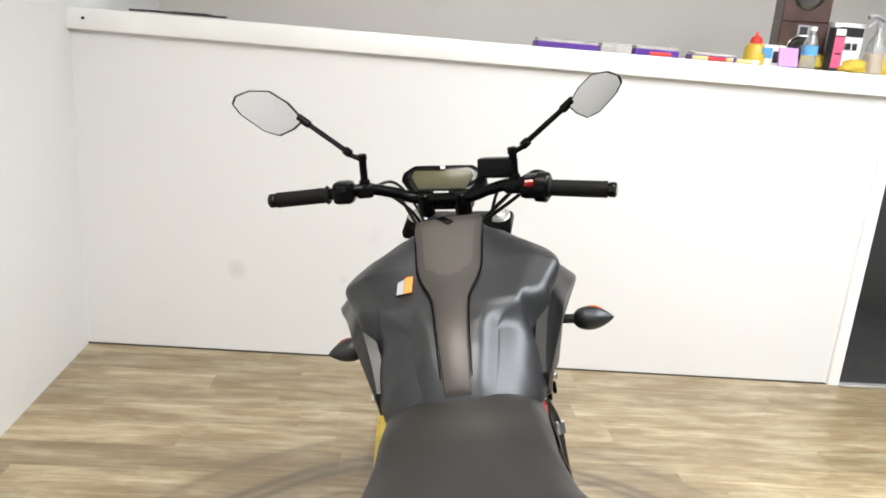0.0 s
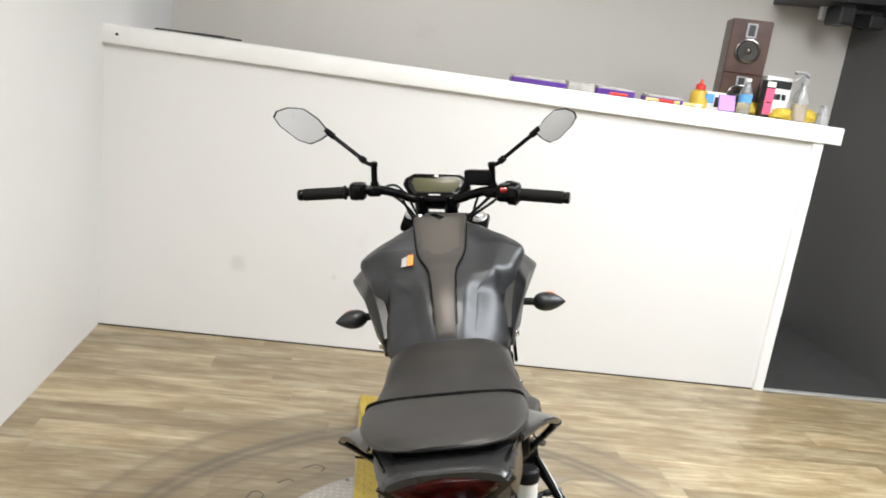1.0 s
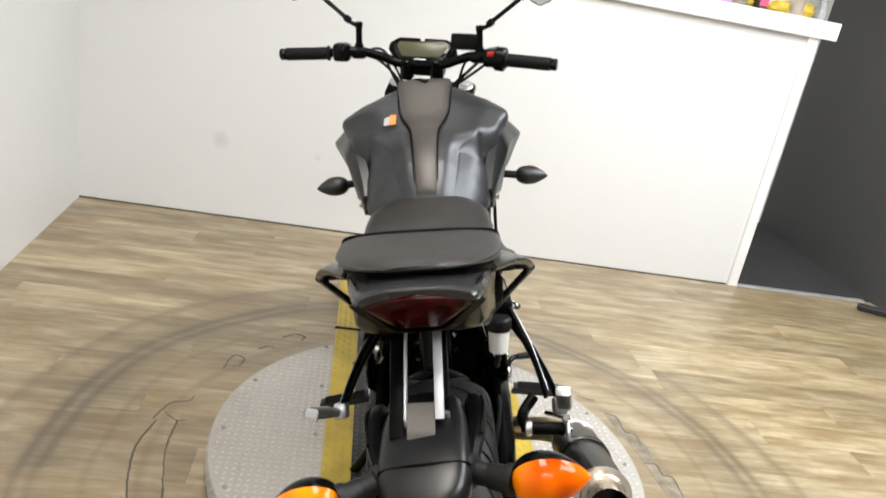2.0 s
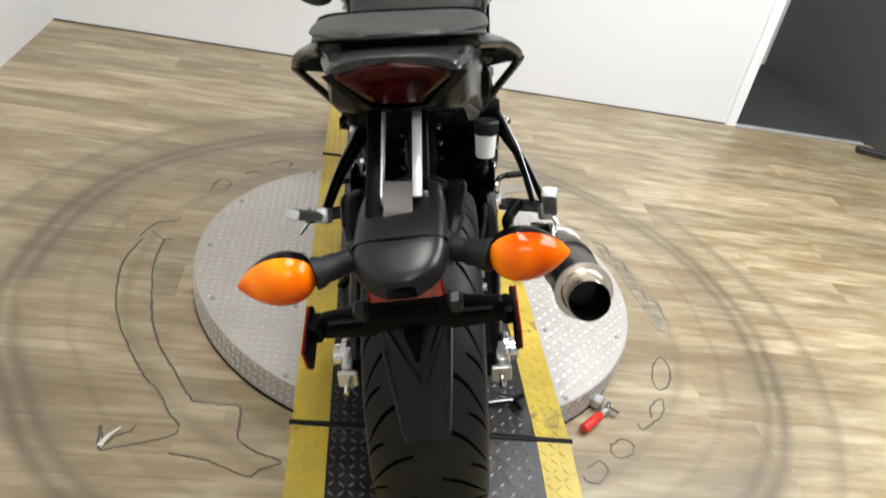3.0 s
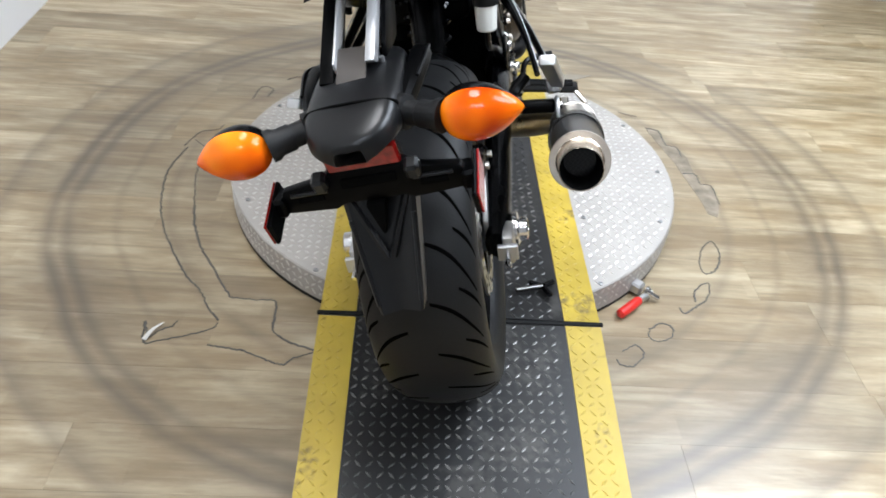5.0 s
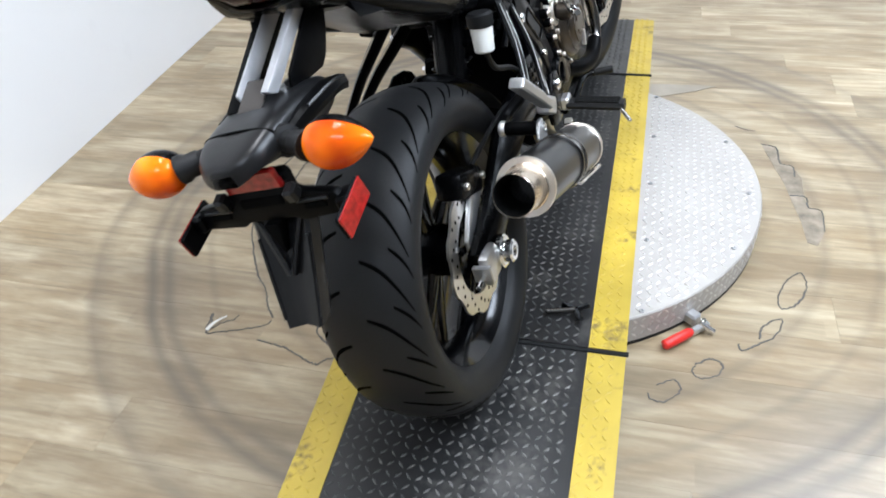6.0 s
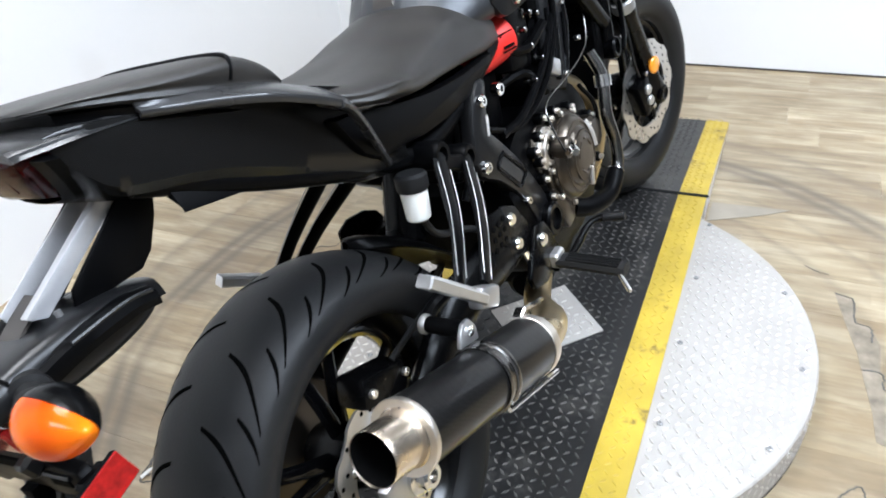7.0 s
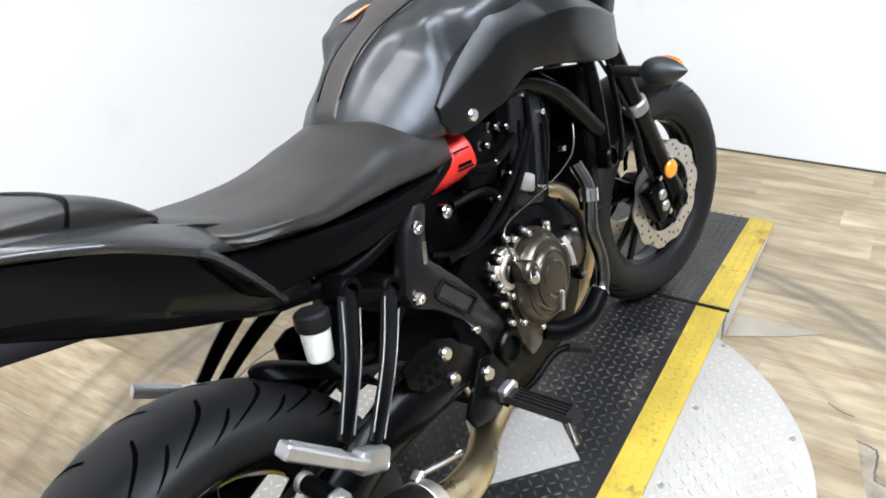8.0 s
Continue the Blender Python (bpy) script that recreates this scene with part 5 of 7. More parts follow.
def signal(s, root, tip, r, lens_mat, turn_y, label):
    """A teardrop turn signal on its rubber stalk; the lens looks back."""
    root, tip = Vector(root), Vector(tip)
    n = (tip - root).length
    prof = [(-0.004, 0.30 * r), (0.0, 0.55 * r), (0.09 * n, 0.80 * r), (0.24 * n, 0.97 * r), (0.40 * n, r), (0.58 * n, 0.90 * r), (0.76 * n, 0.64 * r), (0.90 * n, 0.34 * r), (0.97 * n, 0.15 * r), (n, 0.03 * r)]
    prof = [(h, q) for h, q, _ in spline([(h, q, 0) for h, q in prof], 26)]
    full = lathe(B(), root, tip, prof, 32)
    mid_p = root + (tip - root) * 0.4
    cut = Vector((0.0, 1.0, 0.32)).normalized()
    back = full.copy()
    bmesh.ops.bisect_plane(back, geom=back.verts[:] + back.edges[:] + back.faces[:], plane_co=mid_p + cut * turn_y, plane_no=cut, clear_outer=True)
    bmesh.ops.bisect_plane(full, geom=full.verts[:] + full.edges[:] + full.faces[:], plane_co=mid_p + cut * (turn_y + 0.0008), plane_no=cut, clear_inner=True)
    for b in (back, full):
        edges = [e for e in b.edges if e.is_boundary]
        bmesh.ops.holes_fill(b, edges=edges)
    shell = part("signal_housing", full, SATIN_BLACK if lens_mat is AMBER else TANK, bike, label, smooth=50)
    part("lens", back, lens_mat, shell, "amber lens" if lens_mat is AMBER else "", smooth=50)
    return shell


for s in (-1, 1):
    stalk = lathe(B(), (s * 0.048, -0.330, 0.746), (s * 0.112, -0.362, 0.744), [(0, 0.022), (0.016, 0.021), (0.018, 0.015), (0.033, 0.0145), (0.036, 0.0165), (0.052, 0.0165), (0.058, 0.020), (0.066, 0.020)], 18)
    part("signal_stalk", stalk, RUBBER, bike, "ribbed rubber stalk").matrix_local = TAIL_TURN
    signal(s, (s * 0.109, -0.358, 0.745), (s * 0.198, -0.366, 0.742), 0.0328, AMBER, 0.004, "black-backed rear turn signal").matrix_local = TAIL_TURN
    stalk = rod(B(), (s * 0.19, 1.055, 0.735), (s * 0.262, 1.05, 0.727), 0.011, 14, bevel=0.002)
    part("signal_stalk", stalk, RUBBER, bike)
    signal(s, (s * 0.252, 1.052, 0.728), (s * 0.342, 1.044, 0.722), 0.028, TANK, 0.0, "dark grey front turn signal")
    part("lens", ellipsoid(B(), (s * 0.290, 1.066, 0.726), (0.036, 0.018, 0.024)), AMBER, bike, "amber front lens")
# plate holder and mud flap
part("tail_reflector", box(B(), (0.0, -0.366, 0.714), (0.092, 0.010, 0.032), (12, 0, 0), 0.003), RED_REFLECT, bike, "red rear reflector").matrix_local = TAIL_TURN
holder = part("plate_holder", plate(B(), [(-0.112, 0.682), (-0.062, 0.690), (-0.045, 0.702), (0.045, 0.702), (0.062, 0.690), (0.112, 0.682), (0.118, 0.672), (0.112, 0.650), (0.05, 0.646), (0.038, 0.652), (-0.038, 0.652), (-0.05, 0.646), (-0.112, 0.650), (-0.118, 0.668)], -0.366, -0.350, 0.003, axis="y"), MATTE_BLACK, bike, "black plate holder frame")
for x in (-0.078, 0.078):
    part("slot", box(B(), (x, -0.3665, 0.667), (0.034, 0.003, 0.009), bevel=0.001), HOLE, holder)
    part("slot_rail", tube(B(), [(x - 0.024, -0.367, 0.676), (x + 0.024, -0.367, 0.676)], 0.003, n=2, seg=6), GREY_PLASTIC, holder)
    part("holder_lug", box(B(), (x * 0.74, -0.371, 0.692), (0.018, 0.022, 0.022), (20, 0, 0), 0.004), GREY_PLASTIC, holder)
part("holder_window", box(B(), (0.0, -0.3665, 0.682), (0.070, 0.003, 0.014), bevel=0.002), HOLE, holder)
part("holder_spine", box(B(), (0.0, -0.345, 0.690), (0.085, 0.03, 0.05), bevel=0.006), MATTE_BLACK, holder)
holder.matrix_local = TAIL_TURN
for s in (-1, 1):
    arm = part("reflector_arm", box(B(), (s * 0.118, -0.356, 0.662), (0.018, 0.036, 0.026), (0, 0, s * 10), 0.004), MATTE_BLACK, bike)
    part("reflector_back", box(B(), (s * 0.127, -0.366, 0.656), (0.007, 0.036, 0.078), (-77, 0, 0), 0.003), MATTE_BLACK, arm)
    part("side_reflector", box(B(), (s * 0.1315, -0.366, 0.656), (0.003, 0.034, 0.076), (-77, 0, 0), 0.0012), RED_REFLECT, arm, "oblong red side reflector")
    arm.matrix_local = TAIL_TURN
flap = part("mud_flap", loft(B(), [[(-w, y, z), (-w * 0.85, y - 0.010, z), (0, y - 0.002, z), (w * 0.85, y - 0.010, z), (w, y, z), (w * 0.95, y + 0.022, z), (0, y + 0.008, z), (-w * 0.95, y + 0.022, z)] for w, y, z in ((0.050, -0.338, 0.662), (0.045, -0.356, 0.620), (0.038, -0.380, 0.565), (0.032, -0.400, 0.520), (0.0295, -0.406, 0.506))], 3, 2), GREY_PLASTIC, bike, "black plastic mud flap", smooth=30)
for s in (-1, 1):
    part("flap_rib", tube(B(), [(s * 0.040, -0.350, 0.655), (s * 0.022, -0.366, 0.618), (s * 0.003, -0.384, 0.575)], 0.005, n=10, seg=6), GREY_PLASTIC, flap)
    part("flap_edge", tube(B(), [(s * 0.041, -0.364, 0.625), (s * 0.034, -0.390, 0.565), (s * 0.028, -0.410, 0.518)], 0.0032, n=10, seg=6), GREY_PLASTIC, flap)
part("flap_slot", plate(B(), [(-0.012, 0.650), (0.012, 0.650), (0.002, 0.605), (-0.002, 0.605)], -0.374, -0.352, 0.001, axis="y"), HOLE, flap)
flap.matrix_local = TAIL_TURN

# ---- exhaust ----
EX0, EX1 = Vector((0.272, 0.178, 0.408)), Vector((0.2665, -0.121, 0.516))
EXD = (EX1 - EX0).normalized()
N = (EX1 - EX0).length
can = part("muffler_can", lathe(B(), EX0, EX1, [(0.0, 0.030), (0.0, 0.0425), (0.012, 0.0450), (N - 0.004, 0.0450), (N, 0.0450)], 40), CARBON, bike, "dark carbon weave muffler can")
part("front_ring", lathe(B(), EX0, EX1, [(-0.004, 0.030), (-0.004, 0.044), (0.006, 0.0462), (0.016, 0.0462), (0.017, 0.0450)], 40), STEEL, can)
part("end_ring", lathe(B(), EX0, EX1, [(N - 0.004, 0.0450), (N - 0.004, 0.0468), (N + 0.001, 0.0476), (N + 0.004, 0.0466), (N + 0.003, 0.034)], 40, close=False), STEEL, can, "bright steel end ring")
part("end_cone", lathe(B(), EX0, EX1, [(N + 0.002, 0.0385), (N + 0.005, 0.0352), (N + 0.012, 0.0338), (N + 0.050, 0.0330), (N + 0.057, 0.0330), (N + 0.058, 0.0324), (N + 0.056, 0.0318)], 40, close=False), OUTLET, can, "brushed steel outlet with heat tint")
part("bore", lathe(B(), EX0, EX1, [(N - 0.05, 0.030), (N + 0.0562, 0.0319), (N + 0.0560, 0.0312), (N - 0.045, 0.02)], 32), HOLE, can)
strap = part("muffler_strap", lathe(B(), EX0, EX1, [(0.125, 0.0448), (0.125, 0.0478), (0.129, 0.0488), (0.133, 0.0478), (0.134, 0.0458), (0.145, 0.0458), (0.146, 0.0478), (0.150, 0.0488), (0.154, 0.0478), (0.154, 0.0448)], 40, close=False), DARK_STEEL, bike, "double clamp band of dark polished steel")
part("strap_lug", plate(B(), [(0.050, 0.498), (0.096, 0.482), (0.098, 0.504), (0.088, 0.522), (0.072, 0.524), (0.060, 0.514)], 0.238, 0.246, 0.003), ALUM, strap, "bright forked lug")
bolt("strap_bolt", (0.245, 0.079, 0.508), (1, 0, 0), 0.0075, 0.006, CHROME, strap)
stub = part("mount_stub", rod(B(), (0.172, 0.088, 0.507), (0.238, 0.080, 0.507), 0.0125, 18, bevel=0.003), MATTE_BLACK, bike, "short black muffler mount tube")
part("stub_cap", lathe(B(), (0.178, 0.087, 0.507), (0.160, 0.089, 0.507), [(0, 0.0128), (0.004, 0.0145), (0.010, 0.0145), (0.013, 0.011)], 18), ALUM, stub)
part("mount_arm", tube(B(), [(0.168, 0.088, 0.507), (0.165, 0.13, 0.51), (0.19, 0.16, 0.53)], 0.011, n=10, seg=10), MATTE_BLACK, stub)
low = Vector((0.62, 0.0, -0.78))
low = (low - EXD * low.dot(EXD)).normalized() * 0.0515
part("clamp_rod", tube(B(), [EX0 + EXD * h + low for h in (-0.006, 0.05, 0.10, 0.139)], 0.0034, n=10, seg=8), CHROME, strap, "thin bright tension rod")
pipe = [EX0 + EXD * 0.01, (0.271, 0.205, 0.396), (0.262, 0.248, 0.378), (0.232, 0.315, 0.345), (0.180, 0.390, 0.300), (0.115, 0.485, 0.255), (0.06, 0.62, 0.232)]
part("link_pipe", tube(B(), pipe, 0.027, n=40, seg=20), TITAN, bike, "pale gold heat-tinted link pipe")
part("pipe_collar", rod(B(), EX0 - EXD * 0.016, EX0 + EXD * 0.004, 0.0335, 28, bevel=0.004), STEEL, bike, "rolled steel collar")
part("pipe_spring", tube(B(), [(0.256, 0.196, 0.452), (0.246, 0.25, 0.424), (0.233, 0.300, 0.397)], 0.0052, n=10, seg=8), CHROME, bike, "bright exhaust spring")
part("pipe_hook", box(B(), (0.258, 0.190, 0.454), (0.016, 0.018, 0.010), (17, 0, 0), 0.002), CHROME, bike)
for s in (-1, 1):
    head = [(s * 0.055, 0.885, 0.545), (s * 0.075, 0.940, 0.525), (s * 0.105, 0.966, 0.47), (s * 0.112, 0.955, 0.40), (s * 0.085, 0.91, 0.30), (s * 0.05, 0.82, 0.245), (0.03, 0.70, 0.232), (0.055, 0.60, 0.233)]
    part("header_pipe", tube(B(), head, 0.020, n=44, seg=16), TITAN, bike, "gold heat-tinted header pipe")
part("collector", rod(B(), (0.02, 0.78, 0.235), (0.055, 0.56, 0.235), 0.045, 24, bevel=0.015), SATIN_BLACK, bike)

# ---- engine ----
eng = part("crankcase", loft(B(), sym_rows([(y, [(0, zt), (0.11, zt), (0.132, zt - 0.02), (0.132, zb + 0.04), (0.09, zb), (0, zb)]) for y, zt, zb in ((0.47, 0.50, 0.36), (0.52, 0.565, 0.30), (0.60, 0.585, 0.275), (0.72, 0.585, 0.262), (0.82, 0.565, 0.275), (0.87, 0.52, 0.34))]), 3, 2), ENGINE, bike, "black cast crankcase", smooth=30)
cyl = part("cylinder_block", B() and box(B(), (0, 0.775, 0.640), (0.25, 0.17, 0.20), (-20, 0, 0), 0.012, 2), ENGINE, bike, "black cylinder block")
part("cylinder_head", box(B(), (0, 0.815, 0.760), (0.265, 0.19, 0.11), (-20, 0, 0), 0.018, 2), ENGINE, bike, "black cylinder head")
part("cam_cover", box(B(), (0, 0.835, 0.825), (0.22, 0.15, 0.05), (-20, 0, 0), 0.018, 2), ENGINE, bike)
for k in range(6):
    part("cooling_rib", box(B(), (0.127, 0.745 + 0.011 * k, 0.585 + 0.024 * k), (0.012, 0.12, 0.006), (-20, 0, 0), 0.002), ENGINE, cyl)
part("side_rib_plate", plate(B(), [(0.70, 0.60), (0.79, 0.57), (0.86, 0.74), (0.84, 0.79), (0.76, 0.80)], 0.128, 0.140, 0.006), DARK_CASE, cyl, "dark grey cast side panel")
for y0, z0, y1, z1 in ((0.765, 0.60, 0.80, 0.70), (0.80, 0.60, 0.835, 0.71), (0.73, 0.64, 0.765, 0.74)):
    part("panel_rib", tube(B(), [(0.141, y0, z0), (0.142, y1, z1)], 0.004, n=4, seg=6), ENGINE, cyl)
for y, z in ((0.735, 0.635), (0.79, 0.60), (0.84, 0.73), (0.79, 0.78), (0.912, 0.585), (0.885, 0.640)):
    bolt("head_bolt", (0.139, y, z), (1, 0, 0), 0.006, 0.008, CHROME, cyl)
part("sensor_block", box(B(), (0.142, 0.741, 0.632), (0.016, 0.046, 0.034), (-28, 0, 0), 0.006, 2), ALUM, cyl, "bare cast sensor housing")
part("oil_sump", loft(B(), sym_rows([(y, [(0, 0.29), (0.085, 0.29), (0.075, z), (0, z - 0.006)]) for y, z in ((0.56, 0.25), (0.64, 0.205), (0.76, 0.205), (0.83, 0.26))]), 3, 2), ENGINE, bike)
CL = Vector((0.125, 0.700, 0.458))
clutch = part("clutch_cover", lathe(B(), CL, CL + Vector((1, 0, 0)), [(0, 0.096), (0.018, 0.096), (0.022, 0.093), (0.022, 0.086), (0.034, 0.084), (0.044, 0.078), (0.048, 0.073), (0.048, 0.060), (0.053, 0.057), (0.058, 0.050), (0.060, 0.040), (0.060, 0.010)], 48), DARK_METAL, bike, "dark bronze round clutch cover")
for x, q in ((0.030, 0.087), (0.0475, 0.070), (0.0575, 0.051)):
    part("turned_ridge", lathe(B(), CL, CL + Vector((1, 0, 0)), [(x - 0.002, q + 0.002), (x + 0.0025, q + 0.001), (x + 0.0025, q - 0.002), (x - 0.002, q - 0.003)], 48, close=False), DARK_METAL, clutch)
for k in range(9):
    a = 2 * math.pi * k / 9 + 0.2
    p = CL + Vector((0, 0.093 * math.cos(a), 0.093 * math.sin(a)))
    part("bolt_boss", rod(B(), p, p + Vector((0.026, 0, 0)), 0.0115, 14, bevel=0.002), DARK_METAL, clutch)
    bolt("cover_bolt", p + Vector((0.026, 0, 0)), (1, 0, 0), 0.0058, 0.007, STEEL, clutch)
for a0, a1 in ((0.3, 1.4), (1.9, 2.9), (3.6, 5.2)):
    part("cast_rib", tube(B(), [CL + Vector((0.060, 0.034 * math.cos(a), 0.034 * math.sin(a))) for a in (a0, (a0 + a1) / 2, a1)], 0.003, n=10, seg=6), DARK_METAL, clutch)
part("lug", box(B(), (0.187, 0.703, 0.412), (0.010, 0.008, 0.038), (-20, 0, 0), 0.002), STEEL, clutch)
part("release_boss", rod(B(), (0.150, 0.640, 0.505), (0.186, 0.640, 0.505), 0.021, 18, bevel=0.004), DARK_METAL, clutch)
part("release_arm", lathe(B(), (0.184, 0.640, 0.505), (0.206, 0.612, 0.507), [(0, 0.012), (0.014, 0.010), (0.034, 0.009), (0.037, 0.007)], 16), CHROME, clutch, "bright clutch release stub")
for dx, q in ((0.0, 0.048), (0.010, 0.041), (0.018, 0.033)):
    part("housing_step", lathe(B(), (0.126 + dx, 0.622, 0.515), (1.126, 0.622, 0.515), [(0, q), (0.010, q), (0.0125, q - 0.003), (0.0125, q - 0.010)], 32, close=False), STEEL if dx else DARK_METAL, clutch, "machined housing step")
for y, z in ((0.687, 0.562), (0.759, 0.540), (0.849, 0.482), (0.849, 0.383), (0.584, 0.505), (0.588, 0.429), (0.600, 0.548), (0.632, 0.572), (0.655, 0.560), (0.572, 0.530), (0.58, 0.47)):
    part("bolt_boss", rod(B(), (0.126, y, z), (0.150, y, z), 0.011, 12, bevel=0.002), ENGINE, eng)
    bolt("case_bolt", (0.150, y, z), (1, 0, 0), 0.0058, 0.008, STEEL, eng)
part("lower_cover", plate(B(), [(0.600, 0.440), (0.655, 0.400), (0.690, 0.375), (0.665, 0.335), (0.630, 0.332), (0.605, 0.380)], 0.124, 0.150, 0.006), DARK_METAL, eng, "bronze lower casing")
part("pump_cover", lathe(B(), (0.12, 0.822, 0.452), (1.12, 0.822, 0.452), [(0, 0.040), (0.035, 0.038), (0.045, 0.030), (0.047, 0.012)], 28), DARK_METAL, bike, "small round bronze pump cover")
part("pump_neck", tube(B(), [(0.150, 0.800, 0.490), (0.160, 0.800, 0.465), (0.165, 0.795, 0.435)], 0.009, n=10, seg=10), STEEL, bike)
part("stator_cover", lathe(B(), (-0.125, 0.68, 0.47), (-1.125, 0.68, 0.47), [(0, 0.105), (0.03, 0.10), (0.042, 0.085), (0.045, 0.03)], 36), ENGINE, bike, "black round alternator cover")
cool = [(0.150, 0.905, 0.600), (0.168, 0.905, 0.545), (0.172, 0.880, 0.470), (0.178, 0.882, 0.400), (0.178, 0.862, 0.345), (0.172, 0.800, 0.318), (0.160, 0.735, 0.322)]
part("coolant_pipe", tube(B(), cool, 0.0135, n=40, seg=14), DARK_STEEL, bike, "satin grey coolant pipe")
part("coolant_hose", tube(B(), [(0.176, 0.855, 0.340), (0.172, 0.800, 0.316), (0.155, 0.735, 0.322), (0.13, 0.70, 0.34)], 0.020, n=20, seg=14), MATTE_BLACK, bike, "black rubber coolant hose")
for p, q in (((0.170, 0.903, 0.548), (0.171, 0.896, 0.524)), ((0.176, 0.860, 0.342), (0.1745, 0.845, 0.334))):
    part("hose_clamp", rod(B(), p, q, 0.0185, 16), CHROME, bike)

# ---- frame ----
for s in (-1, 1):
    part("frame_tube", tube(B(), [(s * 0.125, 0.70, 0.792), (s * 0.140, 0.80, 0.800), (s * 0.148, 0.90, 0.742), (s * 0.150, 1.015, 0.628)], 0.019, n=24, seg=16), SATIN_BLACK, bike, "thick satin black frame tube")
    part("frame_tube", tube(B(), [(s * 0.085, 1.00, 0.90), (s * 0.135, 1.03, 0.80), (s * 0.150, 1.030, 0.70), (s * 0.150, 1.022, 0.560)], 0.017, n=22, seg=16), SATIN_BLACK, bike)
    part("frame_boss", lathe(B(), (s * 0.140, 1.020, 0.566), (s * 0.178, 1.020, 0.566), [(0, 0.024), (0.03, 0.024), (0.034, 0.020), (0.034, 0.016), (0.02, 0.015)], 22), SATIN_BLACK, bike)
    part("frame_brace", tube(B(), [(s * 0.13, 0.80, 0.78), (s * 0.135, 0.79, 0.69), (s * 0.135, 0.755, 0.60)], 0.012, n=14, seg=12), SATIN_BLACK, bike)
    part("frame_brace", tube(B(), [(s * 0.13, 0.85, 0.77), (s * 0.135, 0.845, 0.69), (s * 0.135, 0.80, 0.60)], 0.011, n=14, seg=12), SATIN_BLACK, bike)
    part("seat_rail", tube(B(), [(s * 0.115, 0.70, 0.79), (s * 0.112, 0.50, 0.715), (s * 0.11, 0.30, 0.68), (s * 0.10, 0.10, 0.74), (s * 0.07, -0.15, 0.86)], 0.014, n=30, seg=12), MATTE_BLACK, bike)
gusset = [(0.474, 0.718), (0.452, 0.722), (0.418, 0.696), (0.396, 0.650), (0.378, 0.606), (0.385, 0.580), (0.400, 0.566), (0.434, 0.546), (0.487, 0.492), (0.515, 0.440), (0.532, 0.398), (0.545, 0.368), (0.575, 0.352), (0.604, 0.366), (0.606, 0.396), (0.575, 0.456), (0.538, 0.520), (0.505, 0.566), (0.472, 0.606), (0.450, 0.630), (0.458, 0.668), (0.478, 0.708)]
for ob in pair("frame_plate", plate(B(), gusset, 0.112, 0.142, 0.009), GREY_PLASTIC, bike, "black sculpted frame plate with bolts"):
    s = 1 if ob.data.vertices[0].co.x > 0 else -1
    rim = [(0.464, 0.585), (0.494, 0.553), (0.524, 0.519), (0.508, 0.508), (0.492, 0.504), (0.465, 0.535), (0.436, 0.569), (0.448, 0.580)]
    part("recess_frame", tube(B(), [(s * 0.1425, y, z) for y, z in rim + rim[:1]], 0.0035, n=40, seg=6), SATIN_BLACK, ob)
    part("recess", plate(B(), [(0.462, 0.579), (0.517, 0.518), (0.494, 0.510), (0.442, 0.569)], s * 0.138, s * 0.1432, 0.0), TANK, ob, smooth=0)
    part("pivot_cap", lathe(B(), (s * 0.140, 0.566, 0.392), (s * 0.165, 0.566, 0.392), [(0, 0.034), (0.014, 0.034), (0.018, 0.030), (0.018, 0.022), (0.010, 0.021)], 28), SATIN_BLACK, ob)
    for y, z, r in ((0.438, 0.690, 0.011), (0.398, 0.590, 0.011), (0.500, 0.470, 0.008)):
        part("plate_bolt", lathe(B(), (s * 0.140, y, z), (s * 0.16, y, z), [(0, r), (0.008, r), (0.011, 0.8 * r), (0.011, 0.45 * r), (0.006, 0.4 * r)], 14), CHROME, ob)
    part("slot", box(B(), (s * 0.1425, 0.440, 0.646), (0.003, 0.010, 0.036), (-18, 0, 0), 0.001), CHROME, ob)
bolt("frame_bolt", (0.13, 0.520, 0.678), (1, 0, 0), 0.012, 0.012, CHROME, bike)

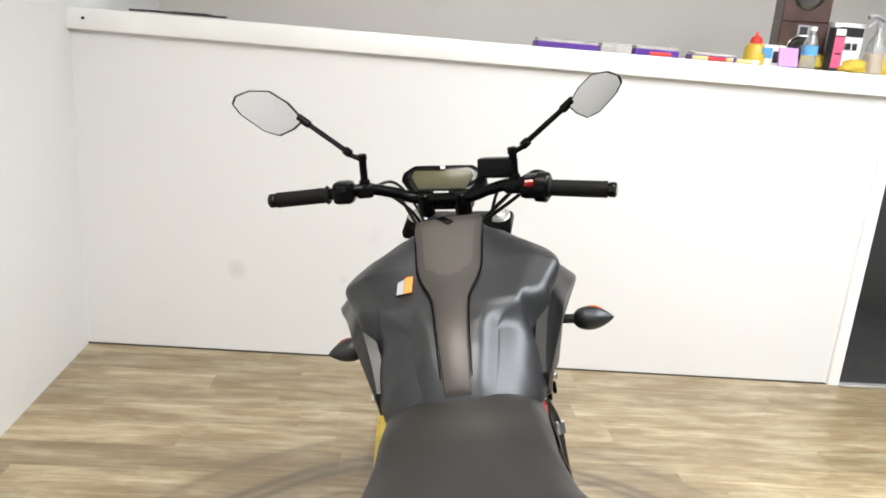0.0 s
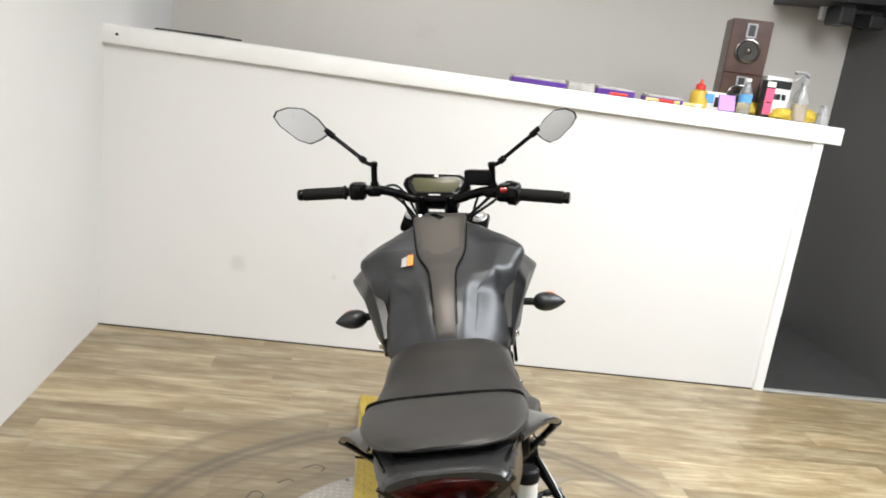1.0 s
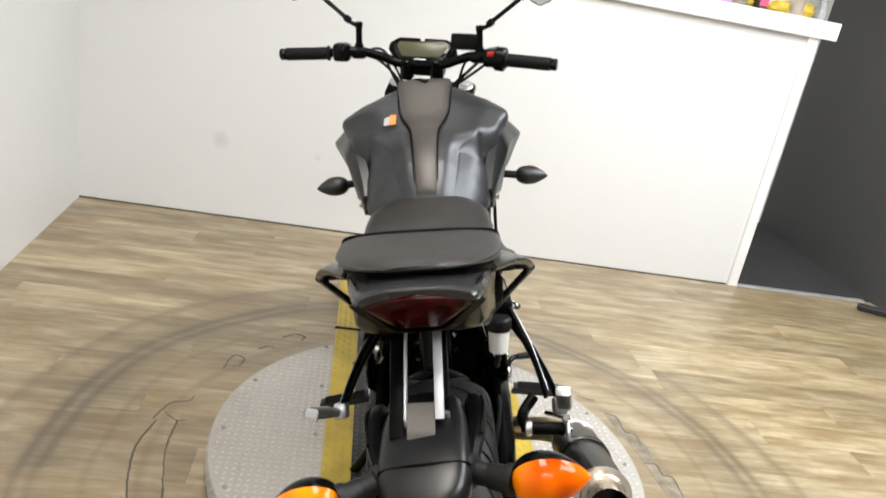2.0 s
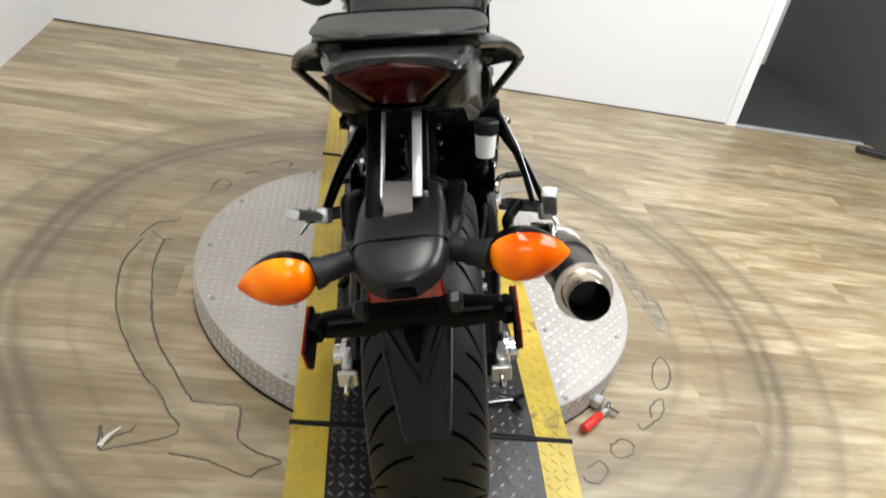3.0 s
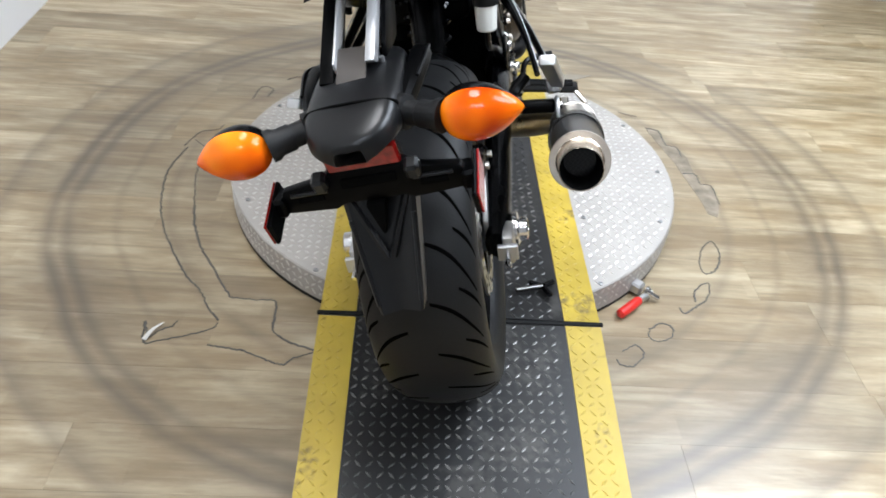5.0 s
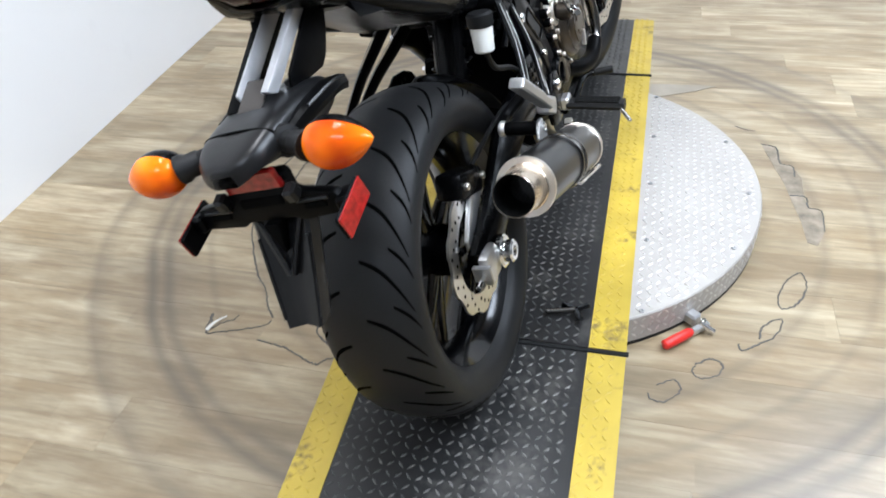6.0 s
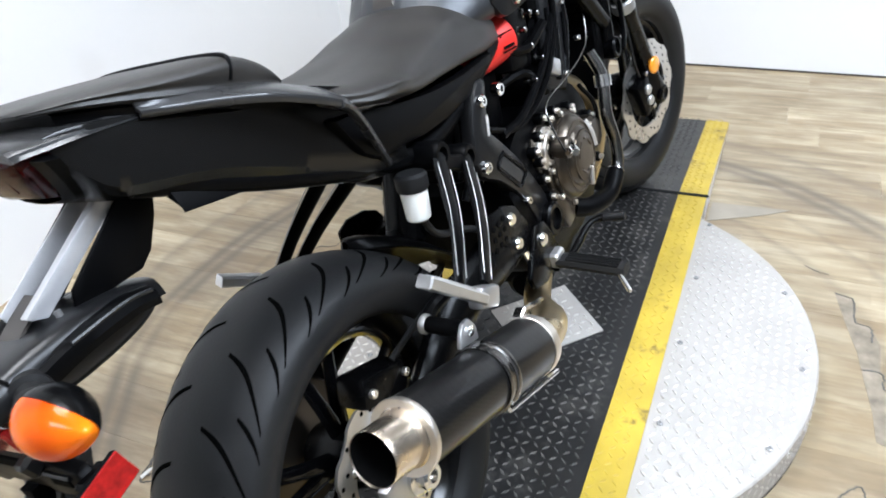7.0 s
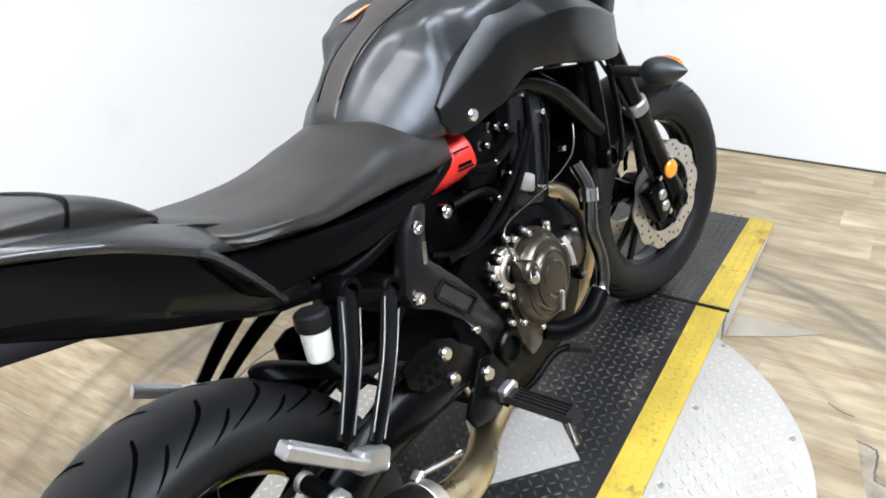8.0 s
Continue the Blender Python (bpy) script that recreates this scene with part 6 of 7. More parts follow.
# ---- foot controls ----
for s in (-1, 1):
    ends = ((0.212, 0.137, 0.542), (0.236, 0.162, 0.526)) if s > 0 else ((0.192, 0.180, 0.508), (0.190, 0.222, 0.494))
    for (y, z, x), (xx, yy, zz) in zip(((0.270, 0.677, 0.150), (0.348, 0.635, 0.144)) if s > 0 else ((0.318, 0.672, 0.090), (0.386, 0.632, 0.084)), ends):
        p0, p1 = Vector((s * x, y, z)), Vector((s * xx, yy, zz))
        across = Vector((0, z - zz, yy - y)).normalized()
        part("hanger_boss", lathe(B(), (s * (x - 0.032), y, z), (s * (x + 0.02), y, z), [(0, 0.022), (0.036, 0.022), (0.042, 0.019), (0.042, 0.012), (0.028, 0.011)], 22), MATTE_BLACK, bike)
        bolt("hanger_bolt", (s * (x - 0.004), y, z), (s, 0, 0), 0.009, 0.004, DARK_STEEL, bike)
        bow = Vector((s * 0.006, 0.006, 0.004))
        arm = part("peg_hanger", tube(B(), [p0, p0.lerp(p1, 0.33) + bow * 0.6, p0.lerp(p1, 0.66) + bow, p1], 0.0195, n=20, seg=12, flat=0.40, up=(1, 0, 0), r2=0.0125), MATTE_BLACK, bike, "black forged passenger peg hanger")
        for e in (-1, 1):
            out = Vector((s * 0.0060, 0, 0))
            part("worn_edge", tube(B(), [p0.lerp(p1, k) + bow * b + across * e * w + out for k, w, b in ((0.10, 0.0175, 0.2), (0.5, 0.0145, 0.85), (0.95, 0.0115, 0.1))], 0.0010, n=14, seg=6), BOLT_STEEL, arm, "polished edge")
    part("hanger_web", box(B(), (s * 0.148, 0.310, 0.645), (0.012, 0.070, 0.024), (-26, 0, 0), 0.004), MATTE_BLACK, bike)
    base = (0.247, 0.132, 0.521) if s > 0 else (0.200, 0.176, 0.508)
    part("peg_clevis", box(B(), (s * (base[0] - 0.008), base[1] + 0.014, base[2] - 0.006), (0.026, 0.050, 0.032), (-30, 0, 0), 0.006, 2), ALUM, bike, "silver peg clevis")
    tip = (0.230, 0.045, 0.610) if s > 0 else (0.232, 0.098, 0.558)
    p, q = Vector((s * base[0], base[1], base[2])), Vector((s * tip[0], tip[1], tip[2]))
    d = (q - p).normalized()
    side = d.cross(Vector((0, 0, 1))).normalized()
    top = side.cross(d).normalized()
    ring = lambda k, w, t: [p.lerp(q, k) + side * a * w + top * c * t for a, c in ((-1, -0.7), (-1, 0.7), (-0.8, 1), (0.8, 1), (1, 0.7), (1, -0.7), (0.8, -1), (-0.8, -1))]
    peg = part("passenger_peg", loft(B(), [ring(0.0, 0.009, 0.007), ring(0.06, 0.012, 0.008), ring(0.3, 0.0135, 0.008), ring(0.9, 0.0140, 0.009), ring(0.985, 0.0135, 0.009), ring(1.0, 0.010, 0.007)], 2, 1), ALUM, bike, "flat silver folding passenger peg", smooth=30)
    for k in range(4):
        c = p.lerp(q, 0.60) + side * (-0.009 + 0.006 * k) + top * 0.0088
        part("peg_ridge", tube(B(), [c - d * 0.038, c + d * 0.038], 0.0022, n=2, seg=6), ALUM, peg)
    heel = plate(B(), [(0.314, 0.482), (0.316, 0.516), (0.350, 0.526), (0.400, 0.516), (0.434, 0.497), (0.466, 0.444), (0.458, 0.404), (0.396, 0.411), (0.352, 0.446)], s * 0.146, s * 0.154, 0.003)
    guard = part("heel_guard", heel, SATIN_BLACK, bike, "black perforated heel guard")
    for k in range(9):
        part("guard_hole", rod(B(), (s * 0.144, 0.340 + 0.019 * (k % 3) + 0.004 * (k // 3), 0.464 + 0.018 * (k // 3)), (s * 0.1555, 0.340 + 0.019 * (k % 3) + 0.004 * (k // 3), 0.464 + 0.018 * (k // 3)), 0.0052, 10), HOLE, guard)
    for y, z in ((0.406, 0.486), (0.408, 0.436)):
        part("guard_bolt", lathe(B(), (s * 0.150, y, z), (s * 0.17, y, z), [(0, 0.012), (0.008, 0.012), (0.012, 0.009), (0.012, 0.005)], 14), CHROME, guard)
    br = part("peg_bracket", plate(B(), [(0.474, 0.432), (0.505, 0.424), (0.524, 0.393), (0.540, 0.345), (0.515, 0.322), (0.462, 0.316), (0.418, 0.330), (0.408, 0.358)], s * 0.150, s * 0.163, 0.004), SATIN_BLACK, bike, "black rider peg bracket")
    for y, z in ((0.476, 0.402), (0.525, 0.341)):
        part("bracket_bolt", lathe(B(), (s * 0.160, y, z), (s * 0.18, y, z), [(0, 0.013), (0.009, 0.013), (0.013, 0.010), (0.013, 0.005)], 14), CHROME, br)
    rp = part("rider_peg", loft(B(), [[(s * x, 0.505 + a, z + b) for a, b in ((-0.014, -0.008), (-0.014, 0.008), (0.014, 0.008), (0.014, -0.008))] for x, z in ((0.172, 0.338), (0.19, 0.336), (0.285, 0.322), (0.300, 0.320))], 4, 2), RUBBER, bike, "black rubber-topped rider peg")
    for k in range(4):
        part("peg_rib", box(B(), (s * 0.240, 0.494 + 0.0075 * k, 0.339), (0.10, 0.003, 0.006), (0, s * 8, 0), 0.001), GRIP, rp)
    part("peg_joint", box(B(), (s * 0.168, 0.508, 0.342), (0.022, 0.036, 0.030), bevel=0.004), ALUM, rp)
    part("peg_feeler", rod(B(), (s * 0.292, 0.490, 0.318), (s * 0.314, 0.468, 0.296), 0.0045, 10, bevel=0.002), CHROME, rp, "bright peg feeler bolt")
part("brake_pedal", tube(B(), [(0.165, 0.500, 0.322), (0.172, 0.57, 0.312), (0.178, 0.64, 0.325), (0.195, 0.668, 0.33), (0.232, 0.672, 0.332)], 0.0075, n=22, seg=10), SATIN_BLACK, bike, "black brake pedal")
part("pedal_tip", rod(B(), (0.205, 0.671, 0.331), (0.25, 0.674, 0.333), 0.009, 12, bevel=0.002), RUBBER, bike)
part("pushrod", rod(B(), (0.150, 0.432, 0.405), (0.150, 0.452, 0.325), 0.006, 10), CHROME, bike)
part("shift_lever", tube(B(), [(-0.165, 0.50, 0.322), (-0.172, 0.60, 0.315), (-0.19, 0.665, 0.335), (-0.235, 0.67, 0.335)], 0.0075, n=20, seg=10), SATIN_BLACK, bike)
stand = part("side_stand", tube(B(), [(-0.115, 0.50, 0.30), (-0.16, 0.53, 0.21), (-0.225, 0.56, 0.105), (-0.252, 0.575, 0.064)], 0.013, n=20, seg=12), SATIN_BLACK, bike, "black side stand on the runway")
part("stand_foot", box(B(), (-0.262, 0.578, 0.062), (0.055, 0.036, 0.007), (0, 13, 0), 0.002), SATIN_BLACK, stand)
cup = part("brake_fluid_cup", lathe(B(), (0.128, 0.207, 0.606), (0.131, 0.214, 0.66), [(0, 0.0155), (0.003, 0.0185), (0.040, 0.0205), (0.048, 0.0205)], 24), WHITE_CUP, bike, "white brake fluid cup")
part("cup_cap", lathe(B(), (0.1305, 0.2125, 0.652), (0.133, 0.219, 0.70), [(0, 0.0225), (0.004, 0.0245), (0.022, 0.0245), (0.026, 0.020), (0.026, 0.01)], 24), RUBBER, cup, "black screw cap")
part("fluid_hose", tube(B(), [(0.128, 0.210, 0.610), (0.126, 0.24, 0.56), (0.130, 0.32, 0.52), (0.134, 0.39, 0.46)], 0.006, n=20, seg=8), RUBBER, bike)

# ---- hoses, wiring and small castings in the gap behind the engine ----
HOSES = (
    ([(0.13, 0.50, 0.60), (0.138, 0.58, 0.605), (0.142, 0.70, 0.655), (0.140, 0.80, 0.735)], 0.008),
    ([(0.125, 0.47, 0.625), (0.135, 0.56, 0.59), (0.145, 0.68, 0.62), (0.148, 0.77, 0.70), (0.145, 0.80, 0.78)], 0.006),
    ([(0.120, 0.60, 0.72), (0.135, 0.66, 0.70), (0.14, 0.74, 0.72)], 0.010),
    ([(0.10, 0.58, 0.66), (0.128, 0.64, 0.66), (0.135, 0.70, 0.60)], 0.009),
    ([(0.11, 0.42, 0.66), (0.118, 0.40, 0.60), (0.11, 0.36, 0.55)], 0.007),
    ([(0.10, 0.44, 0.70), (0.112, 0.405, 0.64), (0.10, 0.38, 0.58)], 0.005),
    ([(0.115, 0.46, 0.69), (0.12, 0.43, 0.655), (0.12, 0.42, 0.60), (0.10, 0.44, 0.54)], 0.004),
    ([(0.15, 0.82, 0.56), (0.158, 0.86, 0.50), (0.150, 0.87, 0.42)], 0.005),
)
for pts, r in HOSES:
    part("hose", tube(B(), pts, r, n=22, seg=8), MATTE_BLACK, bike)
part("clutch_cable", tube(B(), [(0.190, 0.605, 0.512), (0.176, 0.600, 0.570), (0.166, 0.624, 0.604), (0.160, 0.743, 0.606), (0.154, 0.858, 0.613), (0.147, 0.922, 0.640), (0.12, 0.99, 0.74)], 0.0019, n=34, seg=8), DARK_STEEL, bike, "thin braided clutch cable")
for c, size, mat in (((0.06, 0.655, 0.72), (0.14, 0.09, 0.11), ENGINE), ((0.105, 0.635, 0.665), (0.036, 0.026, 0.026), ALUM), ((0.115, 0.70, 0.70), (0.03, 0.05, 0.05), SATIN_BLACK), ((0.0, 0.56, 0.66), (0.18, 0.10, 0.14), ENGINE), ((0.0, 0.48, 0.62), (0.16, 0.10, 0.16), MATTE_BLACK)):
    part("intake_casting", box(B(), c, size, (-12, 0, 0), 0.012, 2), mat, bike)
for y, z in ((0.655, 0.735), (0.668, 0.700), (0.69, 0.755), (0.70, 0.665), (0.652, 0.640), (0.72, 0.745)):
    part("fitting", lathe(B(), (0.120, y, z), (0.16, y + 0.004, z), [(0, 0.010), (0.010, 0.010), (0.012, 0.006), (0.024, 0.006), (0.026, 0.004)], 12), DARK_STEEL, bike)
red = part("sleeve", lathe(B(), (0.062, 0.530, 0.722), (0.102, 0.622, 0.737), [(0, 0.028), (0.004, 0.036), (0.05, 0.041), (0.108, 0.041), (0.115, 0.038), (0.118, 0.030)], 28), RED_CAP, bike, "red rubber sleeve tucked under the seat")
for k in range(3):
    part("print_bar", box(B(), (0.1350 - 0.0016 * k, 0.598, 0.727 + 0.009 * k), (0.003, 0.026 - 0.004 * (k % 2), 0.005), (0, 0, -20), 0.0), GLOSS_BLACK, red, smooth=0)
for z in (0.720, 0.751):
    part("print_bar", box(B(), (0.1350 - 0.05 * (z - 0.72), 0.598, z), (0.003, 0.032, 0.0025), (0, 0, -20), 0.0), GLOSS_BLACK, red, smooth=0)

# ---- radiator ----
rad = part("radiator", box(B(), (0, 0.985, 0.620), (0.30, 0.035, 0.30), (-8, 0, 0), 0.006), ENGINE, bike, "black finned radiator")
for k in range(14):
    part("fin", box(B(), (0, 0.966 - 0.0029 * k + 0.02, 0.50 + 0.019 * k), (0.27, 0.006, 0.003), (-8, 0, 0)), SATIN_BLACK, rad, smooth=0)
pair("radiator_guard", plate(B(), [(1.042, 0.752), (1.054, 0.750), (1.062, 0.66), (1.052, 0.580), (1.030, 0.552), (1.024, 0.560), (1.042, 0.590), (1.051, 0.66)], 0.178, 0.188, 0.002), MATTE_BLACK, bike, "black plastic radiator side guard")

# ---- front end, all turned with the steering ----
def fork_at(z):
    return FRONT.y + 0.005 + math.tan(RAKE) * (FRONT.z - z)


for s in (-1, 1):
    x = s * 0.098
    part("fork_tube", steered(rod(B(), (x, fork_at(0.99), 0.99), (x, fork_at(0.56), 0.56), 0.0215, 20)), SATIN_BLACK, bike, "black fork tube")
    leg = part("fork_slider", steered(lathe(B(), (x, fork_at(0.60), 0.60), (x, fork_at(0.29), 0.29), [(0, 0.024), (0.004, 0.029), (0.03, 0.029), (0.034, 0.0265), (0.26, 0.0275), (0.30, 0.031), (0.345, 0.026)], 22)), SATIN_BLACK, bike, "satin black fork slider")
    part("fork_seal", steered(rod(B(), (x, fork_at(0.615), 0.615), (x, fork_at(0.585), 0.585), 0.0295, 20, bevel=0.003)), BOLT_STEEL, leg)
    part("fork_cap", steered(lathe(B(), (x, fork_at(0.975), 0.975), (x, fork_at(1.06), 1.06), [(0, 0.026), (0.028, 0.026), (0.032, 0.023), (0.032, 0.013), (0.037, 0.012), (0.039, 0.008)], 24)), ALUM, bike, "silver fork cap")
    part("side_marker", steered(lathe(B(), (s * 0.122, fork_at(0.42) + 0.002, 0.41), (s * 0.136, fork_at(0.42) + 0.002, 0.41), [(0, 0.022), (0.006, 0.024), (0.010, 0.020), (0.012, 0.008)], 24)), AMBER_FLAT, bike, "round amber reflector")
    cp = part("front_caliper", steered(box(B(), (s * 0.098, 1.352, 0.335), (0.050, 0.062, 0.110), (22, 0, 0), 0.012, 2)), SATIN_BLACK, bike, "black four-piston caliper")
    for y, z in ((1.348, 0.356), (1.358, 0.322)):
        part("piston_cap", steered(lathe(B(), (s * 0.120, y, z), (s * 0.133, y, z), [(0, 0.014), (0.007, 0.014), (0.010, 0.011), (0.010, 0.004)], 18)), ALUM, cp, "bright piston cap")
    for y, z in ((1.345, 0.402), (1.378, 0.298)):
        part("caliper_bolt", steered(lathe(B(), (s * 0.118, y, z), (s * 0.13, y, z), [(0, 0.007), (0.008, 0.007), (0.009, 0.003)], 10)), CHROME, cp)
    part("axle_cap", steered(lathe(B(), (s * 0.118, FRONT.y, FRONT.z), (s * 0.135, FRONT.y, FRONT.z), [(0, 0.024), (0.01, 0.024), (0.014, 0.018), (0.010, 0.012)], 20)), SATIN_BLACK, bike)
    part("brake_line", steered(tube(B(), [(s * 0.105, 1.345, 0.39), (s * 0.118, 1.30, 0.45), (s * 0.112, 1.28, 0.56), (s * 0.09, 1.24, 0.68), (s * 0.06, 1.15, 0.85)], 0.004, n=24, seg=8)), RUBBER, bike)
fender = B()
rows = []
for k in range(15):
    a = radians(80 + 4.2 * k)
    q = 0.325
    rows.append([(x, FRONT.y + (q - dz) * math.cos(a), FRONT.z + (q - dz) * math.sin(a)) for x, dz in ((-0.075, 0.045), (-0.066, 0.012), (-0.03, 0.0), (0.03, 0.0), (0.066, 0.012), (0.075, 0.045), (0.070, 0.046), (0.060, 0.016), (0.0, 0.006), (-0.060, 0.016), (-0.070, 0.046))])
part("front_fender", steered(loft(fender, rows, 2, 2)), MATTE_BLACK, bike, "black plastic front fender")
for s in (-1, 1):
    part("fender_stay", steered(plate(B(), [(1.27, 0.66), (1.36, 0.60), (1.37, 0.50), (1.345, 0.48), (1.31, 0.56), (1.26, 0.62)], s * 0.068, s * 0.078, 0.003)), TANK, bike)
part("lower_yoke", steered(box(B(), (0, fork_at(0.86) - 0.015, 0.86), (0.27, 0.075, 0.045), (24, 0, 0), 0.012, 2)), SATIN_BLACK, bike)
part("top_yoke", steered(box(B(), (0, fork_at(0.985) - 0.018, 0.980), (0.26, 0.085, 0.026), (24, 0, 0), 0.010, 2)), SATIN_BLACK, bike)
part("head_tube", rod(B(), (0, 1.01, 0.98), (0, 1.11, 0.80), 0.034, 20), SATIN_BLACK, bike)
lamp = part("headlight_shell", steered(loft(B(), sym_rows([(y, [(0, 0.93 + h), (0.06 * w, 0.925 + h), (0.095 * w, 0.87), (0.07 * w, 0.80), (0, 0.785 - h)]) for y, w, h in ((1.17, 0.7, -0.02), (1.20, 1.0, 0.0), (1.25, 1.0, 0.0), (1.29, 0.85, -0.01))]), 4, 3)), MATTE_BLACK, bike, "compact black headlight shell")
part("headlight_lens", steered(ellipsoid(B(), (0, 1.285, 0.858), (0.066, 0.018, 0.052))), clear_plastic("headlight_plastic", (0.9, 0.92, 0.95)), lamp)

BAR = [(-0.368, 0.918, 1.094), (-0.245, 0.934, 1.100), (-0.165, 0.958, 1.105), (-0.105, 0.988, 1.088), (-0.055, 0.998, 1.072), (0.055, 0.998, 1.072), (0.105, 0.988, 1.088), (0.165, 0.958, 1.105), (0.245, 0.934, 1.100), (0.368, 0.918, 1.094)]
bars = part("handlebar", steered(tube(B(), BAR, 0.0125, n=70, seg=14)), SATIN_BLACK, bike, "tapered satin black handlebar")
for s in (-1, 1):
    g0, g1 = Vector((s * 0.238, 0.9345, 1.0995)), Vector((s * 0.358, 0.9195, 1.0945))
    grip = part("grip", steered(lathe(B(), g0, g1, [(0, 0.019), (0.004, 0.021), (0.008, 0.0165)] + [(0.012 + 0.004 * k, 0.0172 if k % 2 else 0.0164) for k in range(25)] + [(0.115, 0.0175), (0.119, 0.0165)], 18)), GRIP, bars, "ribbed black rubber grip")
    part("bar_end", steered(lathe(B(), g1, g1 + (g1 - g0).normalized() * 0.02, [(0, 0.0135), (0.003, 0.0155), (0.013, 0.0155), (0.016, 0.012)], 18)), GLOSS_BLACK, bars)
    part("switch_pod", steered(box(B(), (s * 0.205, 0.940, 1.103), (0.046, 0.046, 0.048), (0, 0, s * -8), 0.010, 2)), SATIN_BLACK, bars, "black switch housing")
    part("switch_button", steered(box(B(), (s * 0.202, 0.914, 1.114), (0.020, 0.008, 0.014), bevel=0.003)), RED_REFLECT if s > 0 else GRIP, bars, "red stop switch" if s > 0 else "")
    part("lever_perch", steered(box(B(), (s * 0.165, 0.965, 1.100), (0.040, 0.040, 0.030), (0, 0, s * -12), 0.008, 2)), SATIN_BLACK, bars)
    part("lever", steered(tube(B(), [(s * 0.158, 0.988, 1.098), (s * 0.20, 1.000, 1.092), (s * 0.28, 0.990, 1.086), (s * 0.345, 0.975, 1.084)], 0.0065, n=22, seg=8, r2=0.0055, flat=1.3)), SATIN_BLACK, bars, "black hand lever")
    part("riser", steered(rod(B(), (s * 0.042, 1.012, 1.03), (s * 0.042, 1.0, 1.085), 0.019, 18, bevel=0.004)), SATIN_BLACK, bars)
    # mirror: stub, stem, head
    post = part("mirror_post", steered(lathe(B(), (s * 0.166, 0.968, 1.105), (s * 0.164, 0.965, 1.180), [(0, 0.012), (0.018, 0.012), (0.020, 0.0085), (0.060, 0.0085), (0.064, 0.0105), (0.074, 0.0105), (0.076, 0.008)], 16)), SATIN_BLACK, bars)
    part("mirror_stem", steered(tube(B(), [(s * 0.160, 0.964, 1.168), (s * 0.185, 0.958, 1.180), (s * 0.195, 0.957, 1.190), (s * 0.285, 0.948, 1.264)], 0.0058, n=18, seg=10)), SATIN_BLACK, post, "thin black mirror stem")
    part("stem_nut", steered(rod(B(), (s * 0.186, 0.958, 1.182), (s * 0.200, 0.957, 1.194), 0.0095, 10, bevel=0.002)), SATIN_BLACK, post)
    part("stem_ball", steered(rod(B(), (s * 0.268, 0.950, 1.250), (s * 0.294, 0.947, 1.272), 0.0088, 12, bevel=0.003)), SATIN_BLACK, post)

OUT = [(-0.012, -0.010), (0.012, -0.028), (0.045, -0.040), (0.080, -0.028), (0.130, 0.012), (0.146, 0.036), (0.138, 0.052), (0.105, 0.062), (0.060, 0.058), (0.020, 0.030)]


def mirror_head(s, yaw, pitch, scale):
    """The hexagonal mirror: a dished shell with glass set in its back."""
    shape = [Vector((s * a * scale * (1.0 if s < 0 else 0.78), 0, b * scale)) for a, b in OUT]
    c = Vector((s * 0.06 * scale, 0, 0.012 * scale))
    m = Matrix.Translation((s * 0.290, 0.947, 1.272 if s < 0 else 1.268)) @ pose(0, 0, 0, pitch, 0, yaw)
    shell, rows = B(), []
    for k, y in ((1.0, -0.004), (1.0, 0.004), (0.93, 0.012), (0.7, 0.020), (0.3, 0.024)):
        rows.append([shell.verts.new(m @ (c + (p - c) * k + Vector((0, y, 0)))) for p in shape])
    n = len(shape)
    for a, b in zip(rows, rows[1:]):
        for i in range(n):
            shell.faces.new((a[i], a[(i + 1) % n], b[(i + 1) % n], b[i]))
    shell.faces.new(rows[0][::-1])
    shell.faces.new(rows[-1])
    head = part("mirror_shell", steered(shell), SATIN_BLACK, bars, "black angular mirror shell")
    glass = B()
    rows = []
    for k, y in ((0.95, -0.0045), (0.94, -0.0058), (0.6, -0.0064)):
        rows.append([glass.verts.new(m @ (c + (p - c) * k + Vector((0, y, 0)))) for p in shape])
    for a, b in zip(rows, rows[1:]):
        for i in range(n):
            glass.faces.new((a[i], a[(i + 1) % n], b[(i + 1) % n], b[i]))
    mid_v = glass.verts.new(m @ (c + Vector((0, -0.0067, 0))))
    for i in range(n):
        glass.faces.new((rows[-1][i], rows[-1][(i + 1) % n], mid_v))
    part("mirror_glass", steered(glass), MIRROR, head, "slightly curved mirror glass")


mirror_head(-1, 6, -4, 1.0)
mirror_head(1, -8, -1, 0.86)
part("fluid_box", steered(box(B(), (0.128, 0.985, 1.136), (0.078, 0.048, 0.042), (-6, 0, -8), 0.006, 2)), SATIN_BLACK, bars, "black brake fluid box")
part("throttle_drum", steered(rod(B(), (0.212, 0.938, 1.102), (0.240, 0.9345, 1.0995), 0.031, 20, bevel=0.004)), SATIN_BLACK, bars)
part("throttle_cable", steered(tube(B(), [(0.225, 0.965, 1.108), (0.226, 0.990, 1.118), (0.195, 1.02, 1.115), (0.15, 1.04, 1.075), (0.07, 1.07, 1.0)], 0.0045, n=26, seg=8)), RUBBER, bars)
part("throttle_cable", steered(tube(B(), [(0.222, 0.955, 1.090), (0.226, 0.975, 1.100), (0.205, 1.01, 1.098), (0.15, 1.035, 1.055), (0.06, 1.06, 0.99)], 0.0042, n=26, seg=8)), RUBBER, bars)
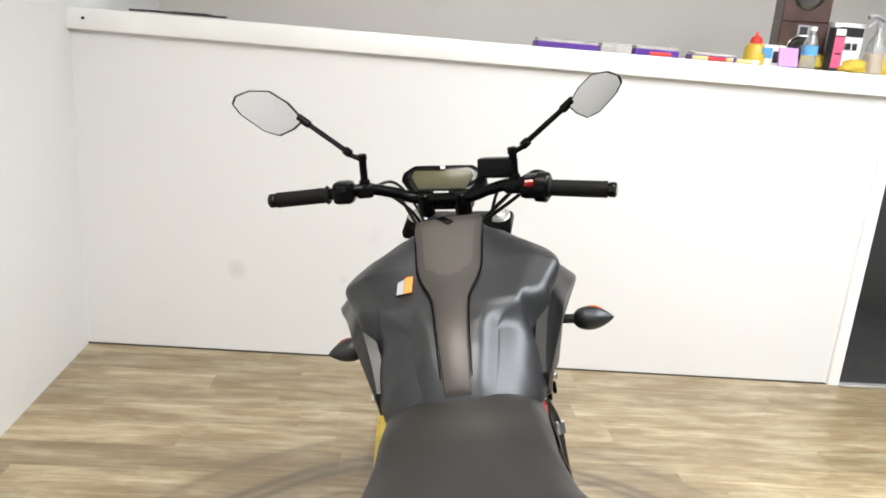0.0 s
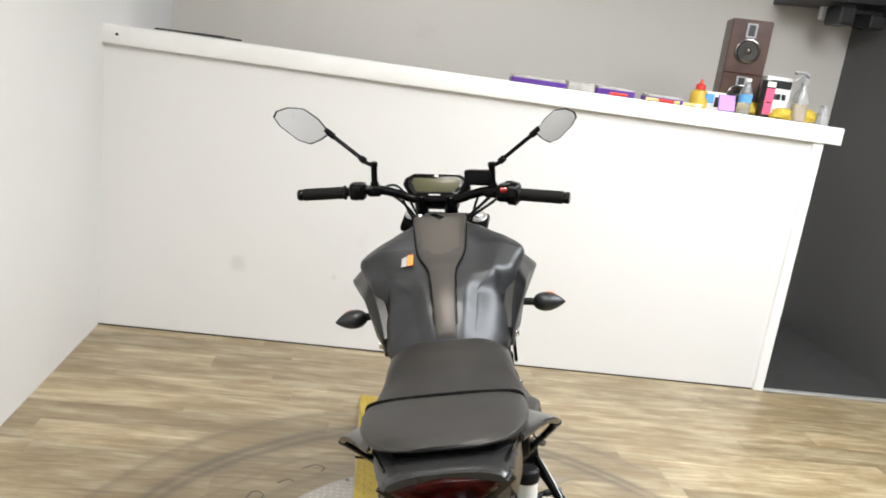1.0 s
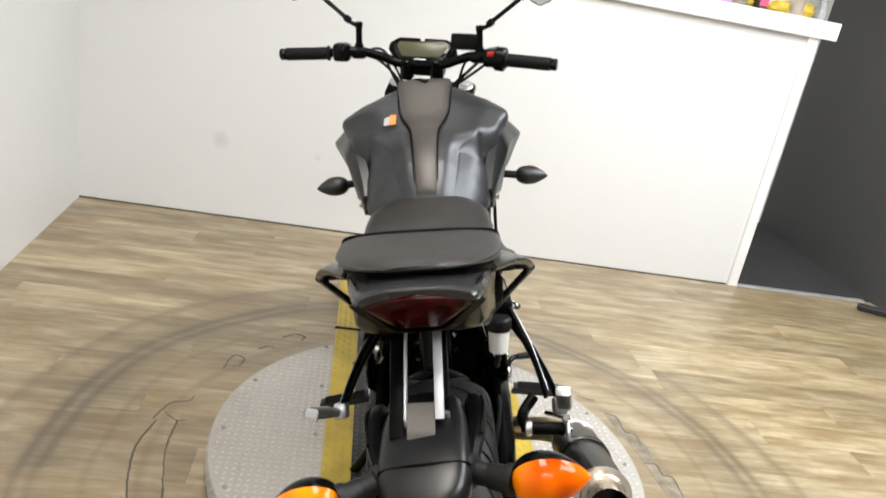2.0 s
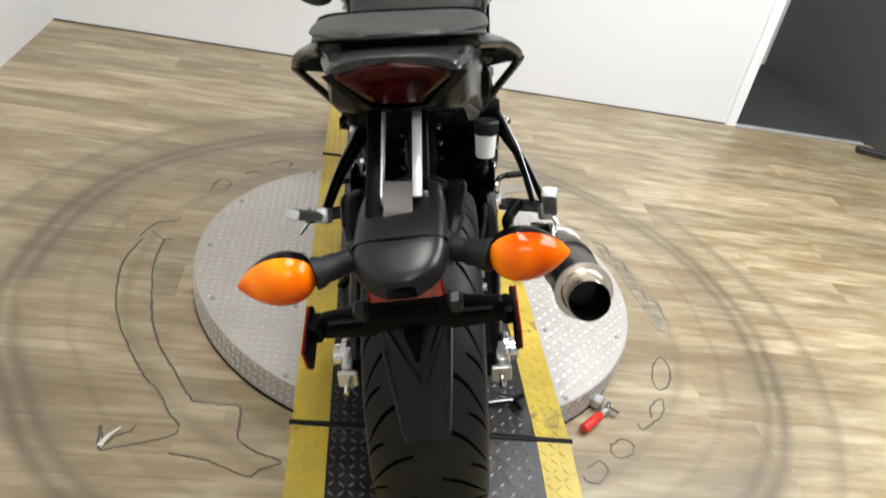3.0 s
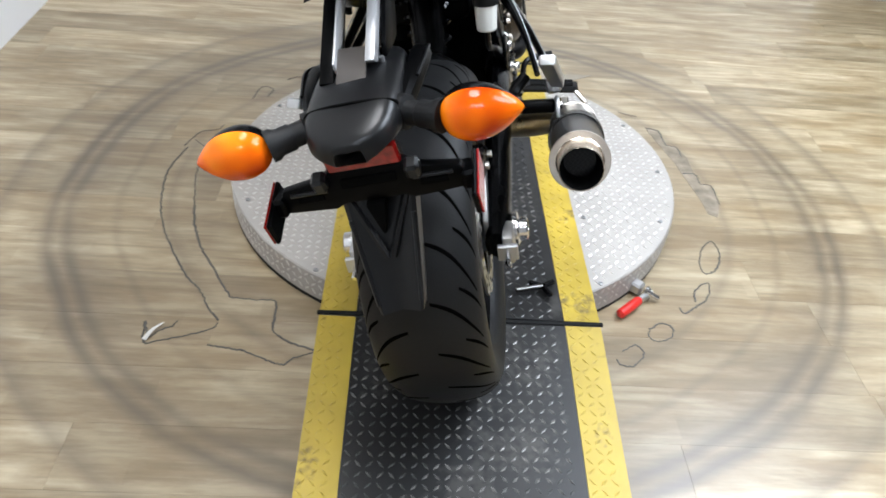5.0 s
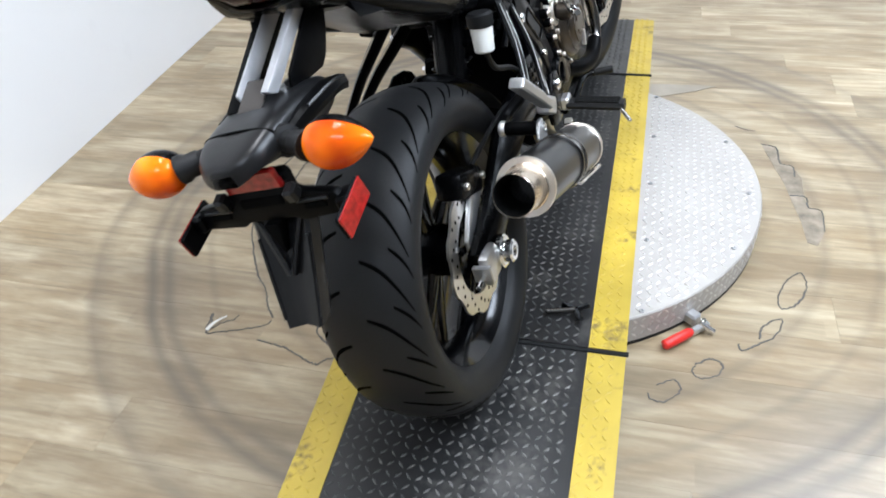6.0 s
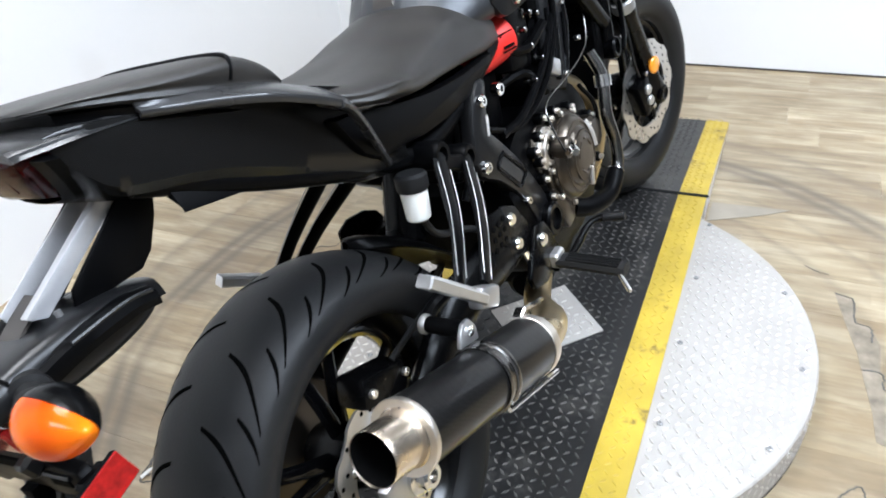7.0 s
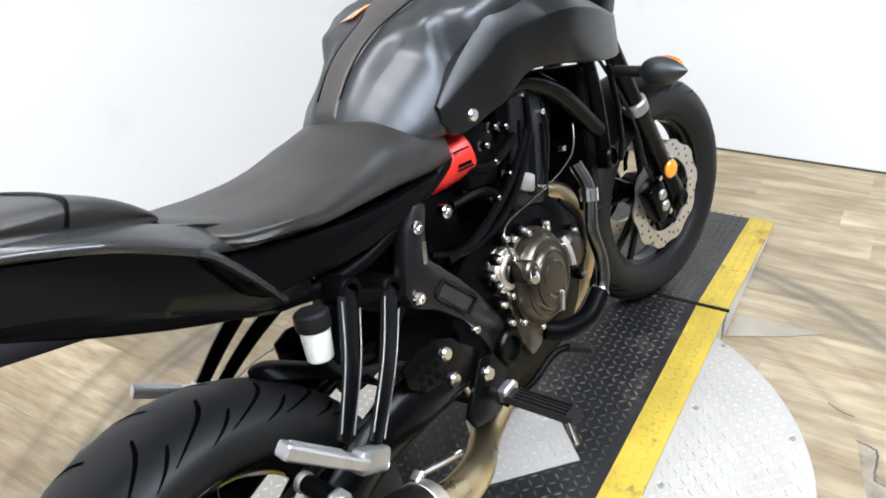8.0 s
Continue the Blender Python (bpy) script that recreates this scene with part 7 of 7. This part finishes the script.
for pts in ([(-0.19, 0.965, 1.095), (-0.14, 1.01, 1.085), (-0.08, 1.03, 1.03), (-0.05, 1.05, 0.95)], [(-0.165, 0.985, 1.10), (-0.12, 1.04, 1.10), (-0.08, 1.08, 1.02), (-0.06, 1.10, 0.92)], [(0.17, 0.985, 1.09), (0.12, 1.03, 1.08), (0.09, 1.06, 1.0), (0.07, 1.06, 0.9)], [(-0.10, 1.0, 1.08), (-0.085, 1.01, 1.04), (-0.06, 1.0, 1.0)]):
    part("control_cable", steered(tube(B(), pts, 0.0036, n=22, seg=8)), RUBBER, bars)
bars.matrix_local = Matrix.Translation((0, 1.0, 1.08)) @ Matrix.Rotation(radians(-1.3), 4, "Y") @ Matrix.Translation((-0.004, -1.0, -1.08))
# instrument panel
DASH = Matrix.Translation((-0.008, 1.030, 1.096)) @ pose(0, 0, 0, -30, 0, 0) @ Matrix.Scale(1.1, 4)
outline = [(-0.060, 0.036), (0.060, 0.036), (0.084, 0.022), (0.088, 0.004), (0.066, -0.024), (0.040, -0.034), (-0.040, -0.034), (-0.066, -0.024), (-0.088, 0.004), (-0.084, 0.022)]


def dash_plate(name, k, y0, y1, mat, parent, label="", dz=0.0, bevel=0.002):
    bm = plate(B(), [(a * k, b * k + dz) for a, b in outline], y0, y1, bevel, axis="y")
    bmesh.ops.transform(bm, matrix=DASH, verts=bm.verts)
    return part(name, steered(bm), mat, parent, label)


dash = dash_plate("instrument_panel", 1.0, -0.012, 0.022, MATTE_BLACK, bike, "black hexagonal instrument panel", bevel=0.005)
dash_plate("panel_rim", 0.86, -0.0145, -0.010, GLOSS_BLACK, dash)
screen = plate(B(), [(-0.058, 0.022), (0.058, 0.022), (0.064, 0.010), (0.048, -0.016), (-0.048, -0.016), (-0.064, 0.010)], -0.0165, -0.013, 0.001, axis="y")
bmesh.ops.transform(screen, matrix=DASH, verts=screen.verts)
part("display", steered(screen), LCD, dash, "dull olive liquid crystal display")
for c, size in (((0, -0.0160, 0.0285), (0.010, 0.002, 0.007)), ((0, -0.0160, -0.0235), (0.030, 0.002, 0.004))):
    bm = box(B(), c, size)
    bmesh.ops.transform(bm, matrix=DASH, verts=bm.verts)
    part("print_bar", steered(bm), GREY_LABEL, dash, smooth=0)
part("dash_bracket", steered(box(B(), (0, 1.045, 1.065), (0.11, 0.05, 0.06), (-20, 0, 0), 0.012, 2)), MATTE_BLACK, bike)

# ---- things on the counter top ----
TOPZ = 1.470


def top_z(x):
    """Height of the slightly sagging counter board."""
    return TOPZ - 0.034 * (x + 1.67) / 3.6


PURPLE = surface("purple_card", (0.085, 0.025, 0.24), 0.35, vary=0.25, scale=20)
PURPLE_PALE = surface("lilac_paper", (0.42, 0.22, 0.58), 0.6, vary=0.08)
CLEAR_SLEEVE = surface("grey_clear_sleeve", (0.42, 0.40, 0.38), 0.2, vary=0.3, scale=25)
YELLOW_STUFF = surface("yellow_rag", (0.45, 0.31, 0.025), 0.7, vary=0.3, scale=40)
YELLOW_TUB = surface("yellow_plastic", (0.50, 0.33, 0.03), 0.4, vary=0.15)
RED_LID = surface("red_plastic_lid", (0.55, 0.03, 0.02), 0.4)
PINK = surface("pink_print", (0.72, 0.10, 0.20), 0.4, vary=0.2, scale=30)
BLACK_BOX = surface("black_print", (0.02, 0.02, 0.022), 0.4)
WHITE_BOX = surface("white_card_box", (0.72, 0.72, 0.70), 0.5)
WALNUT = surface("dark_walnut_veneer", (0.050, 0.022, 0.016), 0.35, vary=0.35, scale=18)
CREAM = surface("cream_plastic", (0.62, 0.52, 0.22), 0.5, vary=0.1)
BLUE_LABEL = surface("blue_label", (0.10, 0.32, 0.62), 0.4, vary=0.15)
CLEAR = clear_plastic("clear_bottle_plastic", (0.93, 0.95, 0.96))
AMBER_FLUID = surface("pale_amber_fluid", (0.62, 0.47, 0.30), 0.25, vary=0.1)
GREY_NOZZLE = surface("grey_nozzle_plastic", (0.28, 0.28, 0.29), 0.5)


def speaker(x, y, z, h, turn, label):
    ob = empty("loudspeaker", pose(x, y, z, 0, 0, turn), label, "loudspeaker", group="loudspeakers on the counter")
    part("cabinet", box(B(), (0, 0, h / 2), (0.20, 0.18, h), bevel=0.004), WALNUT, ob)
    part("woofer_ring", lathe(B(), (0, -0.089, h * 0.42), (0, -1, h * 0.42), [(0, 0.062), (0.008, 0.062), (0.010, 0.056), (0.004, 0.050)], 32), DARK_STEEL, ob, "grey metal ring")
    part("woofer_cone", lathe(B(), (0, -0.0905, h * 0.42), (0, -1, h * 0.42), [(0, 0.055), (0.004, 0.050), (-0.012, 0.024), (0.0, 0.022), (0.010, 0.010), (0.011, 0.002)], 32), DARK_METAL, ob, "domed grey cone")
    part("tweeter_frame", box(B(), (0, -0.092, h * 0.80), (0.052, 0.006, h * 0.27), bevel=0.002), GREY_NOZZLE, ob)
    part("tweeter_slot", box(B(), (0, -0.0955, h * 0.80), (0.032, 0.004, h * 0.20), bevel=0.002), BLACK_BOX, ob)
    return ob


speaker(1.50, 2.80, top_z(1.5), 0.20, -14, "dark walnut bookshelf loudspeaker lying under another")
speaker(1.50, 2.80, top_z(1.5) + 0.20, 0.27, -14, "dark walnut bookshelf loudspeaker with a round metal driver")


def folder_box(name, x0, x1, y, h, mat, label):
    ob = empty(name, pose((x0 + x1) / 2, y, top_z((x0 + x1) / 2), 0, 0.5, 0), label, "packet", group="packets on the counter")
    w = x1 - x0
    part("card", box(B(), (0, 0, h / 2), (w, 0.10, h), (0, 0, 0), 0.004), mat, ob)
    part("sleeve", box(B(), (0, -0.005, h + 0.006), (w * 0.96, 0.09, 0.012), (4, 0, 0), 0.003), CLEAR_SLEEVE, ob, "loose clear sleeve")
    return ob


folder_box("packet", 0.28, 0.56, 2.72, 0.026, PURPLE, "flat purple packet in a clear sleeve")
folder_box("packet", 0.72, 0.92, 2.72, 0.030, PURPLE, "flat purple packet in a clear sleeve")
folder_box("packet", 0.99, 1.19, 2.74, 0.024, PURPLE, "flat purple packet in a clear sleeve")
folder_box("packet", 0.57, 0.71, 2.73, 0.030, CLEAR_SLEEVE, "crumpled clear packet between purple ones")


def marker(x, y, turn, mat, cap, label):
    z = top_z(x) + 0.010
    d = Vector((math.cos(radians(turn)), math.sin(radians(turn)), 0))
    ob = empty("marker_pen", pose(x, y, z), label, "marker pen", group="marker pens on the counter")
    part("barrel", rod(B(), -0.045 * d, 0.02 * d, 0.008, 12, bevel=0.002), mat, ob)
    part("cap", rod(B(), 0.02 * d, 0.048 * d, 0.0085, 12, bevel=0.002), cap, ob)


marker(0.985, 2.56, -14, CREAM, RED_LID, "cream marker pen with a red cap")
marker(1.07, 2.57, -20, RED_LID, CREAM, "red marker pen with a cream cap")
marker(1.18, 2.56, -8, CREAM, WHITE_BOX, "cream marker pen with a white cap")
marker(0.80, 2.57, 3, RED_LID, RED_LID, "thin red marker pen")

tub = empty("sauce_bottle", pose(1.25, 2.66, top_z(1.25)), "squat yellow plastic bottle with a red cap", "bottle")
part("body", lathe(B(), (0, 0, 0), (0, 0, 1), [(0, 0.040), (0.004, 0.045), (0.07, 0.045), (0.085, 0.036), (0.09, 0.022)], 24), YELLOW_TUB, tub)
part("cap", lathe(B(), (0, 0, 0.09), (0, 0, 1), [(0, 0.026), (0.025, 0.024), (0.032, 0.010), (0.052, 0.004)], 20), RED_LID, tub, "red spout cap")
part("label_patch", box(B(), (0.026, -0.038, 0.062), (0.030, 0.006, 0.026), (0, 0, 34), 0.002), BLUE_LABEL, tub)
note = empty("note_pad", pose(1.365, 2.58, top_z(1.36)), "lilac square note pad standing upright", "note pad")
part("sheets", box(B(), (0, 0, 0.042), (0.084, 0.012, 0.080), (-14, 0, 0), 0.001), PURPLE_PALE, note)
tin = empty("small_box", pose(1.335, 2.70, top_z(1.33)), "small white and blue printed carton", "carton")
part("carton", box(B(), (0, 0, 0.045), (0.12, 0.06, 0.09), bevel=0.002), WHITE_BOX, tin)
part("print_patch", box(B(), (-0.025, -0.0305, 0.055), (0.05, 0.002, 0.045)), BLUE_LABEL, tin, smooth=0)
part("print_patch", box(B(), (0.030, -0.0305, 0.040), (0.05, 0.002, 0.050)), BLACK_BOX, tin, smooth=0)
water = empty("water_bottle", pose(1.475, 2.62, top_z(1.475)), "clear plastic water bottle with a blue label", "bottle")
part("bottle", lathe(B(), (0, 0, 0), (0, 0, 1), [(0, 0.028), (0.004, 0.033), (0.05, 0.033), (0.055, 0.031), (0.10, 0.033), (0.125, 0.024), (0.15, 0.013), (0.165, 0.013)], 24), CLEAR, water)
part("label_band", lathe(B(), (0, 0, 0.058), (0, 0, 1), [(0, 0.0332), (0.04, 0.0338)], 24, close=False), BLUE_LABEL, water)
part("cap", lathe(B(), (0, 0, 0.163), (0, 0, 1), [(0, 0.015), (0.014, 0.015), (0.016, 0.012)], 18), WHITE_BOX, water)
can2 = empty("tall_carton", pose(1.585, 2.62, top_z(1.585), 0, 0, 8), "slim pink and black printed carton", "carton")
part("carton", box(B(), (0, 0, 0.092), (0.055, 0.045, 0.184), bevel=0.002), BLACK_BOX, can2)
part("print_panel", box(B(), (0, -0.0235, 0.080), (0.046, 0.002, 0.13)), PINK, can2, smooth=0)
part("print_panel", box(B(), (0, -0.0235, 0.165), (0.046, 0.002, 0.026)), WHITE_BOX, can2, smooth=0)
part("print_bar", box(B(), (0, -0.0248, 0.075), (0.030, 0.001, 0.008)), BLACK_BOX, can2, smooth=0)
carton = empty("white_carton", pose(1.665, 2.72, top_z(1.665), 0, 0, 4), "white carton with a black band and dark print", "carton")
part("carton", box(B(), (0, 0, 0.105), (0.145, 0.09, 0.21), bevel=0.002), WHITE_BOX, carton)
part("print_band", box(B(), (0.01, -0.0460, 0.172), (0.115, 0.002, 0.040)), BLACK_BOX, carton, smooth=0)
for x, w in ((-0.045, 0.014), (-0.02, 0.020), (0.006, 0.026), (0.038, 0.022)):
    part("print_bar", box(B(), (x, -0.0460, 0.110), (w, 0.002, 0.030 if x > -0.03 else 0.018)), BLACK_BOX, carton, smooth=0)
spray = empty("spray_bottle", pose(1.775, 2.63, top_z(1.775)), "clear spray bottle of pale amber fluid with a grey trigger", "spray bottle")
part("bottle", lathe(B(), (0, 0, 0), (0, 0, 1), [(0, 0.036), (0.005, 0.042), (0.11, 0.041), (0.14, 0.032), (0.17, 0.016), (0.20, 0.013)], 24), CLEAR, spray)
part("fluid", lathe(B(), (0, 0, 0.004), (0, 0, 1), [(0, 0.034), (0.004, 0.039), (0.085, 0.0385)], 24), AMBER_FLUID, spray, "pale amber fluid")
part("collar", lathe(B(), (0, 0, 0.195), (0, 0, 1), [(0, 0.017), (0.022, 0.016), (0.026, 0.010)], 18), GREY_NOZZLE, spray)
part("spray_head", tube(B(), [(0.018, 0, 0.222), (0.0, 0, 0.238), (-0.035, 0, 0.245), (-0.058, 0, 0.238)], 0.011, n=12, seg=10, flat=0.8), GREY_NOZZLE, spray)
part("trigger", tube(B(), [(-0.022, 0, 0.236), (-0.034, 0, 0.215), (-0.052, 0, 0.196)], 0.005, n=8, seg=8), GREY_NOZZLE, spray)


def rag(x, y, r, label):
    bm = B()
    bmesh.ops.create_icosphere(bm, subdivisions=3, radius=1.0)
    for v in bm.verts:
        n = noise.noise(v.co * 2.3 + Vector((x * 7, y, 0))) * 0.35 + noise.noise(v.co * 6.0) * 0.12
        v.co = Vector((v.co.x * r * 1.5, v.co.y * r, max(v.co.z, -0.55) * r * 0.9)) * (1 + n)
    low = min(v.co.z for v in bm.verts)
    bmesh.ops.translate(bm, vec=(x, y, top_z(x) - low), verts=bm.verts)
    tagged(part("cloth", bm, YELLOW_STUFF, None, smooth=60), label, "cloth", "cloths on the counter")


rag(1.66, 2.58, 0.038, "crumpled mustard yellow cloth among the cartons")
rag(1.55, 2.70, 0.045, "crumpled mustard yellow cloth among the cartons")
rag(1.83, 2.66, 0.045, "crumpled mustard yellow cloth beside the spray bottle")
glass = empty("clear_cup", pose(1.905, 2.62, top_z(1.905)), "small clear plastic cup upside down", "cup")
part("cup", lathe(B(), (0, 0, 0), (0, 0, 1), [(0, 0.032), (0.06, 0.027), (0.095, 0.020), (0.10, 0.012)], 20), CLEAR, glass)

# black cord and paper lying at the far end of the board
bm = tube(B(), [(-1.50, 2.80, 1.476), (-1.42, 2.82, 1.478), (-1.30, 2.84, 1.476), (-1.16, 2.82, 1.475), (-1.08, 2.80, 1.474)], 0.0045, n=30, seg=6)
tagged(part("extension_cable", bm, GRIP, None), "thin black cable lying along the counter board", "cable")
bm = box(B(), (-1.22, 2.76, 1.478), (0.16, 0.06, 0.010), (0, 0, -6), 0.003)
tagged(part("notebook", bm, BLACK_BOX, None), "slim black notebook lying on the counter board", "notebook")

# wall shelf with a black projector hanging in the back corner
shelf = empty("corner_shelf", pose(2.42, 3.62, 2.18), "dark board shelf high in the back corner", "shelf")
part("board", box(B(), (0, 0, 0), (0.60, 0.46, 0.035), (0, -3, 0), 0.003), BLACK_BOX, shelf)
part("bracket", box(B(), (-0.02, 0.10, -0.05), (0.03, 0.05, 0.10), bevel=0.004), WHITE_TRIM, shelf)
proj = empty("projector", pose(2.50, 3.50, 2.09), "black projector hung under the corner shelf", "projector")
part("body", box(B(), (-0.11, 0, 0.0), (0.10, 0.18, 0.11), bevel=0.012), BLACK_BOX, proj)
part("body_end", box(B(), (0.11, 0.02, -0.01), (0.09, 0.14, 0.08), bevel=0.008), BLACK_BOX, proj)
part("rail", box(B(), (0.0, 0.02, 0.045), (0.32, 0.05, 0.025), bevel=0.004), BLACK_BOX, proj)
part("cable", tube(B(), [(-0.06, -0.03, -0.04), (0.0, -0.04, -0.06), (0.07, -0.03, -0.045)], 0.005, n=14, seg=6), GRIP, proj)

# cables on the floor by the passage
box_c = empty("power_strip", pose(2.60, 2.33, 0.0, 0, 0, -22), "black power strip on the floor beside the wall", "power strip")
part("strip", box(B(), (0, 0, 0.018), (0.16, 0.045, 0.034), bevel=0.006), BLACK_BOX, box_c)
part("lead", tube(B(), [(0.08, 0, 0.015), (0.11, -0.03, 0.008), (0.10, -0.09, 0.006)], 0.005, n=14, seg=6), GRIP, box_c)
bm = tube(B(), [(2.66, 2.20, 0.006), (2.55, 2.08, 0.006), (2.50, 1.97, 0.006), (2.55, 1.88, 0.006), (2.64, 1.84, 0.006)], 0.005, n=30, seg=6)
tagged(part("floor_cable", bm, GRIP, None), "looped black cable on the floor by the wall", "cable")
